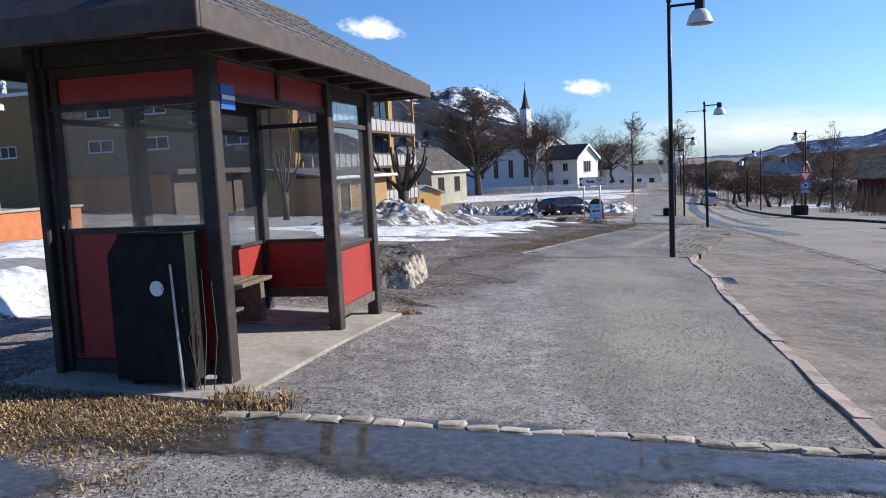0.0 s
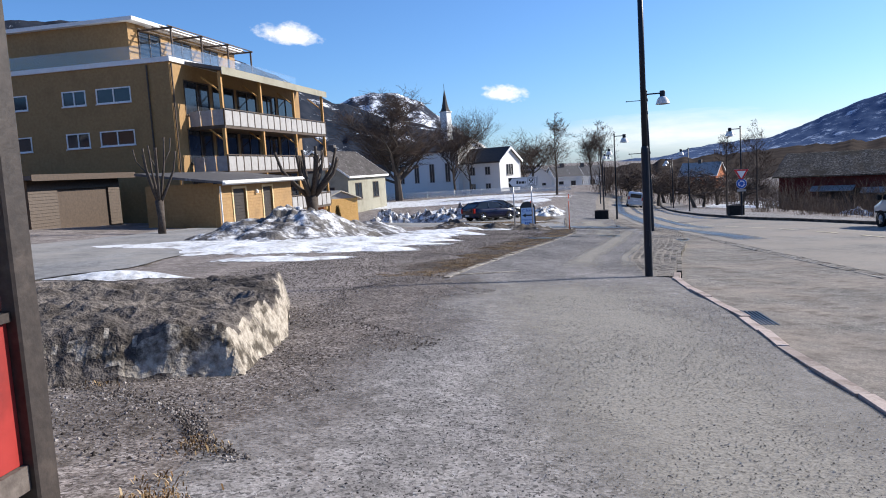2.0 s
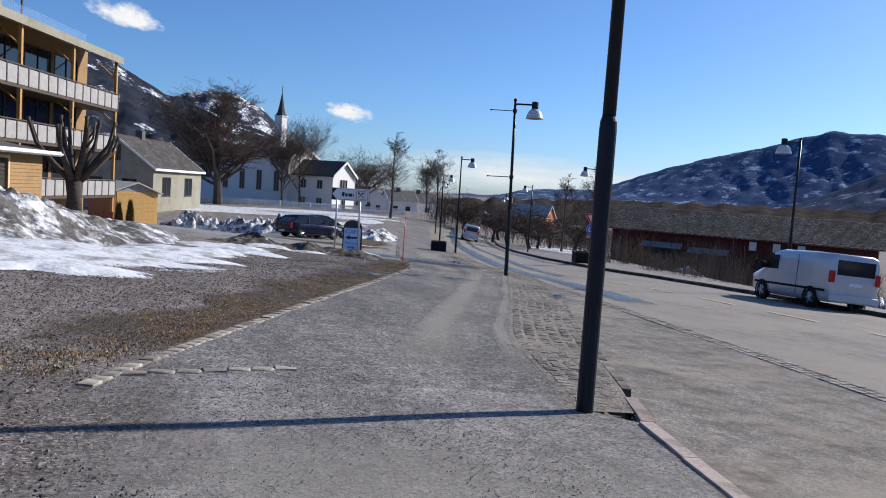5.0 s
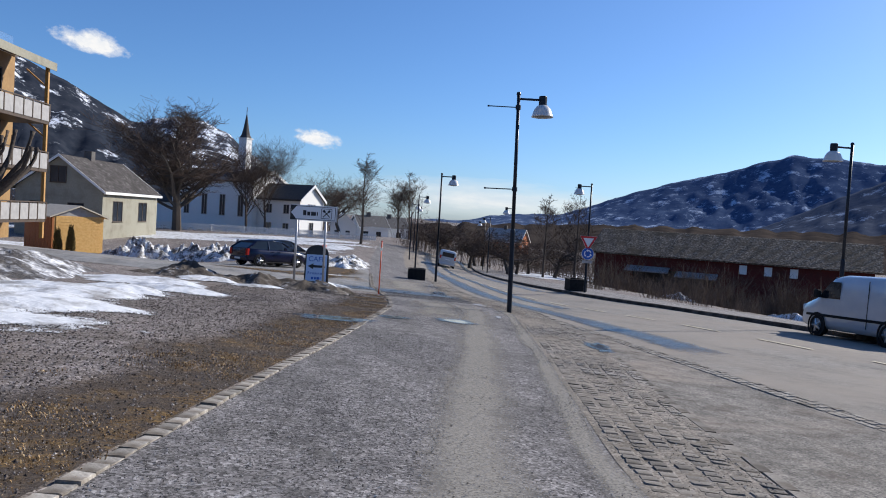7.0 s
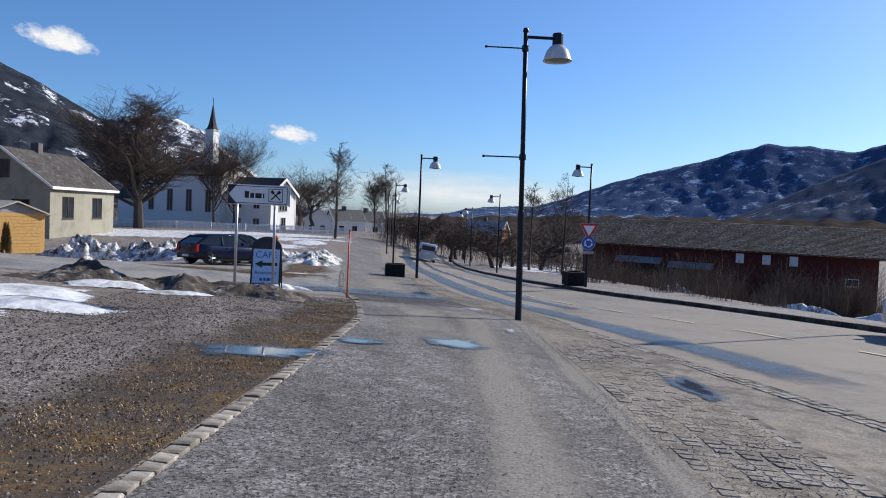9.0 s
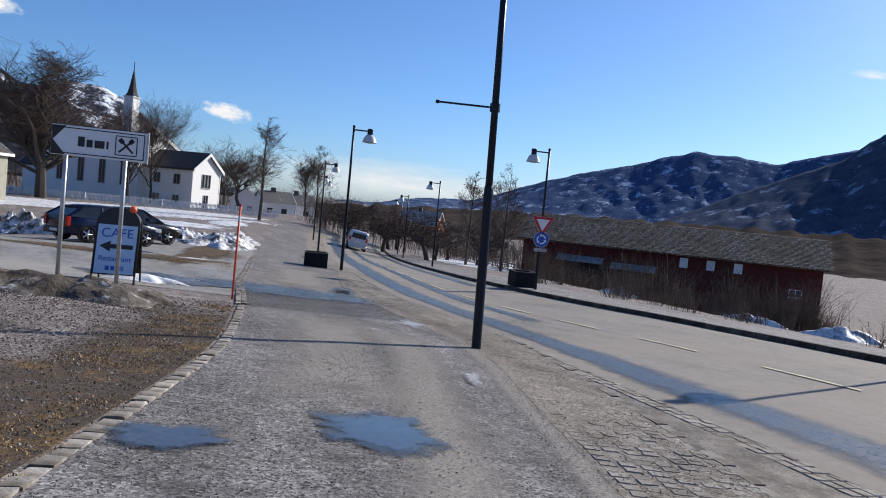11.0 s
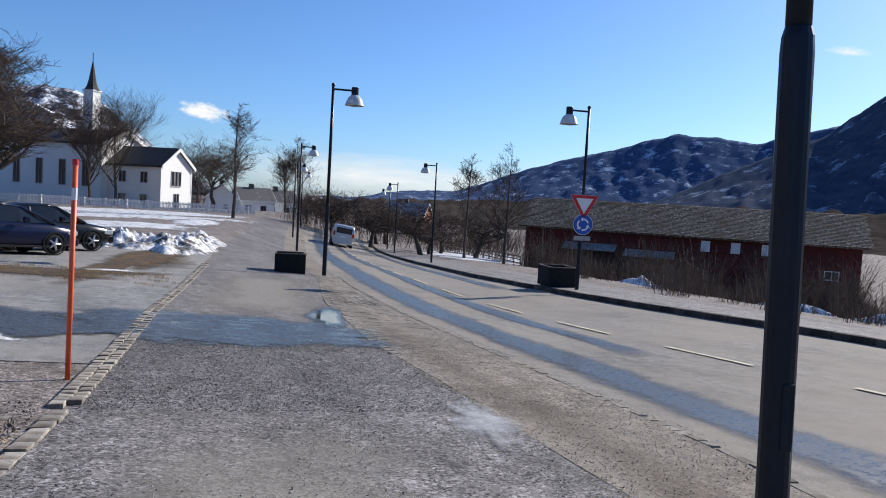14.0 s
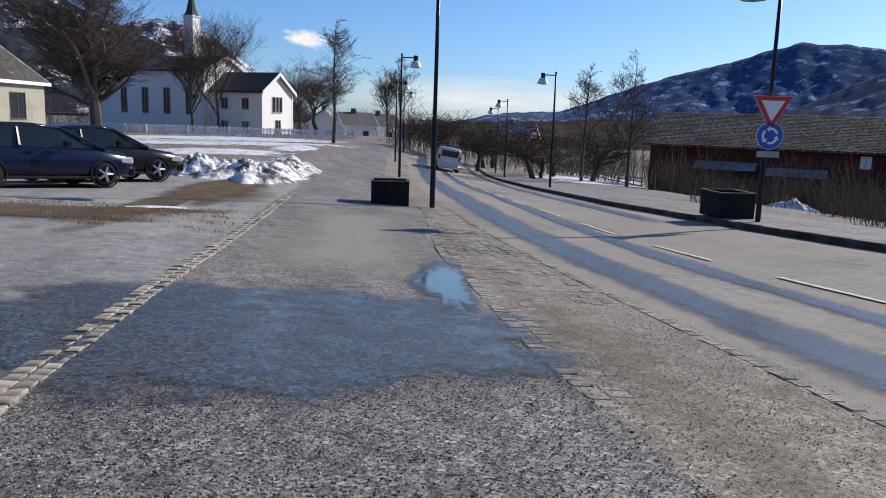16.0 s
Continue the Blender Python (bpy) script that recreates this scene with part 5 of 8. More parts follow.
    part("downpipe", rod((-0.06, 1.4, -1.4), (-0.06, 1.4, 9.0), 0.05), M_BROWN, t)
    return t


M_OCHREPOST = material("amber_stained_post", [(0.3, (0.42, 0.22, 0.06)), (0.7, (0.52, 0.3, 0.1))], None, 0.6, scale=8, bump=0.1)
apartment_block()


def annexe():
    """Low ochre annexe with slatted doors in front of the apartment building."""
    turn = math.degrees(math.atan2(0.972, 0.234))
    t = thing("annexe", pose(-8.8, 42.0, -0.15, 0, 0, turn), "low ochre timber annexe with dark slatted doors and a shallow roof", "outbuilding")
    L, W, H = 9.0, 3.9, 2.35
    doors = [(1.5, 2.9, 0.1, 2.05), (5.0, 6.2, 0.1, 2.05)]
    w = clad(t, "wall", Matrix(), L, H, doors, M_OCHRE, -0.6, 0.2, 0.16)
    for a, b, c, d in doors:
        fr = bmesh.new()
        for q in ((a - 0.12, a, c, d + 0.12), (b, b + 0.12, c, d + 0.12), (a, b, d, d + 0.12)):
            box(fr, q[0], q[1], -0.05, -0.026, q[2], q[3])
        door = part("door", boxed(a, b, 0.08, 0.12, c, d), M_TIMBER, t, "dark brown slatted door")
        part("door_casing", fr, M_OCHREPALE, door)
        for k in range(11):
            z = c + 0.08 + k * (d - c - 0.1) / 11
            part("slat", boxed(a + 0.05, b - 0.05, 0.05, 0.077, z, z + 0.1), M_TIMBER, door)
    clad(t, "wall", pose(0, W, 0, 0, 0, -90), W - 0.203, H, [], M_OCHRE, -0.6, 0.2, 0.16)
    clad(t, "wall", pose(L, 0.203, 0, 0, 0, 90), W - 0.203, H, [], M_OCHRE, -0.6, 0.2, 0.16)
    bm = prism(bmesh.new(), [(-0.55, H - 0.02), (-0.55, H + 0.1), (W + 0.2, H + 0.75), (W + 0.2, H + 0.63)], "x", -0.5, L + 0.5)
    part("roof", bm, M_ROOFDARK, t, "dark grey shallow roof")
    part("fascia", boxed(-0.52, L + 0.52, -0.6, -0.553, H - 0.08, H + 0.14), M_WHITE, t)
    part("gutter", rod((-0.5, -0.66, H + 0.02), (L + 0.5, -0.66, H + 0.02), 0.055), M_WHITE, t)
    part("downpipe", rod((0.08, -0.1, -0.5), (0.08, -0.1, H - 0.1), 0.04), M_WHITE, t)
    part("wall_lamp", lathe(bmesh.new(), [(0, 1.72), (0.09, 1.74), (0.11, 1.82), (0.07, 1.92), (0, 1.94)], 12, (4.1, -0.1, 0)), M_WHITE, t)
    return t


M_OCHREPALE = material("pale_ochre_casing", [(0.3, (0.62, 0.46, 0.24)), (0.7, (0.7, 0.54, 0.3))], None, 0.6, scale=6, bump=0.05)
annexe()


def carport():
    turn = math.degrees(math.atan2(0.972, 0.234))
    t = thing("carport", pose(-17.4, 41.0, 0.5, 0, 0, turn), "low ochre timber garage with a shade-darkened front beside the apartment building", "garage")
    # Front wall and fascia coloured dark brown to stand for shade.
    clad(t, "wall", Matrix(), 7.0, 2.4, [(2.0, 6.0, -0.5, 1.9)], M_BROWN, -0.8, 0.2, 0.16)
    part("garage_door", boxed(2.0, 6.0, 0.1, 0.15, -0.5, 1.9), M_BROWN, t)
    clad(t, "wall", pose(0, 8, 0, 0, 0, -90), 7.797, 2.4, [], M_OCHRE, -0.8, 0.2)
    part("roof", boxed(-0.5, 7.5, -0.7, 8.2, 2.403, 2.6), M_ROOFDARK, t)
    part("fascia", boxed(-0.52, 7.52, -0.75, -0.703, 2.35, 2.65), M_BROWN, t)
    return t


carport()


def garden_hut():
    t = thing("garden_hut", pose(-8.8, 83.6, on(-7.4, 84.5) - 0.12, 0, 0, 38) @ Matrix.Diagonal((1.95, 1.95, 1.72, 1)), "small new pine hut with a pale slatted gable", "hut")
    w, d, h = 2.0, 2.2, 1.75
    part("front_wall", boxed(0, w, 0, 0.08, 0, h), M_PINE, t)
    for k in range(12):
        part("board", boxed(0.06, w - 0.06, -0.02, -0.003, 0.06 + 0.14 * k, 0.19 + 0.14 * k, bevel=0.004), M_PINE, t)
    part("side_wall", boxed(-0.08, 0, 0, d, 0, h), M_ORANGE, t, "orange stained side wall")
    part("side_wall", boxed(w, w + 0.08, 0, d, 0, h), M_PINE, t)
    for k in range(9):
        part("side_board", boxed(-0.1, -0.083, 0.03 + 0.24 * k, 0.25 + 0.24 * k, 0.02, h - 0.02), M_ORANGE, t)
    part("back_wall", boxed(0, w, d - 0.08, d, 0, h), M_PINE, t)
    part("gable", prism(bmesh.new(), [(0, h + 0.003), (w, h + 0.003), (w / 2, h + 0.42)], "y", 0.0, 0.06), M_GREYPANEL, t, "pale grey louvred gable")
    for sgn in (0, 1):
        a, b = ((-0.25, h - 0.08), (w / 2, h + 0.45)) if not sgn else ((w + 0.25, h - 0.08), (w / 2, h + 0.45))
        bm = prism(bmesh.new(), [a, b, (b[0], b[1] + 0.06), (a[0], a[1] + 0.06)], "y", -0.15, d + 0.15)
        part("roof_half", bm, M_SNOWROOF, t, "pale boarded roof")
    return t


M_SNOWROOF = material("pale_roof_felt", [(0.3, (0.5, 0.45, 0.36)), (0.7, (0.62, 0.57, 0.47))], None, 0.8, scale=8, bump=0.1)
M_STRAWGREEN = material("browned_conifer_foliage", [(0.3, (0.07, 0.055, 0.02)), (0.7, (0.16, 0.12, 0.05))], None, 0.9, scale=8, bump=0)
garden_hut()
rnd = random.Random(31)
for x, y, h in ((-8.3, 82.4, 1.9), (-7.4, 82.6, 2.1)):
    t = thing("dwarf_conifer", pose(x, y, on(x, y) - 0.03), "small brownish dwarf conifer beside the hut", "shrub")
    bm = bmesh.new()
    for i in range(320):
        z = rnd.uniform(0.02, 1) * h
        r = 0.45 * (1 - (z / h) ** 1.6) + 0.03
        a = rnd.uniform(0, 2 * math.pi)
        p = Vector((math.cos(a) * r * 0.6, math.sin(a) * r * 0.6, z))
        tube(bm, [p * 0.75, p + Vector((math.cos(a) * 0.12, math.sin(a) * 0.12, 0.22))], [0.035, 0.006], 4)
    part("foliage", bm, M_STRAWGREEN, t)


def gabled_house(name, x, y, z, turn, L, W, H, ridge, wall_mat, roof_mat, label, category, rows, gable_rows, frame_mat, over=0.4, chimney=True):
    """Local x along the long front (face at y=0), gables at both ends."""
    t = thing(name, pose(x, y, z, 0, 0, turn), label, category)
    w = clad(t, "wall", Matrix(), L, H, sorted(rows), wall_mat, -1.5, 0.25)
    for h in rows:
        window(w, *h, 0.25, frame_mat)
    clad(t, "wall", pose(L - 0.253, W, 0, 0, 0, 180), L - 0.506, H, [], wall_mat, -1.5, 0.25)
    for end in (0, 1):
        gm = pose(0, W, 0, 0, 0, -90) if end == 0 else pose(L, 0.253, 0, 0, 0, 90)
        length = W - 0.253
        holes = sorted(gable_rows)
        g = clad(t, "gable_wall", gm, length, H, [h for h in holes if h[3] < H], wall_mat, -1.5, 0.25)
        for h in holes:
            window(g, h[0], h[1], h[2], h[3], 0.25, frame_mat).location = (0, 0 if h[3] < H else -0.05, 0)
        part("gable", prism(bmesh.new(), [(0, H + 0.003), (W, H + 0.003), (W / 2, ridge)], "x", 0 if end == 0 else L - 0.25, 0.25 if end == 0 else L), wall_mat, t)
    s = (ridge - H) / (W / 2)
    for k, (a, b) in enumerate((((-over, H - over * s), (W / 2, ridge)), ((W + over, H - over * s), (W / 2, ridge)))):
        bm = prism(bmesh.new(), [a, b, (b[0], b[1] + 0.2), (a[0], a[1] + 0.2)], "x", -over, L + over)
        part("roof_half", bm, roof_mat, t)
        part("barge_board", prism(bmesh.new(), [(a[0], a[1] - 0.05), (b[0], b[1] - 0.05), (b[0], b[1] + 0.22), (a[0], a[1] + 0.22)], "x", -over - 0.06, -over - 0.003), M_WHITE, t)
        part("barge_board", prism(bmesh.new(), [(a[0], a[1] - 0.05), (b[0], b[1] - 0.05), (b[0], b[1] + 0.22), (a[0], a[1] + 0.22)], "x", L + over + 0.003, L + over + 0.06), M_WHITE, t)
    part("eaves_board", boxed(-over, L + over, -over - 0.06, -over - 0.003, H - over * s - 0.05, H - over * s + 0.22), M_WHITE, t)
    if chimney:
        part("chimney", boxed(L * 0.4, L * 0.4 + 0.9, W / 2 - 0.4, W / 2 + 0.4, ridge - 0.3, ridge + 1.0), M_SHINGLE, t)
    return t


M_ORANGEHOUSE = material("orange_red_timber", [(0.3, (0.42, 0.14, 0.06)), (0.7, (0.5, 0.19, 0.09))], None, 0.8, scale=4, bump=0.1)
M_PALEROOF = material("pale_sheet_roof", [(0.3, (0.26, 0.26, 0.26)), (0.7, (0.38, 0.38, 0.37))], None, 0.85, scale=2, bump=0.1)
M_CHURCHROOF = material("black_church_slate", [(0.3, (0.03, 0.027, 0.026)), (0.7, (0.06, 0.054, 0.052))], None, 0.7, scale=3, bump=0.2)
M_HOUSEROOF = material("weathered_house_tiles", [(0.36, (0.045, 0.04, 0.038)), (0.6, (0.11, 0.1, 0.095)), (0.72, (0.34, 0.33, 0.32))], ((0.05, 0.045, 0.042), 0.45, 0.65), 0.9, scale=3, big=0.7, bump=0.4)
# cream house below the big tree
gabled_house("house", -8.0, 103.0, -2.4, 73, 14.5, 9, 4.6, 7.9, M_CREAM, M_HOUSEROOF, "cream rendered house with a dark weathered roof beneath the big tree", "house",
             [(2.4, 4.8, 1.4, 3.6), (9.0, 11.4, 1.4, 3.6)], [(1.5, 3.2, 1.2, 3.2), (5.4, 7.1, 1.2, 3.2), (3.5, 5.2, 5.2, 6.9)], M_BROWN)
# low shop building behind the shelter
gabled_house("house", -29, 12, 1.2, 78, 24, 11, 5.4, 7.6, M_OCHRE, M_ROOFDARK, "low ochre building with brick-red lower wall behind the shelter", "house",
             [(1.5 + 4.4 * k, 4.1 + 4.4 * k, z, z + 1.5) for k in range(5) for z in (0.4, 3.3)], [(1.5, 3.2, 3.2, 4.7), (6.4, 8.1, 3.2, 4.7)], M_WHITE)
t = thing("garden_wall", pose(-14.5, 8.0, 1.1, 0, 0, 80), "low orange-red wall at the edge of the gravel", "wall")
part("wall_panel", boxed(0, 14, 0, 0.3, -0.3, 0.75, bevel=0.02), M_ORANGEHOUSE, t)
part("coping", boxed(-0.05, 14.05, -0.05, 0.35, 0.753, 0.83, bevel=0.01), M_CONCRETE, t)
# white houses beyond
gabled_house("house", 35.0, 197, -4.9, 82, 8, 6, 3.6, 6.2, M_WHITE, M_ROOFDARK, "small white timber house near the churchyard", "house",
             [(1, 2, 1, 2.2), (4.2, 5.2, 1, 2.2)], [(1, 2, 1, 2.2), (3.6, 4.6, 1, 2.2)], M_BROWN)
gabled_house("house", 37.6, 206, -5.0, 15, 8, 6, 3.4, 6, M_WHITE, M_ROOFDARK, "small white timber house in the distance", "house",
             [(1, 2.4, 1, 2.2), (4.6, 6, 1, 2.2)], [], M_BROWN)
gabled_house("house", 44, 212, -5.2, 10, 8, 6, 3.4, 6, M_WHITE, M_ROOFDARK, "small white timber house in the distance", "house",
             [(1, 2.4, 1, 2.2), (4.6, 6, 1, 2.2)], [], M_BROWN)
# red barn-like house by the roundabout
gabled_house("house", 73.5, 213, -6.9, -40, 10, 8, 3.4, 6.6, M_ORANGEHOUSE, M_PALEROOF, "orange-red timber house with a pale grey roof", "house",
             [(1.5, 2.7, 1.2, 2.6), (4.4, 5.6, 1.2, 2.6), (7.2, 8.4, 1.2, 2.6)], [(2, 3.2, 1.2, 2.6), (5.0, 6.2, 1.2, 2.6)], M_WHITE)


def church():
    """White timber church: chancel with its gable towards the road, nave behind it, ridge turret with a needle spire."""
    t = thing("church", pose(19.6, 156.5, -2.9, 0, 0, 52), "white timber church with a dark roof and a needle spire", "church")

    def block(x0, x1, y0, y1, H, ridge):
        part("wall", boxed(x0, x1, y0, y1, -1, H), M_WHITE, t)
        m = (x0 + x1) / 2
        part("gable", prism(bmesh.new(), [(x0, H + 0.003), (x1, H + 0.003), (m, ridge)], "y", y0, y1), M_WHITE, t)
        for a in (x0 - 0.5, x1 + 0.5):
            za = H - (ridge - H) * 0.5 / (m - x0)
            part("roof_half", prism(bmesh.new(), [(a, za), (m, ridge + 0.01), (m, ridge + 0.3), (a, za + 0.3)], "y", y0 - 0.4, y1 + 0.4), M_CHURCHROOF, t)
            part("barge_board", prism(bmesh.new(), [(a, za - 0.2), (m, ridge - 0.2), (m, ridge + 0.32), (a, za + 0.32)], "y", y0 - 0.5, y0 - 0.403), M_WHITE, t)
        for x in (x0, x1):
            part("corner_board", boxed(x - 0.12, x + 0.12, y0 - 0.05, y0 - 0.003, -1, H), M_WHITE, t)
    block(-3.9, 3.9, 0, 9, 6.2, 8.7)
    block(-5.2, 5.2, 9, 27, 8.9, 11.0)
    block(-3.0, 3.0, 27.5, 33, 4.8, 7.4)
    for a in (-1.45, -0.55, 0.35):
        window(t, a, a + 0.75, 3.3, 5.5, 0.2, M_GREYPANEL, 0).location = (0, -0.06, 0)
    window(t, -0.7, 0.7, 0.0, 2.2, 0.2, M_GREYPANEL, 1).location = (0, -0.06, 0)
    for x, rows in ((-3.96, ((2.2, 0.6, 1.9), (2.2, 3.6, 5.2), (5.8, 0.6, 1.9), (5.8, 3.6, 5.2))), (-5.26, ((11, 2.6, 6.4), (15, 2.6, 6.4), (19, 2.6, 6.4), (23, 2.6, 6.4)))):
        for y, z0, z1 in rows:
            window(t, 0, 1.2, z0, z1, 0.2, M_GREYPANEL, 1).matrix_local = pose(x, y + 1.2, 0, 0, 0, -90)
    part("tower", boxed(-0.85, 0.85, 14.2, 15.9, 8, 17.0), M_WHITE, t)
    part("tower_cornice", boxed(-1.0, 1.0, 14.05, 16.05, 17.003, 17.2), M_WHITE, t)
    part("spire", lathe(bmesh.new(), [(1.15, 17.2), (0.8, 17.8), (0.55, 18.8), (0.04, 21.8)], 8, (0, 15.05, 0)), M_CHURCHROOF, t, "dark needle spire")
    part("finial", rod((0, 15.05, 21.3), (0, 15.05, 22.9), 0.06), M_SHINGLE, t)
    return t


church()


def barn():
    """Long faded barn: local x along the front facing the road."""
    ax, ay, bx, by = 51.4, 105.4, 72.5, 84.3
    L = math.dist((ax, ay), (bx, by))
    turn = math.degrees(math.atan2(by - ay, bx - ax))
    t = thing("barn", pose(ax, ay, -6.6, 0, 0, turn), "long faded red barn with a mossy slate roof", "barn")
    W, H, R = 10.0, 5.4, 7.95
    f = -W / 2
    holes = [(16.6 + 2.6 * k, 17.4 + 2.6 * k, 3.9, 4.9) for k in range(3)]
    low = [(4.6, 14.0, 1.2, 3.6)]
    w = clad(t, "wall", pose(0, f, 0), L, H, sorted(holes + low + [(27.0, 28.2, 2.2, 3.0)]), M_BARN, -2, 0.25)
    for h in holes:
        part("shutter", boxed(h[0], h[1], -0.05, 0.1, h[2], h[3]), M_WHITE, w, "white shutter")
    # Dark timber sheet set behind the opening as the bay's shade.
    part("bay_recess", boxed(4.4, 14.2, 1.4, 1.6, 1.0, 3.8), M_TIMBER, w, "dark panel standing in for shade in the open bay")
    part("bay_roof", prism(bmesh.new(), [(-1.3, 3.3), (-1.3, 3.42), (-0.003, 3.95), (-0.003, 3.8)], "x", 4.0, 9.0), M_PALEROOF, w, "pale sheet lean-to roof")
    part("bay_roof", prism(bmesh.new(), [(-1.3, 3.0), (-1.3, 3.12), (-0.003, 3.65), (-0.003, 3.5)], "x", 9.8, 14.4), M_PALEROOF, w, "pale sheet lean-to roof")
    window(w, 27.0, 28.2, 2.2, 3.0, 0.25, M_WHITE, 1)
    clad(t, "wall", pose(L - 0.253, -f, 0, 0, 0, 180), L - 0.506, H, [], M_BARN, -2, 0.25)
    for end in (0, 1):
        clad(t, "gable_wall", pose(0, -f, 0, 0, 0, -90) if end == 0 else pose(L, f + 0.253, 0, 0, 0, 90), W - 0.253, H, [], M_BARN, -2, 0.25)
        part("gable", prism(bmesh.new(), [(f, H + 0.003), (-f, H + 0.003), (0, R)], "x", 0 if end == 0 else L - 0.25, 0.25 if end == 0 else L), M_BARN, t)
    s = (R - H) / (W / 2)
    for sg in (-1, 1):
        a = (sg * (W / 2 + 0.6), H - 0.6 * s)
        part("roof_half", prism(bmesh.new(), [a, (0, R), (0, R + 0.18), (a[0], a[1] + 0.18)], "x", -0.6, L + 0.6), M_SLATE, t, "mossy slate roof")
    for sg in (-1, 1):
        a = (sg * (W / 2 + 0.6), H - 0.6 * s)
        part("barge_board", prism(bmesh.new(), [(a[0], a[1] - 0.1), (0, R - 0.1), (0, R + 0.2), (a[0], a[1] + 0.2)], "x", -0.68, -0.603), M_GREYWOOD, t)
    rows = 24
    rnd = random.Random(44)
    bm = bmesh.new()
    for r in range(rows):
        u = r / rows
        y0, z0 = -(W / 2 + 0.6) * (1 - u), (H - 0.6 * s) + (R - H + 0.6 * s) * u
        x = -0.58
        while x < L + 0.4:
            w = rnd.uniform(0.7, 1.3)
            one = bmesh.ops.create_cube(bm, size=1.0)
            bmesh.ops.transform(bm, verts=one["verts"], matrix=pose(0, y0, z0, math.degrees(math.atan(s)) - 2.5 + rnd.uniform(-1.2, 0.6)) @
                                Matrix.Translation((min(x + w / 2, L + 0.2), 0.105 + rnd.uniform(-0.02, 0.02), 0.193)) @ Matrix.Diagonal((w - 0.02, 0.27, 0.022, 1)))
            x += w
    slates = part("slate_covering", bm, M_SLATE, t)
    slates["kind"] = "stuff"
    return t


barn()


def church_fence():
    """White picket fence along the churchyard."""
    ax, ay, bx, by = -22.0, 148.0, 28.0, 138.0
    L = math.dist((ax, ay), (bx, by))
    turn = math.degrees(math.atan2(by - ay, bx - ax))
    t = thing("picket_fence", pose(ax, ay, -2.75, 0, 0, turn), "white painted picket fence round the churchyard", "fence")
    for z in (0.3, 0.85):
        part("rail", boxed(0, L, 0.02, 0.07, z, z + 0.1), M_WHITE, t)
    bm = prism(bmesh.new(), [(0, 0.05), (0.1, 0.05), (0.1, 1.1), (0.05, 1.18), (0, 1.1)], "y", -0.015, 0.015)
    me = bpy.data.meshes.new("picket")
    bm.to_mesh(me)
    bm.free()
    me.materials.append(M_WHITE)
    for k in range(int(L / 0.172)):
        p = new("picket", me)
        p.parent, p.location = t, (k * 0.172, 0, 0)
    for k in range(0, int(L / 2.5) + 1):
        part("post", boxed(k * 2.5 - 0.06, k * 2.5 + 0.06, 0.08, 0.2, -0.4, 1.2), M_WHITE, t)
    return t


church_fence()


def rail_fence():
    """Weathered post-and-rail fence round the orchard."""
    ax, ay, bx, by = 53.5, 112.0, 60.5, 150.0
    L = math.dist((ax, ay), (bx, by))
    turn = math.degrees(math.atan2(by - ay, bx - ax))
    za, zb = on(ax, ay), on(bx, by)
    t = thing("rail_fence", pose(ax, ay, za, 0, math.degrees(math.atan2(za - zb, L)), turn), "weathered grey post-and-rail fence round the orchard", "fence")
    for z in (0.35, 0.75, 1.1):
        part("rail", boxed(0, L, 0.06, 0.1, z, z + 0.11), M_GREYWOOD, t)
    for k in range(int(L / 2.4) + 1):
        part("post", boxed(k * 2.4 - 0.05, k * 2.4 + 0.05, -0.05, 0.057, -0.3, 1.3, bevel=0.01), M_GREYWOOD, t)
    return t


rail_fence()


# ---------------------------------------------------------------- vehicles
def loft(bm, stations):
    """Skins rings of equal length, closing both ends."""
    rings = [[bm.verts.new(p) for p in ring] for ring in stations]
    n = len(rings[0])
    fs = []
    for a, b in zip(rings, rings[1:]):
        for k in range(n):
            fs.append(bm.faces.new((a[k], a[(k + 1) % n], b[(k + 1) % n], b[k])))
    fs += [bm.faces.new(rings[0][::-1]), bm.faces.new(rings[-1])]
    bmesh.ops.recalc_face_normals(bm, faces=fs)
    return bm


def body_ring(x, w, zb, zt):
    h = zt - zb
    half = [(w * 0.86, zb), (w * 0.97, zb + 0.1 * h), (w, zb + 0.35 * h), (w, zb + 0.62 * h), (w * 0.97, zb + 0.82 * h), (w * 0.9, zb + 0.95 * h), (w * 0.7, zt)]
    return [(x, -a, b) for a, b in half] + [(x, a, b) for a, b in half[::-1]]


def cabin_ring(x, wb, wt, zb, zt):
    return [(x, -wb, zb), (x, -(wb * 0.45 + wt * 0.55), zb + (zt - zb) * 0.6), (x, -wt, zt), (x, wt, zt), (x, wb * 0.45 + wt * 0.55, zb + (zt - zb) * 0.6), (x, wb, zb)]


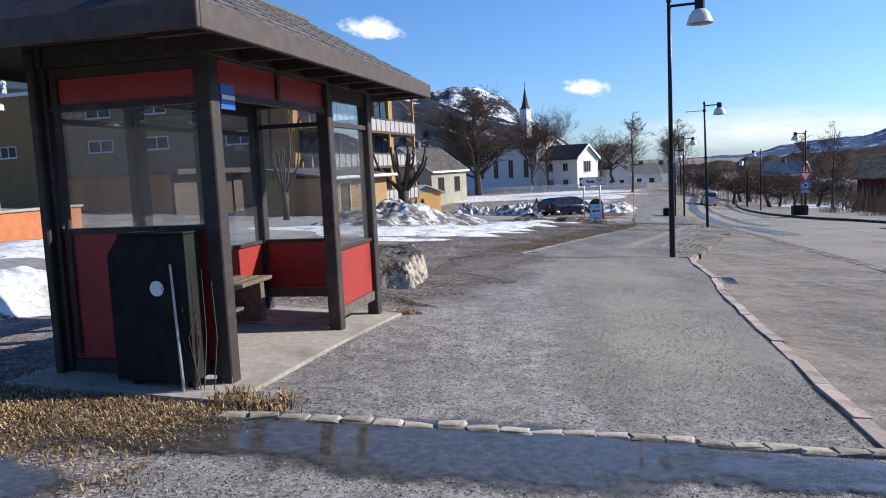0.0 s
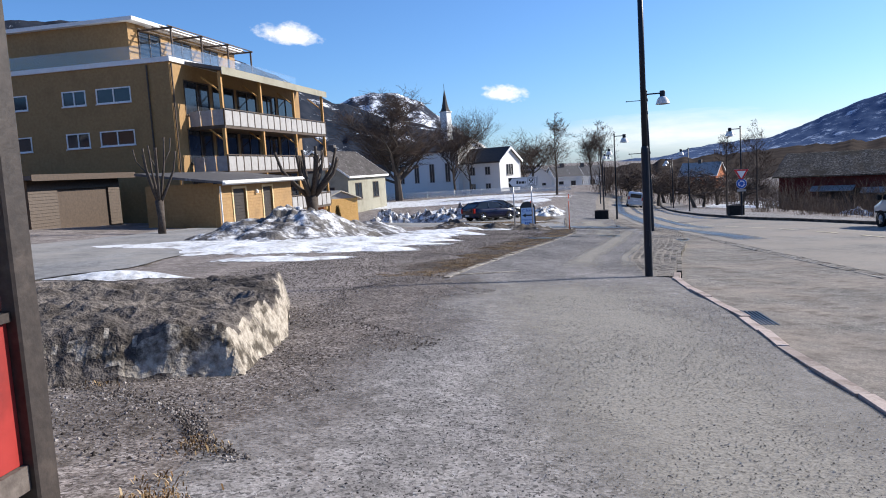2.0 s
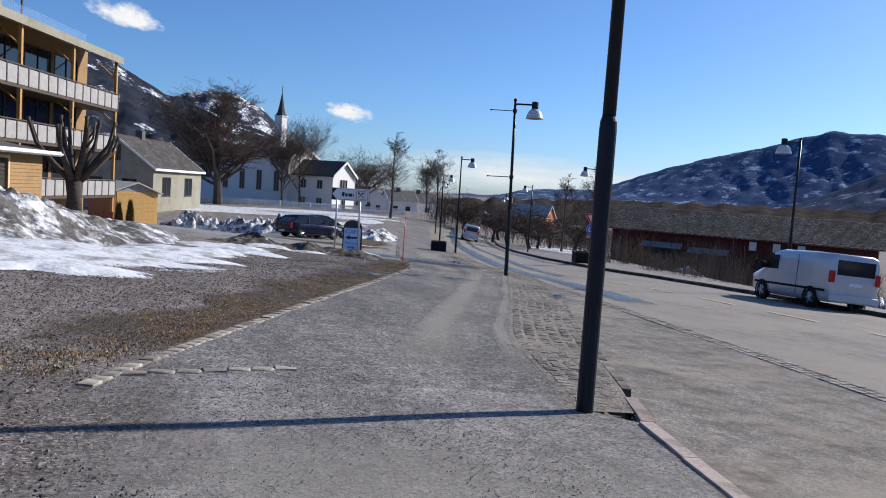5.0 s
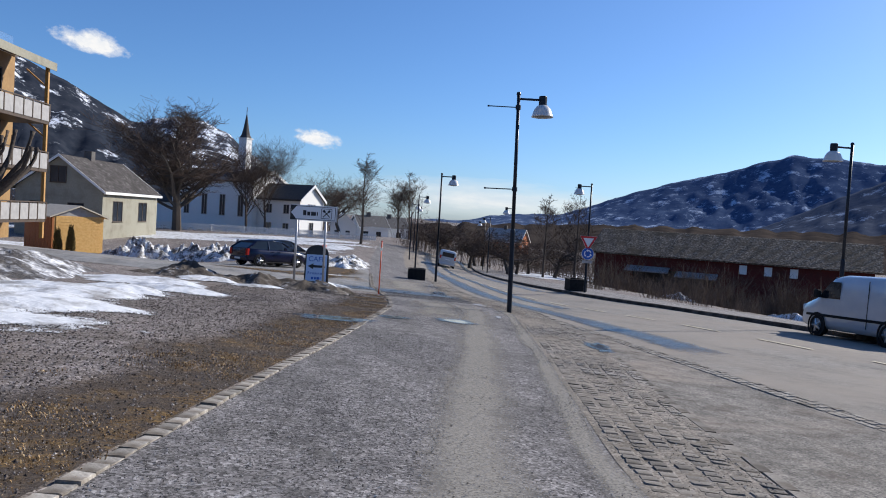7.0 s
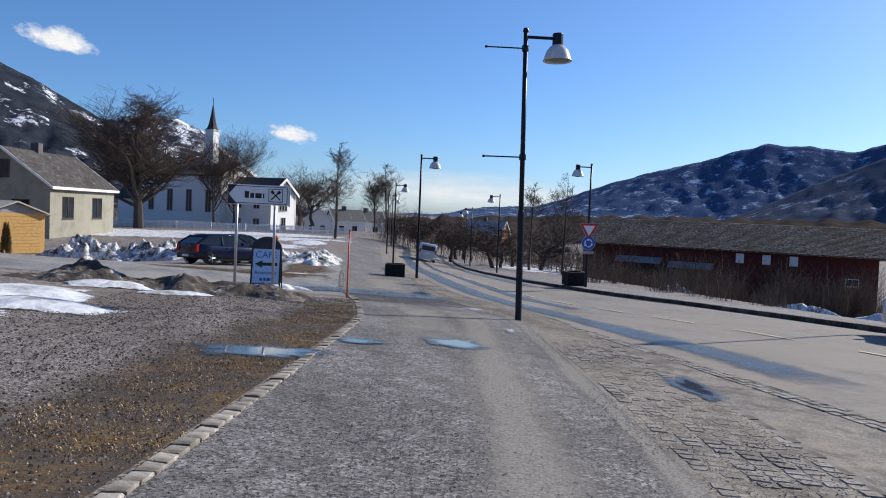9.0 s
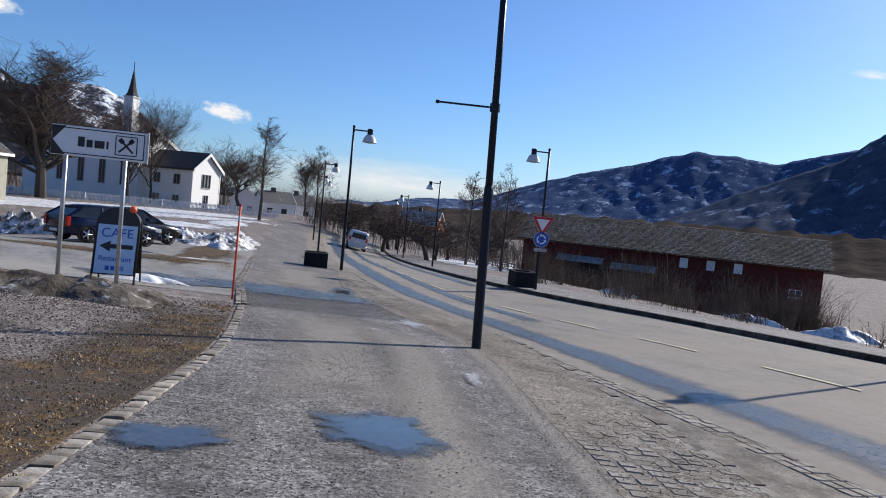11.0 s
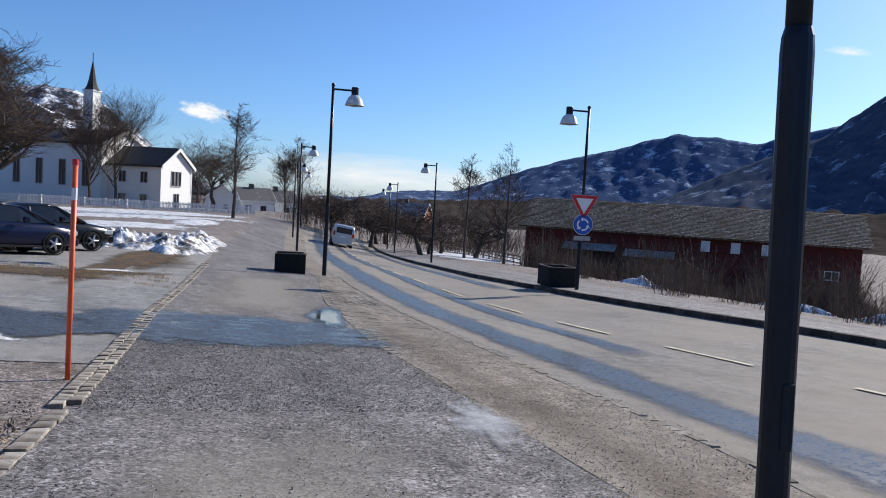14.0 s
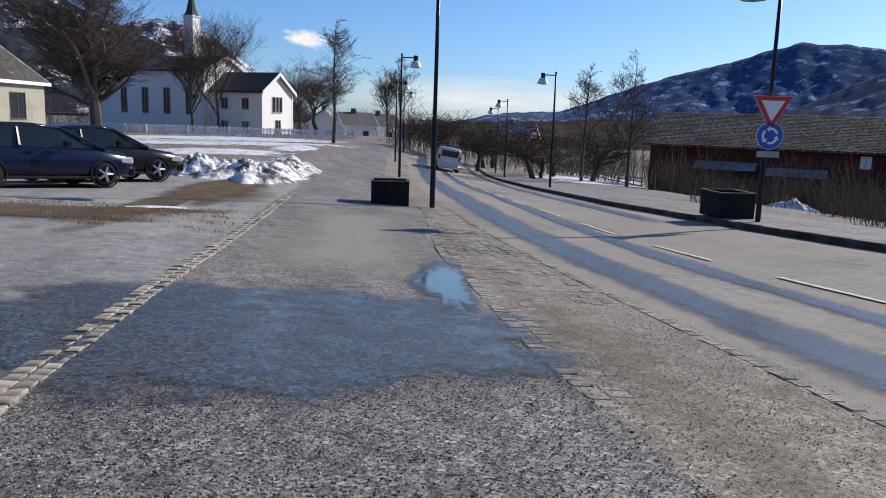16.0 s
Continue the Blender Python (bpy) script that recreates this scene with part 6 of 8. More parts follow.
def wheel(parent, x, y, r, width):
    w = new("wheel")
    w.parent = parent
    w.location = (x, y, r)
    s = 1 if y > 0 else -1
    bm = lathe(bmesh.new(), [(r * 0.66, -width / 2), (r * 0.94, -width / 2), (r, -width * 0.3), (r, width * 0.3), (r * 0.94, width / 2), (r * 0.66, width / 2)], 24)
    bmesh.ops.rotate(bm, matrix=Matrix.Rotation(math.pi / 2, 3, "X"), verts=bm.verts)
    part("tyre", bm, M_TYRE, w, smooth=True)
    bm = lathe(bmesh.new(), [(r * 0.66, -0.08), (r * 0.62, 0.03), (r * 0.6, 0.05)], 24)
    for k in range(5):
        a = 2 * math.pi * k / 5
        c, q = math.cos(a), math.sin(a)
        tube(bm, [(0, 0, 0.055), (c * r * 0.62, q * r * 0.62, 0.045)], [r * 0.13, r * 0.1], 5)
    lathe(bm, [(0.0, 0.07), (r * 0.16, 0.065), (r * 0.18, 0.03)], 12)
    bmesh.ops.rotate(bm, matrix=Matrix.Rotation(-s * math.pi / 2, 3, "X"), verts=bm.verts)
    bmesh.ops.translate(bm, vec=(0, s * (width / 2 - 0.06), 0), verts=bm.verts)
    part("rim", bm, M_RIM, w, "five-spoke alloy rim")
    # Black disc put in as the shade behind the spokes.
    bm = lathe(bmesh.new(), [(0.0, 0.0), (r * 0.64, 0.0)], 20)
    bmesh.ops.rotate(bm, matrix=Matrix.Rotation(-s * math.pi / 2, 3, "X"), verts=bm.verts)
    bmesh.ops.translate(bm, vec=(0, s * (width / 2 - 0.12), 0), verts=bm.verts)
    part("hub_shadow", bm, M_TYRE, w)


def vehicle(name, m, label, paint, shell, cabin, roof, wheels, r, half, category, van=False):
    """shell: (x, half width, bottom, top) stations; cabin: (x, base z, top z) stations, the glass house; front towards +x."""
    t = thing(name, m, label, category)
    part("body", loft(bmesh.new(), [body_ring(*s) for s in shell]), paint, t, smooth=True)
    part("glass", loft(bmesh.new(), [cabin_ring(x, half * 0.9, half * 0.74, a, b) for x, a, b in cabin]), M_CARGLASS if not van else paint, t, "" if van else "tinted windows")
    bm = loft(bmesh.new(), [[(x, -half * 0.76, z - 0.03), (x, -half * 0.66, z + 0.035), (x, 0, z + 0.055), (x, half * 0.66, z + 0.035), (x, half * 0.76, z - 0.03)] for x, z in roof])
    part("roof", bm, paint, t, smooth=True)
    for x, y in wheels:
        wheel(t, x, y, r, 0.22)
        bm = lathe(bmesh.new(), [(r * 1.02, -0.012), (r * 1.14, -0.012), (r * 1.14, 0.012), (r * 1.02, 0.012)], 24)
        bmesh.ops.rotate(bm, matrix=Matrix.Rotation(math.pi / 2, 3, "X"), verts=bm.verts)
        bmesh.ops.translate(bm, vec=(x, math.copysign(half + 0.004, y), r * 1.02), verts=bm.verts)
        part("wheel_arch", bm, M_TYRE, t)
    x1, x0 = shell[-1][0], shell[0][0]
    for s in (-1, 1):
        part("headlight", boxed(x1 - 0.42, x1 - 0.06, s * half * 0.8 - 0.14, s * half * 0.8 + 0.14, shell[-2][3] - 0.28, shell[-2][3] - 0.1, bevel=0.04), M_HEADLAMP, t, "clear headlamp")
        zt = shell[1][3]
        part("tail_light", boxed(x0 - 0.02, x0 + 0.12, s * half * 0.86 - 0.09, s * half * 0.86 + 0.09, zt - 0.42, zt - 0.05, bevel=0.02), M_REDLENS, t, "red tail lamp")
        xm = cabin[-2][0] + 0.05
        part("mirror", boxed(xm - 0.1, xm + 0.06, s * (half + 0.13) - 0.09, s * (half + 0.13) + 0.07, cabin[-1][1] + 0.02, cabin[-1][1] + 0.18, bevel=0.03), paint, t)
        for zz in (0.16,):
            part("sill", boxed(shell[0][0] + 0.9, shell[-1][0] - 0.9, s * half * 0.97 - 0.03, s * half * 0.97 + 0.03, r * 0.62, r * 0.85, bevel=0.01), M_TYRE, t)
        for xd in (cabin[1][0] + (cabin[-2][0] - cabin[1][0]) * 0.45,):
            part("pillar", tube(bmesh.new(), [(xd, s * half * 0.915, cabin[0][1]), (xd, s * half * 0.76, cabin[1][2])], [0.045, 0.04], 4), paint, t)
            part("door_handle", boxed(xd + 0.12, xd + 0.3, s * (half + 0.012) - 0.012, s * (half + 0.012) + 0.012, cabin[0][1] - 0.16, cabin[0][1] - 0.12, bevel=0.005), paint, t)
        a, b = cabin[-1], cabin[-2]
        part("front_pillar", tube(bmesh.new(), [(a[0], s * half * 0.9, a[1]), (b[0], s * half * 0.75, b[2])], [0.04, 0.035], 4), paint, t)
        a, b = cabin[0], cabin[1]
        part("rear_pillar", tube(bmesh.new(), [(a[0], s * half * 0.9, a[1]), (b[0], s * half * 0.75, b[2])], [0.06, 0.05], 4), paint, t)
    part("front_bumper", boxed(x1 - 0.12, x1 + 0.05, -half * 0.85, half * 0.85, 0.25, 0.5, bevel=0.05), paint, t)
    part("grille", boxed(x1 - 0.04, x1 + 0.03, -half * 0.5, half * 0.5, 0.52, 0.66, bevel=0.02), M_TYRE, t)
    part("rear_bumper", boxed(x0 - 0.06, x0 + 0.12, -half * 0.88, half * 0.88, 0.28, 0.52, bevel=0.05), paint, t)
    part("number_plate", boxed(x1 + 0.051, x1 + 0.06, -0.26, 0.26, 0.33, 0.44), M_SIGNWHITE, t)
    part("number_plate", boxed(x0 - 0.07, x0 - 0.061, -0.26, 0.26, 0.36, 0.47), M_SIGNWHITE, t)
    return t


def parked(x, y, deg, lift=0.02):
    """Stands on the sloping ground."""
    d = Vector((math.cos(radians(deg)), math.sin(radians(deg)), 0))
    q = Vector((-d.y, d.x, 0))
    c = Vector((x, y, 0))
    h = lambda p: on(p.x, p.y)
    u = Vector((d.x, d.y, (h(c + d) - h(c - d)) / 2)).normalized()
    v = Vector((q.x, q.y, (h(c + q) - h(c - q)) / 2)).normalized()
    n = u.cross(v).normalized()
    v = n.cross(u)
    m = Matrix((u, v, n)).transposed().to_4x4()
    return Matrix.Translation((x, y, on(x, y) + lift)) @ m


MPV = dict(shell=[(-2.1, 0.7, 0.42, 0.95), (-2.02, 0.84, 0.3, 1.02), (-1.3, 0.88, 0.22, 1.0), (0.4, 0.88, 0.22, 0.98), (1.2, 0.87, 0.24, 0.97), (1.85, 0.84, 0.28, 0.86), (2.12, 0.7, 0.34, 0.7)],
           cabin=[(-2.06, 0.98, 1.0), (-1.45, 0.96, 1.4), (-0.4, 0.95, 1.49), (0.3, 0.95, 1.42), (1.35, 0.94, 0.97)],
           roof=[(-1.55, 1.37), (-1.0, 1.45), (-0.3, 1.48), (0.36, 1.42)],
           wheels=[(-1.3, 0.77), (-1.3, -0.77), (1.3, 0.77), (1.3, -0.77)], r=0.32, half=0.88, category="car")
SEDAN = dict(shell=[(-2.2, 0.7, 0.42, 0.85), (-2.1, 0.84, 0.3, 0.95), (-1.3, 0.88, 0.22, 0.96), (0.4, 0.88, 0.22, 0.94), (1.2, 0.87, 0.24, 0.92), (1.9, 0.84, 0.28, 0.8), (2.2, 0.7, 0.34, 0.66)],
             cabin=[(-2.0, 0.93, 0.97), (-1.35, 0.93, 1.36), (-0.4, 0.92, 1.45), (0.2, 0.92, 1.4), (1.15, 0.91, 0.94)],
             roof=[(-1.4, 1.34), (-0.7, 1.43), (-0.1, 1.45), (0.26, 1.4)],
             wheels=[(-1.33, 0.77), (-1.33, -0.77), (1.38, 0.77), (1.38, -0.77)], r=0.32, half=0.88, category="car")
vehicle("parked_car", parked(6.2, 61.6, 33) @ Matrix.Diagonal((0.97, 0.97, 0.95, 1)), "dark blue compact people carrier parked in the car park", M_NAVY, **MPV)
vehicle("parked_car", parked(7.1, 64.6, 31), "black estate car parked beside the blue car", M_BLACKCAR, **SEDAN)


def van(m, label):
    t = thing("van", m, label, "van")
    half = 0.95
    shell = [(-2.4, 0.86, 0.42, 1.86), (-2.34, 0.93, 0.3, 1.93), (-1.2, half, 0.24, 1.96), (0.6, half, 0.24, 1.96), (0.95, half, 0.24, 1.9), (1.72, 0.93, 0.26, 1.22), (2.25, 0.88, 0.3, 1.02), (2.45, 0.76, 0.36, 0.84)]
    part("body", loft(bmesh.new(), [body_ring(*s) for s in shell]), M_SILVER, t, smooth=True)
    for s in (-1, 1):
        part("side_window", prism(bmesh.new(), [(0.55, 1.2), (1.5, 1.2), (0.98, 1.72), (0.55, 1.72)], "y", s * (half + 0.004) - 0.006, s * (half + 0.004) + 0.006), M_CARGLASS, t, "dark cab window")
        part("side_moulding", boxed(-2.2, 2.0, s * (half + 0.006) - 0.012, s * (half + 0.006) + 0.012, 0.62, 0.7), M_TYRE, t)
        part("tail_light", boxed(-2.43, -2.3, s * 0.84 - 0.08, s * 0.84 + 0.1, 0.95, 1.35, bevel=0.02), M_REDLENS, t, "red tail lamp")
        part("headlight", boxed(2.1, 2.42, s * 0.7 - 0.12, s * 0.7 + 0.12, 0.74, 0.96, bevel=0.04), M_HEADLAMP, t)
        part("mirror", boxed(1.3, 1.48, s * 1.1 - 0.1, s * 1.1 + 0.08, 1.2, 1.45, bevel=0.03), M_TYRE, t)
        part("door_seam", boxed(-0.62, -0.6, s * (half + 0.002) - 0.006, s * (half + 0.002) + 0.006, 0.4, 1.8), M_TYRE, t)
    part("rear_window", boxed(-2.425, -2.385, -0.7, 0.7, 1.22, 1.72, bevel=0.01), M_CARGLASS, t, "dark rear window")
    part("windscreen", prism(bmesh.new(), [(1.02, 1.86), (1.7, 1.25), (1.73, 1.27), (1.05, 1.88)], "y", -0.76, 0.76), M_CARGLASS, t)
    part("rear_bumper", boxed(-2.5, -2.34, -0.9, 0.9, 0.3, 0.56, bevel=0.04), M_SILVER, t)
    part("number_plate", boxed(-2.44, -2.405, -0.26, 0.26, 0.86, 0.98), M_SIGNWHITE, t)
    for x in (-1.45, 1.5):
        for y in (-0.84, 0.84):
            wheel(t, x, y, 0.33, 0.22)
            bm = lathe(bmesh.new(), [(0.34, -0.012), (0.39, -0.012), (0.39, 0.012), (0.34, 0.012)], 24)
            bmesh.ops.rotate(bm, matrix=Matrix.Rotation(math.pi / 2, 3, "X"), verts=bm.verts)
            bmesh.ops.translate(bm, vec=(x, math.copysign(half + 0.004, y), 0.35), verts=bm.verts)
            part("wheel_arch", bm, M_TYRE, t)
    return t


van(parked(22.35, 36.3, 84, -0.085), "silver-white delivery van on the road")
van(parked(29.2, 103.5, 76, -0.085), "grey van far along the road")


# ---------------------------------------------------------------- signs, planters, marker pole
def letters(text, size, mat, parent, m, name="lettering"):
    cu = bpy.data.curves.new(name, "FONT")
    cu.body, cu.size, cu.extrude, cu.align_x, cu.align_y = text, size, 0.002, "CENTER", "CENTER"
    tmp = bpy.data.objects.new(name, cu)
    scene.collection.objects.link(tmp)
    me = bpy.data.meshes.new_from_object(tmp.evaluated_get(bpy.context.evaluated_depsgraph_get()))
    bpy.data.objects.remove(tmp)
    me.materials.clear()
    me.materials.append(mat)
    ob = new(name, me)
    ob.parent, ob.matrix_local = parent, m
    return ob


def direction_sign():
    x, y = 5.6, 42.65
    t = thing("direction_sign", pose(x, y, on(x, y) - 0.05, 0, 0, -10), "white direction sign with black arrow and cutlery symbol", "road sign")
    for px in (0.12, 1.02):
        part("post", rod((px, 0.05, 0), (px, 0.05, 2.6), 0.035, None, 12), M_GALV, t, smooth=True)
    part("board", boxed(-0.1, 1.34, -0.02, 0.02, 2.12, 2.6, bevel=0.006), M_SIGNWHITE, t)
    part("frame_edge", boxed(1.342, 1.372, -0.03, 0.03, 2.1, 2.62), M_GALV, t)
    for a in ((-0.07, 1.31, 2.15, 2.165), (-0.07, 1.31, 2.555, 2.57), (1.295, 1.31, 2.168, 2.552)):
        part("border", boxed(a[0], a[1], -0.026, -0.0225, a[2], a[3]), M_SIGNBLACK, t)
    for tri in ([(-0.095, 2.13), (0.12, 2.13), (-0.07, 2.355)], [(-0.095, 2.59), (0.12, 2.59), (-0.07, 2.365)], [(-0.095, 2.14), (-0.072, 2.355), (-0.095, 2.58)]):
        part("arrow_field", prism(bmesh.new(), tri, "y", -0.026, -0.0225), M_SIGNBLACK, t)
    for k, (a, b) in enumerate(((0.3, 0.4), (0.43, 0.52), (0.55, 0.7), (0.73, 0.76))):
        part("name_bar", boxed(a, b, -0.026, -0.0225, 2.28, 2.44 if k == 0 else 2.4), M_SIGNBLACK, t)
    for a in ((0.86, 1.2, 2.2, 2.215), (0.86, 1.2, 2.505, 2.52), (0.86, 0.875, 2.218, 2.502), (1.185, 1.2, 2.218, 2.502)):
        part("symbol_border", boxed(a[0], a[1], -0.026, -0.0225, a[2], a[3]), M_SIGNBLACK, t)
    for s in (-1, 1):
        bm = boxed(-0.015, 0.015, -0.002, 0.002, -0.15, 0.15)
        box(bm, -0.035, 0.035, -0.002, 0.002, 0.07, 0.15)
        c = part("cutlery", bm, M_SIGNBLACK, t)
        c.matrix_local = pose(1.03, -0.0255 - 0.004 * (s > 0), 2.36, 0, s * 45, 0)
    return t


direction_sign()


def cafe_board():
    x, y = 6.55, 43.85
    t = thing("pavement_board", pose(x, y, on(x, y) - 0.01, 0, 0, -12), "folding pavement board with a pale blue cafe poster and an orange ball", "A-board")
    for s, rx in ((-1, -12), (1, 12)):
        leaf = new("leaf")
        leaf.parent = t
        leaf.matrix_local = pose(0, s * 0.3 + 0.3, 0, rx, 0, 0)
        f = -0.02
        arch = [(-0.37, 0.0), (-0.37, 1.1)] + [(0.37 * math.cos(a), 1.1 + 0.3 * math.sin(a)) for a in np.linspace(math.pi, 0, 13)[1:-1]] + [(0.37, 1.1), (0.37, 0.0)]
        part("frame", tube(bmesh.new(), [(u, 0, v) for u, v in arch], [0.018] * len(arch), 7), M_SIGNBLACK, leaf, smooth=True)
        part("backing", prism(bmesh.new(), [(-0.35, 0.16)] + arch[1:-1] + [(0.35, 0.16)], "y", -0.008, 0.008), M_SIGNBLACK, leaf)
        poster = part("poster", boxed(-0.34, 0.34, -0.018, -0.0115, 0.18, 1.08) if s < 0 else boxed(-0.34, 0.34, 0.0115, 0.018, 0.18, 1.08), M_CAFEBLUE, leaf, "pale blue poster")
        if s < 0:
            letters("CAFE", 0.24, M_SIGNBLUE, poster, pose(0, -0.0225, 0.92, 90))
            part("arrow", prism(bmesh.new(), [(-0.29, 0.68), (-0.1, 0.78), (-0.1, 0.72), (0.29, 0.72), (0.29, 0.64), (-0.1, 0.64), (-0.1, 0.58)], "y", -0.024, -0.0195), M_SIGNBLACK, poster)
            letters("Restaurant", 0.13, M_SIGNBLUE, poster, pose(0, -0.0225, 0.45, 90))
            for a, b in ((-0.15, -0.08), (-0.05, 0.01), (0.03, 0.12), (0.14, 0.16)):
                part("name_bar", boxed(a, b, -0.024, -0.0195, 0.24, 0.32), M_SIGNBLUE, poster)
    bm = bmesh.new()
    bmesh.ops.create_uvsphere(bm, u_segments=16, v_segments=10, radius=0.07, matrix=pose(0.22, 0.28, 1.36))
    part("ball", bm, M_ORANGEPOLE, t, "orange plastic ball", True)
    return t


cafe_board()
t = thing("snow_marker_pole", pose(8.63, 43.4, on(8.63, 43.4) - 0.05), "slim orange plastic snow marker pole", "marker pole")
part("pole", rod((0, 0, 0), (0.015, 0, 1.78), 0.021, 0.021, 10), M_ORANGEPOLE, t, smooth=True)
part("reflective_band", rod((0.0125, 0, 1.5), (0.0135, 0, 1.6), 0.0225, None, 10), M_SIGNWHITE, t)
part("cap", rod((0.015, 0, 1.783), (0.015, 0, 1.83), 0.024, None, 10), M_SIGNRED, t)


def road_signs():
    x, y = 24.22, 58.58
    z = on(24.3, 58.8) + 0.06
    t = thing("give_way_sign", pose(x, y, z, 0, 0, -16), "give way triangle and blue roundabout disc on the lamp post", "road sign")

    def plate(name, poly, yy, mat, label=""):
        return part(name, prism(bmesh.new(), poly, "y", yy - 0.004, yy), mat, t, label)
    tri = lambda r: [(r * math.cos(a), 3.05 + r * math.sin(a)) for a in (-math.pi / 2, math.pi / 6, 5 * math.pi / 6)]
    disc = lambda r, c=2.32, n=32: [(r * math.cos(2 * math.pi * k / n), c + r * math.sin(2 * math.pi * k / n)) for k in range(n)]
    plate("triangle_plate", tri(0.6), 0.0, M_SIGNWHITE)
    plate("triangle_border", tri(0.585), -0.006, M_SIGNRED, "red border")
    plate("triangle_field", tri(0.36), -0.012, M_SIGNWHITE, "white field")
    plate("disc_plate", disc(0.36), 0.0, M_SIGNWHITE)
    plate("disc_field", disc(0.345), -0.006, M_SIGNBLUE, "blue disc")
    for k in range(3):
        a0 = k * 2 * math.pi / 3 + 0.3
        arc = [(0.22 * math.cos(a), 2.32 + 0.22 * math.sin(a)) for a in np.linspace(a0, a0 + 1.35, 7)]
        arc += [(0.16 * math.cos(a), 2.32 + 0.16 * math.sin(a)) for a in np.linspace(a0 + 1.35, a0, 7)]
        plate("arrow_shaft", arc, -0.012, M_SIGNWHITE)
        h = a0 + 1.35
        plate("arrow_head", [(0.27 * math.cos(h), 2.32 + 0.27 * math.sin(h)), (0.19 * math.cos(h + 0.5), 2.32 + 0.19 * math.sin(h + 0.5)), (0.11 * math.cos(h), 2.32 + 0.11 * math.sin(h))], -0.017, M_SIGNWHITE)
    plate("sub_plate", [(-0.3, 1.76), (0.3, 1.76), (0.3, 1.92), (-0.3, 1.92)], 0.0, M_GREYPANEL)
    for z in (2.95, 2.32, 1.84):
        part("bracket", boxed(-0.05, 0.12, 0.003, 0.13, z - 0.02, z + 0.02), M_GALV, t)
    return t


road_signs()


def planter(x, y, deg, w, d, h):
    t = thing("planter", pose(x, y, on(x, y) - 0.02 + (0.1 if x > 20 else 0), 0, 0, deg), "black rectangular street planter filled with dark soil", "planter", "street planters")
    for name, a in (("side_panel", (-w / 2, w / 2, -d / 2, -d / 2 + 0.05)), ("side_panel", (-w / 2, w / 2, d / 2 - 0.05, d / 2)),
                    ("end_panel", (-w / 2, -w / 2 + 0.05, -d / 2 + 0.053, d / 2 - 0.053)), ("end_panel", (w / 2 - 0.05, w / 2, -d / 2 + 0.053, d / 2 - 0.053))):
        part(name, boxed(*a, 0, h, bevel=0.008), M_PLANTER, t)
    part("soil", boxed(-w / 2 + 0.053, w / 2 - 0.053, -d / 2 + 0.053, d / 2 - 0.053, h - 0.2, h - 0.06), M_SOIL, t)
    bm = bmesh.new()
    for a in ((-w / 2 - 0.015, w / 2 + 0.015, -d / 2 - 0.015, -d / 2 + 0.06), (-w / 2 - 0.015, w / 2 + 0.015, d / 2 - 0.06, d / 2 + 0.015),
              (-w / 2 - 0.015, -w / 2 + 0.06, -d / 2 + 0.06, d / 2 - 0.06), (w / 2 - 0.06, w / 2 + 0.015, -d / 2 + 0.06, d / 2 - 0.06)):
        box(bm, *a, h + 0.002, h + 0.03)
    part("rim", bm, M_GREYWOOD, t)
    return t


planter(14.75, 61.7, -12, 1.0, 0.9, 0.64)
planter(24.5, 60.4, -12, 1.05, 1.3, 0.72)


# ---------------------------------------------------------------- snow
def snow(name, x, y, rx, ry, h, seed, label, mat=None, turn=0.0, power=2.0, ragged=0.4, lumps=0.3, n=64, rings=16):
    """A heap or sheet of snow with a ragged rim, lying on the ground."""
    bm = bmesh.new()
    lay = bm.verts.layers.float.new("depth")
    c, s = math.cos(radians(turn)), math.sin(radians(turn))
    grid = []
    for i in range(rings + 1):
        f = i / rings
        ring = []
        for k in range(n):
            a = 2 * math.pi * k / n
            rim = 1 + ragged * noise.fractal((math.cos(a) * 1.6 + seed, math.sin(a) * 1.6, seed * 3.1), 1.0, 2.0, 4)
            u, v = rx * f * rim * math.cos(a), ry * f * rim * math.sin(a)
            px, py = x + u * c - v * s, y + u * s + v * c
            lift = h * max(0.0, 1 - (f / (0.72 if mat is M_SNOW_THIN else 1.0)) ** power)
            lift *= 1 + lumps * noise.fractal((px * 0.9, py * 0.9, seed), 0.9, 2.0, 5)
            lift += 0.12 * lumps * min(1, h * 3) * noise.fractal((px * 2.7, py * 2.7, seed + 5), 0.9, 2.0, 4) * (1 - f)
            ring.append((px, py, surface(px, py) + lift + (0.012 if mat is M_SNOW_THIN else 0.05 * (1 - f) - 0.006)))
        grid.append(ring)
    top = bm.verts.new(grid[0][0])
    rows = [[bm.verts.new(p) for p in ring] for ring in grid[1:]]
    top[lay] = 1.0
    for i, row in enumerate(rows):
        for v in row:
            v[lay] = 1.25 * (1 - (i + 1) / rings)
    for k in range(n):
        bm.faces.new((top, rows[0][k], rows[0][(k + 1) % n]))
    for a, b in zip(rows, rows[1:]):
        for k in range(n):
            bm.faces.new((a[k], b[k], b[(k + 1) % n], a[(k + 1) % n]))
    return tagged(link(name, bm, mat or M_SNOW, True), label, "snow")


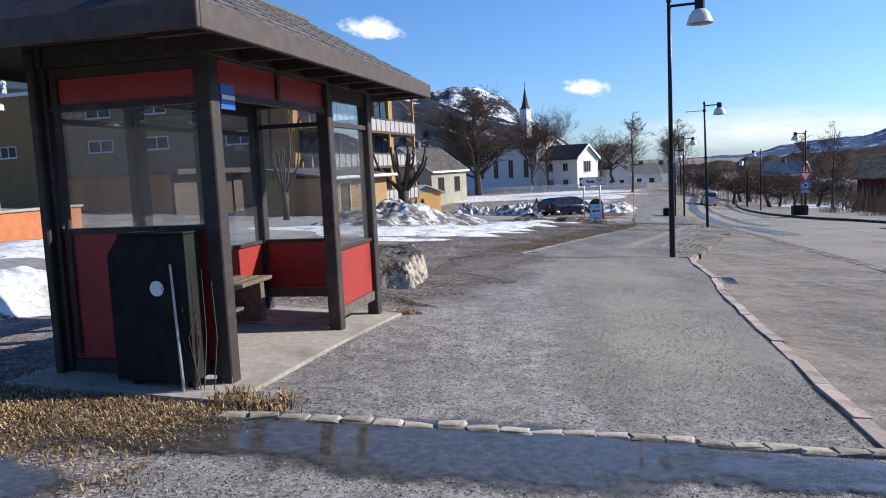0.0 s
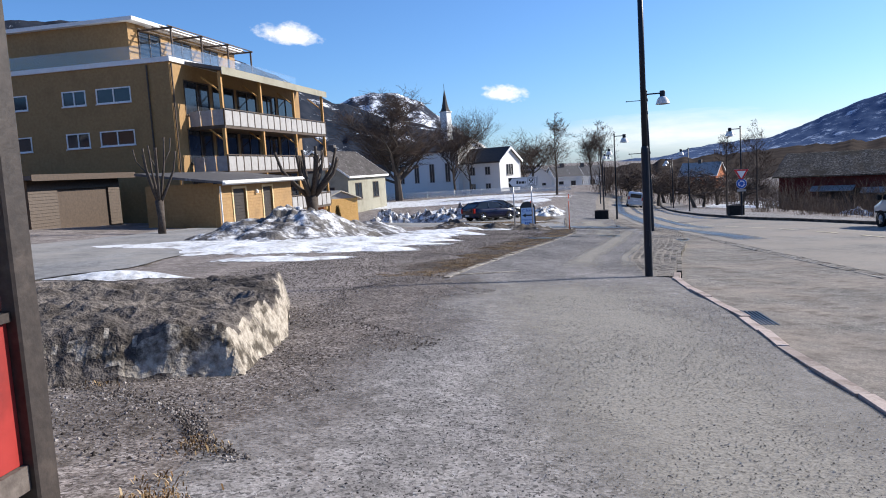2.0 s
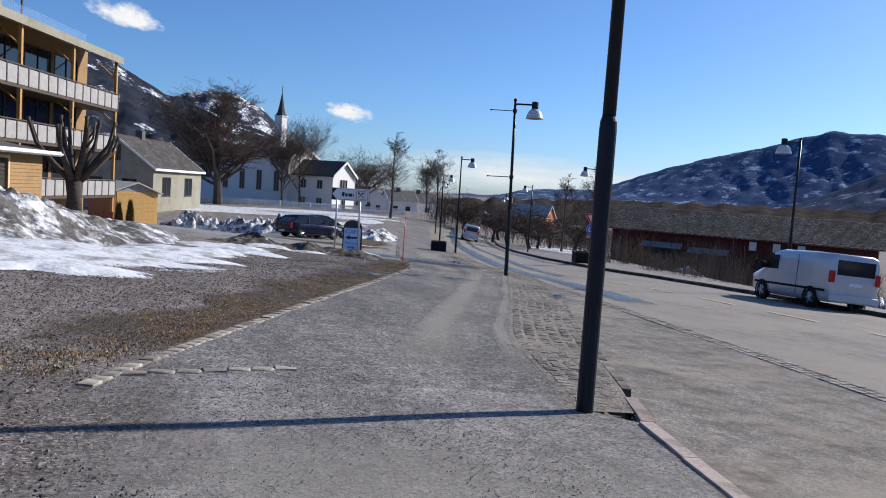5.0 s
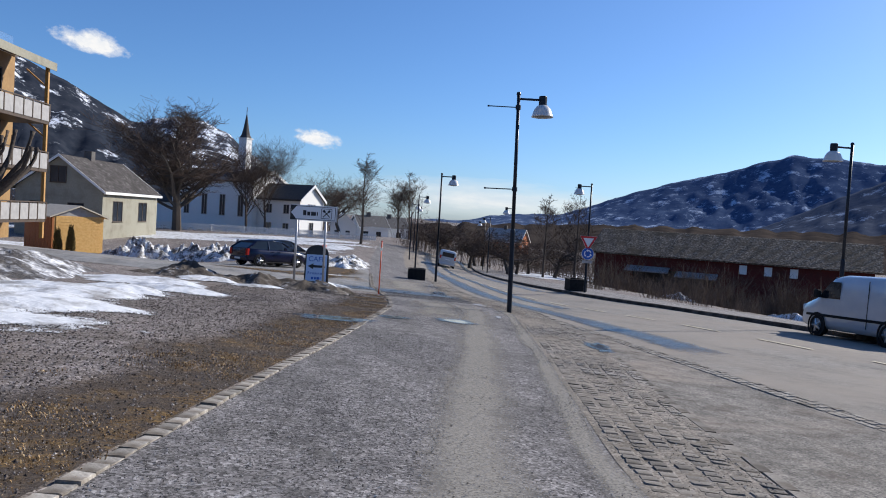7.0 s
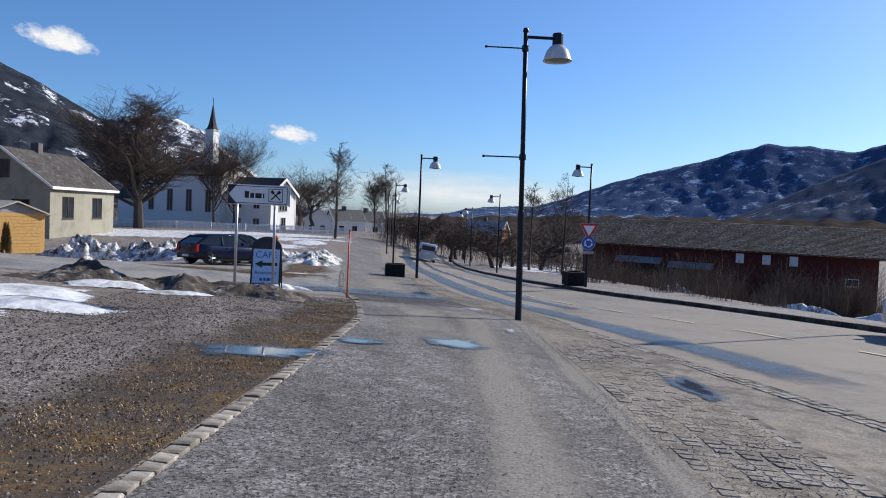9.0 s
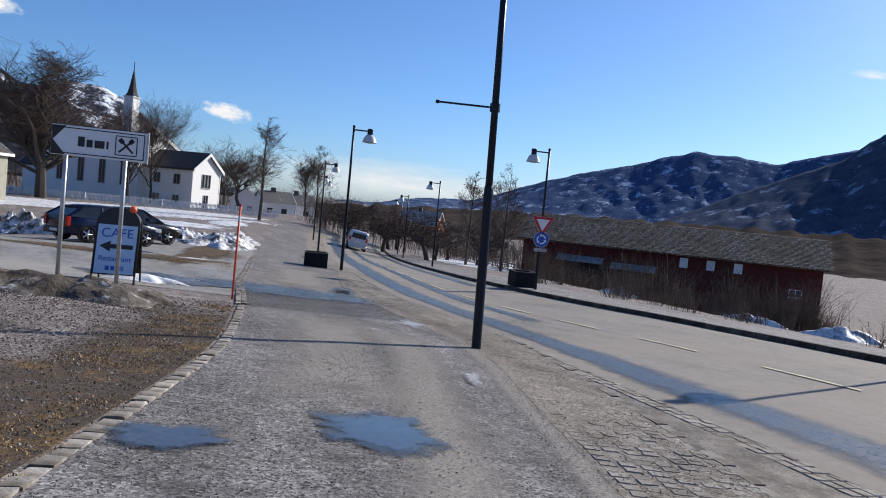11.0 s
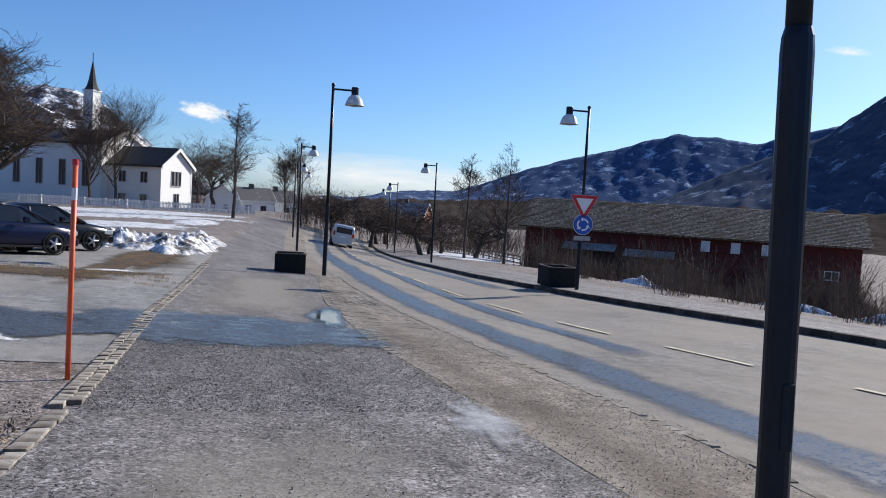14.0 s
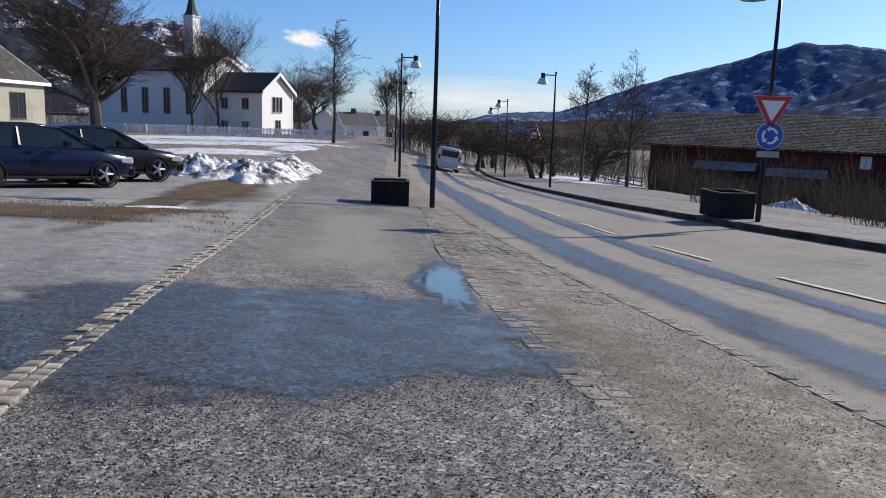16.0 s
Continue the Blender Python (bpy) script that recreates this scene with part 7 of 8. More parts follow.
M_SNOW_PILE = material("grimy_piled_snow", [(0.36, (0.14, 0.135, 0.13)), (0.47, (0.45, 0.45, 0.455)), (0.62, (0.84, 0.85, 0.87))], ((0.085, 0.074, 0.062), 0.42, 0.55), 0.6, scale=3.2, big=1.7, bump=1.0, bump_size=0.12)
M_SNOW_BANK = material("crusted_ploughed_snow", [(0.34, (0.3, 0.3, 0.3)), (0.5, (0.72, 0.73, 0.74)), (0.7, (0.86, 0.87, 0.88))], ((0.1, 0.088, 0.075), 0.47, 0.58), 0.6, scale=3.0, big=1.8, bump=1.0, bump_size=0.12)
HEAP, SHEET = "snow_bank", "snow_patch"
snow(HEAP, -3.6, 33.2, 3.3, 5.0, 0.92, 2, "large heap of ploughed old snow beside the car park", M_SNOW_PILE, -14, 1.7, 0.3, 0.5, 120, 40)
snow(HEAP, -1.9, 37.5, 2.6, 3.4, 0.5, 3, "lower shoulder of ploughed snow", M_SNOW_PILE, -14, 1.4, 0.35, 0.6)
for i, (x, y, rx, ry, h, tn) in enumerate([(-3.4, 28.6, 6.0, 4.6, 0.16, 12), (-3.6, 26.5, 3.4, 2.3, 0.2, 20), (-1.2, 29.5, 2.6, 2.0, 0.18, 30), (-2.2, 22.8, 1.9, 0.9, 0.1, 10),
                                           (0.6, 33.2, 1.8, 2.4, 0.12, -15), (1.9, 37.8, 1.7, 2.0, 0.12, -10), (-4.6, 18.6, 1.5, 0.6, 0.1, 8), (3.2, 40.7, 1.5, 0.7, 0.12, 20),
                                           (-5.6, 8.4, 1.9, 2.2, 0.4, 0), (-5.0, 5.4, 1.4, 0.8, 0.12, 0), (7.2, 45.6, 1.0, 0.55, 0.14, 10), (-9.5, 17, 3, 4, 0.2, 0),
                                           (9.0, 57.2, 0.9, 0.25, 0.04, 25), (0.4, 30.6, 2.2, 1.4, 0.14, 25), (-0.8, 26.2, 2.0, 1.0, 0.12, 15), (2.6, 36.0, 1.4, 1.0, 0.12, -10), (1.6, 34.6, 1.0, 1.6, 0.12, 10), (4.4, 39.4, 0.9, 0.4, 0.08, 5)]):
    snow(SHEET, x, y, rx, ry, h, 10 + i, "thin ragged patch of old snow on the gravel", M_SNOW_THIN, tn, 2.0, 0.45, 0.35)
for i, (x, y, rx, ry, h, tn) in enumerate([(-2.0, 81, 3.4, 2.0, 0.95, 5), (0.6, 80.4, 2.6, 1.8, 0.85, 5), (2.8, 79.6, 2.8, 1.9, 0.9, 5), (5.2, 78, 3.0, 2.0, 0.75, 5), (11.6, 69.5, 1.7, 4.6, 0.42, -10), (13.6, 78, 1.6, 5.5, 0.3, -10), (9.6, 70.5, 1.6, 2.6, 0.45, 0)]):
    snow(HEAP, x, y, rx, ry, h, 40 + i, "bank of dirty ploughed snow along the car park", M_SNOW_BANK, tn, 2.2, 0.5, 1.3, 96, 30)
for i, (x, y, rx, ry, tn) in enumerate([(4, 116, 24, 8, -4), (-10, 126, 18, 9, 0), (12, 128, 14, 8, -8), (8, 96, 10, 7, 10), (-14, 92, 7, 5, 0), (17, 108, 2.5, 9, -12), (43, 103, 6, 9, -20), (47, 112, 8, 6, 0), (61, 136, 7, 17, -10), (52, 124, 6, 8, -10)]):
    snow(SHEET, x, y, rx, ry, 0.12, 60 + i, "sheet of old snow lying on the field", M_SNOW_THIN, tn, 3.0, 0.4, 0.3)
for i, (x, y, rx, ry) in enumerate([(47.3, 83, 2.4, 1.0), (54.8, 75.4, 3.2, 1.3), (59.4, 70.2, 2.6, 1.2)]):
    snow(HEAP, x, y, rx, ry, 0.9, 80 + i, "small snow drift at the foot of the bank", None, -45, 1.6, 0.5, 0.4)


def cut_mound():
    """Low block of dirty snow with a cleanly cut pale face."""
    bm = bmesh.new()
    cx, cy = -2.4, 12.6
    nu, nv = 120, 110
    grid = []
    for i in range(nu + 1):
        row = []
        for k in range(nv + 1):
            u, v = i / nu, k / nv
            py = cy - 2.9 + 4.8 * v + 0.9 * u
            px = cx - 2.4 + 4.3 * u - 0.16 * max(0.0, py - 12.5) * u
            wob = 0.1 * noise.noise((px * 0.7, py * 0.7, 4)) + 0.03 * noise.fractal((px * 4, py * 4, 2), 1.0, 2.0, 3)
            e = min(u * 4.3, (1 - u) * 4.3, v * 4.8, (1 - v) * 4.8) + wob
            lift = 0.46 * step(-0.02, 0.14 + 0.8 * (1 - u), e) * (1 + 0.22 * noise.fractal((px * 0.8, py * 0.8, 7), 1.0, 2.0, 4))
            lift += 0.07 * noise.fractal((px * 3.2, py * 3.2, 9), 0.8, 2.0, 5) * step(0.02, 0.2, e)
            row.append(bm.verts.new((px, py, on(px, py) + lift - 0.05)))
        grid.append(row)
    for a, b in zip(grid, grid[1:]):
        for k in range(nv):
            bm.faces.new((a[k], b[k], b[k + 1], a[k + 1]))
    bm.normal_update()
    for f in bm.faces:
        f.material_index = 1 if abs(f.normal.z) < 0.5 else 0
    tagged(link("snow_mound", bm, [M_SNOW_DIRTY, M_SNOW_CUT], True), "low mound of dirty snow with a cut icy face", "snow")


cut_mound()
M_MOUND = material("earthy_gravelly_snow", [(0.36, (0.05, 0.042, 0.036)), (0.58, (0.17, 0.147, 0.125)), (0.7, (0.6, 0.6, 0.6))], ((0.075, 0.062, 0.05), 0.45, 0.62), 0.85, scale=5, big=1.4, bump=0.9, bump_size=0.07)
for i, (x, y, rx, ry, h) in enumerate([(4.6, 41.4, 1.9, 0.9, 0.28), (6.2, 41.1, 1.5, 0.8, 0.22), (2.7, 41.7, 1.5, 0.8, 0.3)]):
    snow("dirt_mound", x, y, rx, ry, h, 90 + i, "low ridge of dark dirt and gravelly snow", M_MOUND, 10, 1.5, 0.5, 1.3)


# ---------------------------------------------------------------- puddles and wet tracks
PUDDLE_WORDS = {"puddle": ("shallow puddle of meltwater reflecting the sky", "puddle"), "ice_sheet": ("thin grey sheet of ice on the path", "ice"),
                "dead_grass_patch": ("patch of dead brown grass", "grass"), "damp_patch": ("dark damp asphalt with a film of meltwater", "wet patch")}


def puddle(x, y, rx, ry, turn, seed, name="puddle", mat=None, lift=0.017, ragged=0.55):
    bm = bmesh.new()
    c, s = math.cos(radians(turn)), math.sin(radians(turn))
    lay = bm.verts.layers.float.new("depth")
    n = 56
    mid = bm.verts.new((x, y, on(x, y) + lift))
    mid[lay] = 1.0
    rows = []
    for i in range(1, 7):
        row = []
        for k in range(n):
            a = 2 * math.pi * k / n
            rim = (1.25 + ragged * noise.fractal((math.cos(a) * 1.5 + seed, math.sin(a) * 1.5, seed * 1.7), 1.0, 2.0, 4)) * i / 6
            u, v = rx * rim * math.cos(a), ry * rim * math.sin(a)
            px, py = x + u * c - v * s, y + u * s + v * c
            row.append(bm.verts.new((px, py, on(px, py) + lift)))
            row[-1][lay] = 1 - i / 6
        rows.append(row)
    for k in range(n):
        bm.faces.new((mid, rows[0][k], rows[0][(k + 1) % n]))
        for a, b in zip(rows, rows[1:]):
            bm.faces.new((a[k], b[k], b[(k + 1) % n], a[(k + 1) % n]))
    tagged(link(name, bm, mat or M_WET), *PUDDLE_WORDS[name])


for i, (x, y, rx, ry, tn) in enumerate([(0.5, 3.3, 1.75, 0.42, -3), (2.5, 3.25, 0.6, 0.26, 0), (-1.85, 2.6, 0.4, 0.25, 0), (12.7, 49.9, 0.3, 1.7, -14),
                                        (5.45, 32.3, 0.7, 0.36, 15), (6.9, 33.6, 0.3, 0.25, 0), (8.35, 33.9, 0.4, 0.45, -18), (10.15, 30.9, 0.22, 0.8, -20)]):
    puddle(x, y, rx, ry, tn, i * 1.3 + 0.5)
for i, (x, y, rx, ry, tn) in enumerate([(-2.7, 3.3, 2.0, 0.85, 4), (6.6, 55.2, 4.2, 1.3, 12), (10.9, 61.5, 0.9, 4.6, -12), (13.4, 73, 1.2, 7, -12), (16.2, 68, 0.9, 5.5, -12)]):
    puddle(x, y, rx, ry, tn, 20 + i * 1.9, "dead_grass_patch", M_TURF_EDGE, 0.012)
puddle(6.4, 55.6, 3.6, 1.05, 13, 11.3, "dead_grass_patch", M_TURF_FULL, 0.014)
puddle(10.4, 63.5, 0.75, 7.5, -13, 12.9, "dead_grass_patch", M_TURF_FULL, 0.014)
puddle(10.55, 47.7, 2.0, 1.75, 12, 3.3, "damp_patch", M_DAMP, 0.016, 0.35)
puddle(7.7, 46.9, 1.5, 1.2, 15, 5.1, "damp_patch", M_DAMP, 0.016, 0.45)
puddle(11.65, 41.9, 0.28, 1.15, -14, 7.7, "ice_sheet", M_ICE, 0.02)
puddle(10.2, 36.2, 0.12, 0.7, -22, 9.7, "ice_sheet", M_ICE, 0.02)


def wet_track(a, b, y0, y1, seed):
    edge = lambda off, k: (lambda y: road_left(y) + off + 0.22 * noise.noise((y * 0.25, seed, k)) + 0.07 * noise.noise((y * 1.3, seed, k + 4)))
    ob = ribbon("wet_track", edge(a, 0.0), edge(b, 9.0), y0, y1, 0.4, -0.078, M_WETROAD, 8, 0.0, True)
    tagged(ob, "dark wet wheel track on the asphalt", "road", kind="structure")


wet_track(0.35, 1.7, 31, 128, 1.0)
wet_track(2.4, 3.2, 46, 128, 2.0)
wet_track(5.4, 6.3, 60, 128, 3.0)


# ---------------------------------------------------------------- stones: kerbs, setts, pebbles
def stone_mesh(name, w, l, h, mat, seed, bevel=0.012, wob=0.012):
    rnd = random.Random(seed)
    bm = boxed(-w / 2, w / 2, -l / 2, l / 2, -h, 0, bevel=bevel)
    for v in bm.verts:
        v.co += Vector((rnd.uniform(-wob, wob), rnd.uniform(-wob, wob), rnd.uniform(-wob, wob) * 0.5))
    me = bpy.data.meshes.new(name)
    bm.to_mesh(me)
    bm.free()
    me.materials.append(mat)
    return me


def stone_row(row_name, stone_name, line, y0, y1, w, l, proud, mat, label, category, gap=0.012, high=0.2, offset=0.0, ring=3):
    """A row of separate stones along a line of the plan."""
    t = thing(row_name, Matrix(), label, category, kind="structure")
    rnd = random.Random(len(row_name) + int(y0 * 7))
    kinds = [stone_mesh(stone_name, w, l - gap, high, mat, k, min(0.007, w * 0.05), min(0.012, w * 0.06)) for k in range(ring)]
    y = y0
    while y < y1:
        dx = line(y + 0.2) - line(y - 0.2)
        run = math.hypot(dx, 0.4)
        x = line(y) + offset
        slope = math.degrees(math.atan2(on(x + dx / 2, y + 0.2) - on(x - dx / 2, y - 0.2), run))
        ob = new(stone_name, kinds[rnd.randrange(ring)])
        ob.parent = t
        ob.matrix_local = pose(x, y, on(x, y) + proud + rnd.uniform(-0.008, 0.008), slope, rnd.uniform(-2, 2), -math.degrees(math.atan2(dx, 0.4)) + rnd.uniform(-2, 2))
        y += l * 0.4 / run
    return t


stone_row("kerb_left", "kerb_stone", path_left, 18.6, 42.2, 0.12, 0.17, 0.012, M_STONE, "row of pale granite edging stones along the path", "kerb", gap=0.002, offset=-0.05, ring=7)
stone_row("kerb_driveway", "edging_stone", path_left, 42.4, 62, 0.1, 0.13, 0.021, M_STONE, "flush row of pale stones across the driveway", "kerb", gap=0.004, offset=-0.1, ring=7)
stone_row("kerb_driveway_inner", "edging_stone", path_left, 42.5, 62, 0.09, 0.13, 0.021, M_STONE, "flush row of pale stones across the driveway", "kerb", gap=0.004, offset=0.005, ring=7)
stone_row("kerb_bay", "kerb_stone", bay_kerb, -7.5, 19.6, 0.12, 0.95, 0.024, M_KERBSTONE, "rusty brown granite kerb along the bus bay", "kerb", high=0.25)
stone_row("kerb_bay_worn", "kerb_stone", bay_kerb, 19.9, 41.0, 0.1, 0.45, 0.004, M_SETT, "worn sunken kerb where the bus bay narrows", "kerb", high=0.25)
stone_row("kerb_far", "kerb_stone", road_right, -7.5, 128, 0.14, 1.0, 0.07, M_KERBDARK, "granite kerb along the far pavement", "kerb", high=0.3, offset=0.06)
cross = thing("stone_band", Matrix(), "band of pale setts across the path", "kerb", kind="structure")
rnd = random.Random(77)
kinds = [stone_mesh("edging_stone", 0.2, 0.12, 0.1, M_STONE, 50 + k, 0.015, 0.016) for k in range(6)]
for k in range(21):
    x = -0.95 + k * 0.198
    ob = new("edging_stone", kinds[rnd.randrange(6)])
    ob.parent = cross
    ob.matrix_local = pose(x, 3.7 - 0.02 * x + rnd.uniform(-0.02, 0.02), on(x, 3.7) + 0.026 + rnd.uniform(-0.006, 0.006), -2, 3.5, rnd.uniform(-6, 6))
for k in range(7):
    x, y = 1.62 + 0.12 * k * 1.6, 19.0 + 0.09 * k
    ob = new("edging_stone", kinds[k % 3])
    ob.parent = cross
    ob.matrix_local = pose(x, y, on(x, y) + 0.018, -2, 3.5, rnd.uniform(-6, 6))

setts = thing("sett_paving", Matrix(), "strip of dirty granite setts between path and bus bay", "paving", kind="structure")
rnd = random.Random(78)
kinds = [stone_mesh("sett", 0.135, 0.115, 0.08, M_SETT, 60 + k, 0.012, 0.008) for k in range(5)]
rest_v, rest_f, edge_v, edge_f = [], [], [], []


def loose_sett(x, y, turn, w, l, dz, v_out=rest_v, f_out=rest_f):
    """One sett of the joined rest."""
    i = len(v_out)
    c, s = math.cos(turn), math.sin(turn)
    j = [rnd.uniform(-0.007, 0.007) for _ in range(8)]
    for z, q in ((0.0, 0.86), (-0.014, 1.0), (-0.06, 1.0)):
        for m, (a, b) in enumerate(((-1, -1), (1, -1), (1, 1), (-1, 1))):
            u, v = a * w / 2 * q + j[m], b * l / 2 * q + j[m + 4]
            px, py = x + u * c - v * s, y + u * s + v * c
            v_out.append((px, py, on(px, py) + dz + z))
    f_out.append((i, i + 1, i + 2, i + 3))
    for lo in (0, 4):
        for m in range(4):
            f_out.append((i + lo + 4 + m, i + lo + 4 + (m + 1) % 4, i + lo + (m + 1) % 4, i + lo + m))


made = 0
y = 18.95
while y < 40.2:
    a, b = cobble_left(y) + 0.05, bay_kerb(y) - 0.14
    turn = -math.atan2(bay_kerb(y + 0.3) - bay_kerb(y - 0.3), 0.6)
    n = max(1, int((b - a) / 0.15))
    for k in range(n):
        x = a + (k + 0.5) * (b - a) / n
        yy = y + 0.14 * (k % 2) * 0.15 - (x - a) * 0.32 + rnd.uniform(-0.01, 0.01)
        if yy < 18.8:
            continue
        lift = 0.006 + rnd.uniform(-0.005, 0.005) - 0.02 * step(33, 38, yy)
        if made < 300 and 20.4 < y:
            ob = new("sett", kinds[rnd.randrange(5)])
            ob.parent = setts
            ob.matrix_local = pose(x, yy, on(x, yy) + lift, -2 + rnd.uniform(-2, 2), 3.5 + rnd.uniform(-2, 2), math.degrees(turn) + rnd.uniform(-5, 5))
            made += 1
        else:
            loose_sett(x, yy, turn + rnd.uniform(-0.08, 0.08), 0.132, 0.112, lift)
    y += 0.128
y = 12.0
while y < 62:
    turn = -math.atan2(road_left(y + 0.3) - road_left(y - 0.3), 0.6)
    for k in range(3):
        x = road_left(y) - 0.28 + 0.13 * k
        loose_sett(x, y + rnd.uniform(-0.012, 0.012), turn + rnd.uniform(-0.06, 0.06), 0.12, 0.178, (-0.09 if y < 41 else -0.07) + rnd.uniform(-0.005, 0.005), edge_v, edge_f)
    y += 0.187
y = 45.6
while y < 61:
    a, b = cobble_left(y), road_left(y) - 0.36
    turn = -math.atan2(road_left(y + 0.3) - road_left(y - 0.3), 0.6)
    n = int((b - a) / 0.17)
    for k in range(n):
        x = a + (k + 0.5) * (b - a) / n
        cover = noise.noise((x * 0.6, y * 0.35, 8.0))
        edge = k == 0
        if edge or cover > 0.02 + 0.25 * step(49, 46, y) or y > 51:
            loose_sett(x, y + rnd.uniform(-0.01, 0.01) + 0.05 * (k % 2), turn + rnd.uniform(-0.05, 0.05), 0.162, 0.138, (0.009 if edge else 0.005) + rnd.uniform(-0.005, 0.005), edge_v, edge_f)
    y += 0.145
me = bpy.data.meshes.new("setts_joined")
me.from_pydata(rest_v, [], rest_f)
me.materials.append(M_SETT)
ob = tagged(new("setts_joined", me), "many small granite setts along the verge", "setts", kind="stuff")
me = bpy.data.meshes.new("gutter_setts")
me.from_pydata(edge_v, [], edge_f)
me.materials.append(M_STONE)
tagged(new("gutter_setts", me), "three rows of pale granite setts along the road edge", "setts", kind="stuff")
for x, y in ((12.5, 46.3), (12.8, 46.15), (13.05, 46.5)):
    ob = new("edging_stone", kinds[0])
    ob.parent, ob.matrix_local = setts, pose(x, y, on(x, y) - 0.002, -2, 3.5, -10) @ Matrix.Diagonal((1.9, 1.9, 1, 1))

def top(x, y):
    """Height on which loose stones and grass lie."""
    if x > path_left(y) - 0.1:
        return on(x, y) + 0.012
    return max(surface(x, y) + 0.02, on(x, y) + 0.012 if y < 19.6 and x > path_left(y) - 1.6 else -99.0)


def scatter(count, seed, place, least, usual, most, keep=None):
    """Small angular stones strewn over a stretch of the plan."""
    gen = np.random.default_rng(seed)
    v = np.zeros((count, 5, 3))
    n = 0
    for u, w in gen.random((count * 2, 2)):
        x, y = place(u, w)
        if keep and not keep(x, y, gen):
            continue
        r = min(most, least + gen.exponential(usual))
        k = r * gen.uniform(0.65, 1.35, 5)
        z = top(x, y)
        turn = gen.uniform(0, 1.57)
        c, q = math.cos(turn), math.sin(turn)
        v[n] = ((x + c * k[0], y + q * k[0], z - 0.3 * r), (x - q * k[1], y + c * k[1], z - 0.3 * r), (x - c * k[2], y - q * k[2], z - 0.3 * r),
                (x + q * k[3], y - c * k[3], z - 0.3 * r), (x + 0.3 * (k[0] - r), y + 0.3 * (k[1] - r), z + 0.55 * k[4]))
        n += 1
        if n == count:
            break
    base = 5 * np.arange(n)[:, None, None]
    f = (base + np.array(((0, 1, 4), (1, 2, 4), (2, 3, 4), (3, 0, 4)))[None]).reshape(-1, 3)
    return v[:n].reshape(-1, 3), f


def strewn(name, label, mat, *args):
    v, f = scatter(*args)
    me = bpy.data.meshes.new(name)
    me.from_pydata(v.tolist(), [], f.tolist())
    me.materials.append(mat)
    return tagged(new(name, me), label, "gravel", kind="stuff")


edge_right = lambda y: bay_kerb(y) if y < 41 else road_left(y)


def thinned(x, y, gen):
    """Grit gathers in drifts and is worn off the walked track."""
    f = (x - path_left(y)) / max(0.5, edge_right(y) - path_left(y))
    keep = 0.3 + 1.1 * noise.noise((x * 0.9, y * 0.4, 6.0)) + (0.35 if y > 19 else 0.1)
    if y > 19 and 0.42 < f < 0.62:
        keep *= 0.3
    return gen.random() < keep


strewn("loose_gravel", "scattered dark winter grit and pebbles on the footpath", M_GRIT, 150000, 79,
       lambda u, w: (lambda y: (path_left(y) + 0.03 + u * (edge_right(y) - path_left(y) - 0.1), y))(0.8 + 49 * w ** 1.15), 0.0025, 0.0016, 0.008, thinned)
strewn("loose_gravel", "coarse brown gravel and pebbles on the bare ground", M_GRIT_BROWN, 125000, 80,
       lambda u, w: (lambda y: (path_left(y) - 0.16 + step(19, 17, y) * (0.5 + 1.2 * noise.noise((y * 0.7, u * 3, 2.0))) - 4.4 * u, y))(8.5 + 34 * w), 0.003, 0.0042, 0.018)
strewn("loose_gravel", "dark grit thick on the footpath by the driveway", M_GRIT, 40000, 84,
       lambda u, w: (lambda y: (path_left(y) + 0.05 + u * (cobble_left(y) - path_left(y)), y))(42.2 + 5 * w), 0.0025, 0.002, 0.009)
strewn("loose_gravel", "loose stones in the wet gravel before the shelter", M_GRIT, 16000, 82,
       lambda u, w: (-3.2 + 6.2 * u, 1.2 + 2.3 * w), 0.0025, 0.002, 0.008)


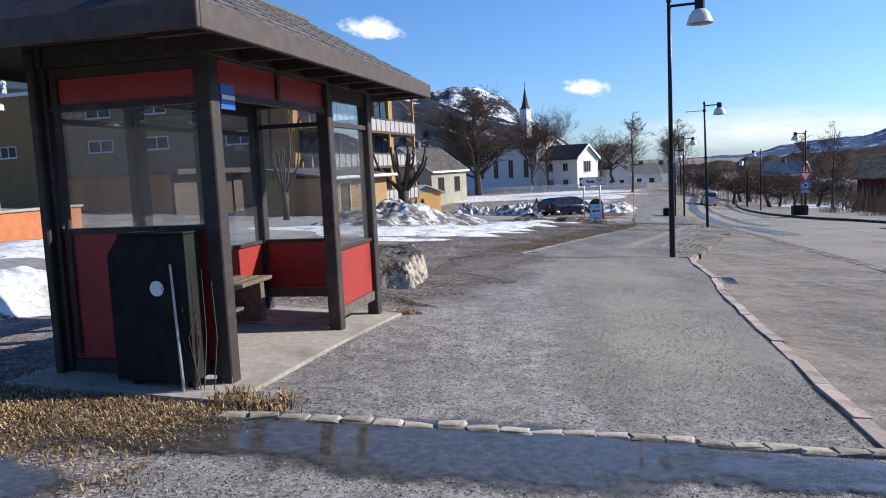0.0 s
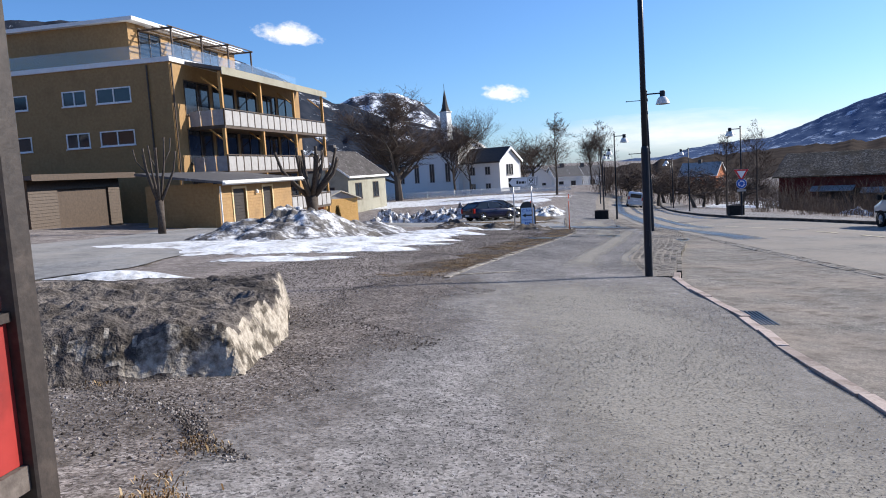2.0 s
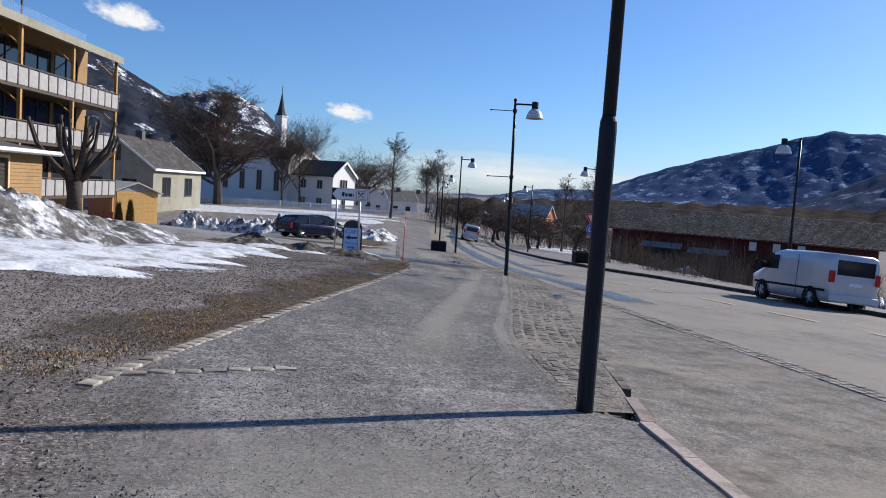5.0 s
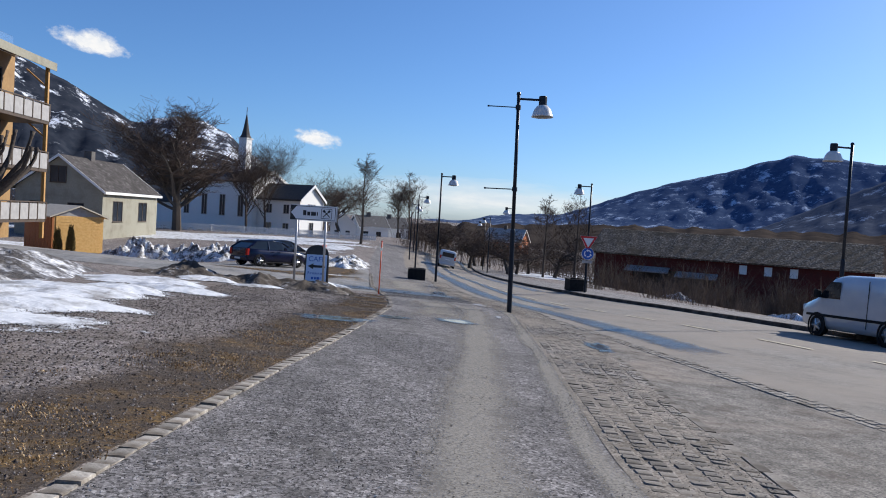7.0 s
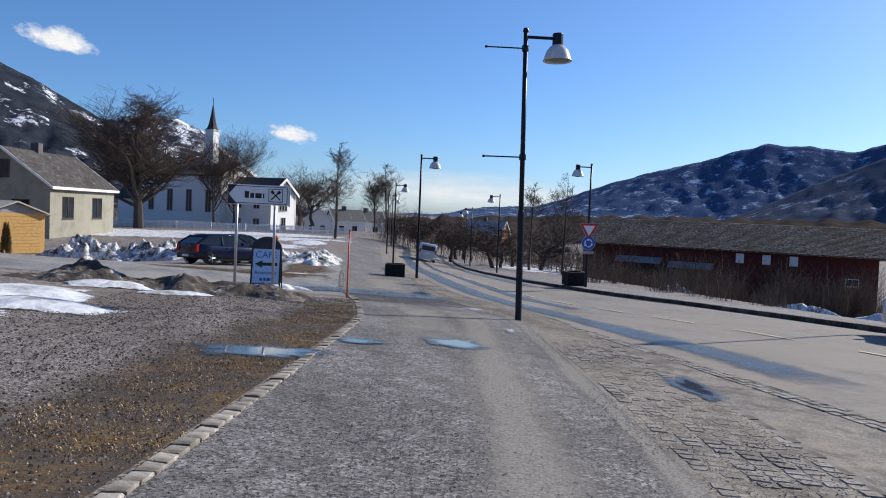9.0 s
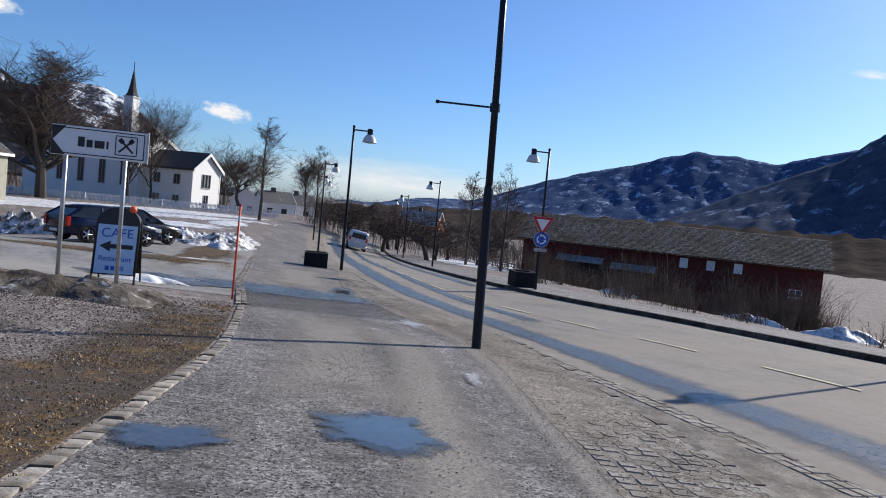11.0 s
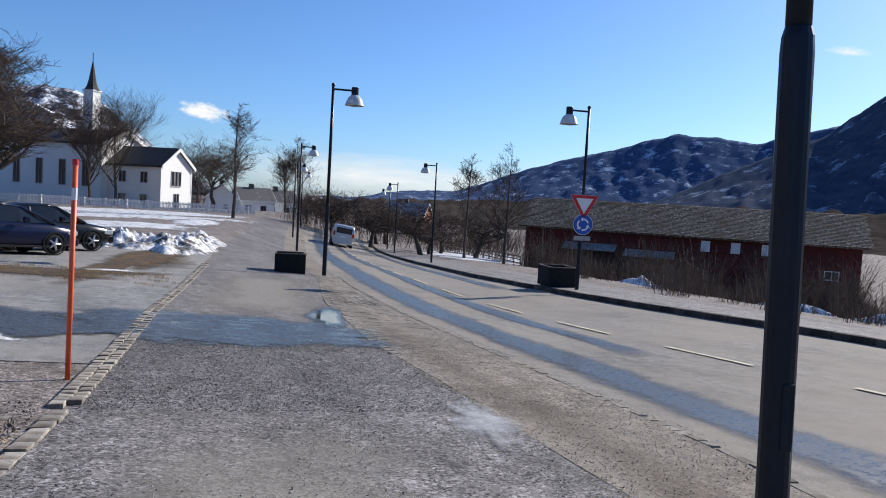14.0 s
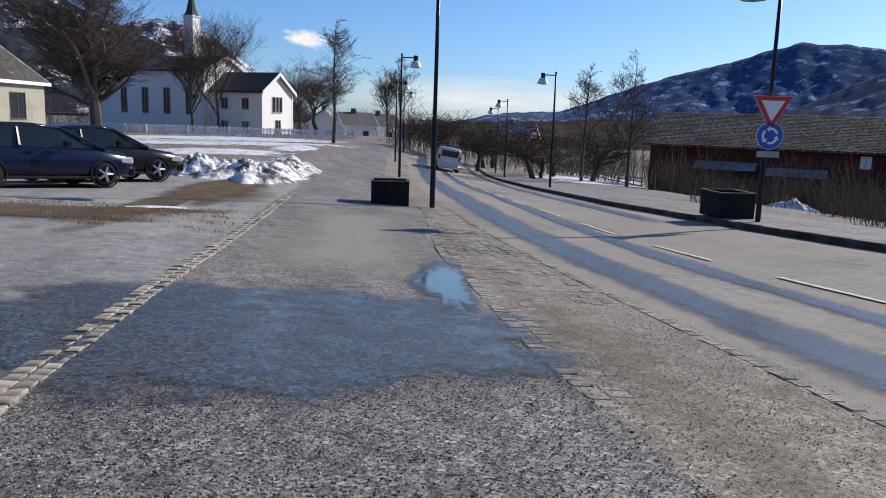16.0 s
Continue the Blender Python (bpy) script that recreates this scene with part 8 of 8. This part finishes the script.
# ---------------------------------------------------------------- grass, grate, road paint
def grass(name, spots, label, seed):
    rnd = random.Random(seed)
    v, f = [], []
    for x, y, r, n, h in spots:
        for _ in range(n):
            px, py = x + rnd.gauss(0, r * 0.5), y + rnd.gauss(0, r * 0.5)
            z = top(px, py) - 0.012
            a = rnd.uniform(0, 2 * math.pi)
            hh = h * rnd.uniform(0.4, 1.1)
            ln = rnd.uniform(0.3, 1.4) * hh
            w = rnd.uniform(0.002, 0.005)
            c, s = math.cos(a), math.sin(a)
            i = len(v)
            v += [(px - s * w, py + c * w, z), (px + s * w, py - c * w, z), (px + c * ln * 0.5 - s * w, py + s * ln * 0.5 + c * w, z + hh * 0.75),
                  (px + c * ln * 0.5 + s * w, py + s * ln * 0.5 - c * w, z + hh * 0.75), (px + c * ln, py + s * ln, z + hh * 0.8)]
            f += [(i, i + 1, i + 3, i + 2), (i + 2, i + 3, i + 4)]
    me = bpy.data.meshes.new(name)
    me.from_pydata(v, [], f)
    me.materials.append(M_STRAW)
    return tagged(new(name, me), label, "grass", kind="stuff")


rnd = random.Random(80)
spots = [(rnd.uniform(-4.6, -1.0), 3.55 + rnd.gauss(0, 0.32), 0.22, 110, 0.036) for _ in range(190)]
spots += [(-1.0 + rnd.uniform(-0.1, 0.3), 4.1 + rnd.uniform(-0.25, 0.1), 0.12, 70, 0.1) for _ in range(8)]
spots += [(-0.3 + rnd.uniform(-0.15, 0.12), 8.25 + rnd.uniform(-0.4, 0.7), 0.14, 50, 0.04) for _ in range(10)]
for _ in range(1000):
    y = rnd.uniform(18.8, 42.3)
    off = abs(rnd.gauss(0, 0.75))
    if noise.noise((y * 0.55, off * 0.8, 4.0)) > -0.1 + 0.25 * off:
        spots.append((path_left(y) - 0.2 - off, y, 0.16, 34, 0.028))
spots += [(rnd.uniform(-3.5, -0.9), rnd.uniform(9.6, 16.5), 0.15, 30, 0.05) for _ in range(30)]
spots += [(rnd.uniform(4, 10.5), rnd.uniform(53.8, 57.5), 0.3, 45, 0.05) for _ in range(90)]
grass("dry_grass", spots, "short dead straw-coloured grass", 81)

grate = thing("drain_grate", pose(5.3, 14.3, on(5.3, 14.3) - 0.115, -2, 3, -11), "black cast iron drain grate in the gutter", "drain", kind="structure")
part("frame", boxed(-0.13, 0.13, -0.6, 0.6, -0.05, 0.006), M_PLANTER, grate)
for k in range(5):
    part("bar", boxed(-0.11 + 0.05 * k, -0.085 + 0.05 * k, -0.56, 0.56, 0.009, 0.025), M_POST, grate)

mid_line = lambda y: road_left(y) + 0.44 * (road_right(y) - road_left(y))
y = -4.0
while y < 100:
    tagged(ribbon("lane_marking", lambda q: mid_line(q) - 0.055, lambda q: mid_line(q) + 0.055, y, y + 2.2, 0.5, -0.072, M_LINE, 1), "worn yellow centre line dash", "road marking", kind="structure")
    y += 4.1
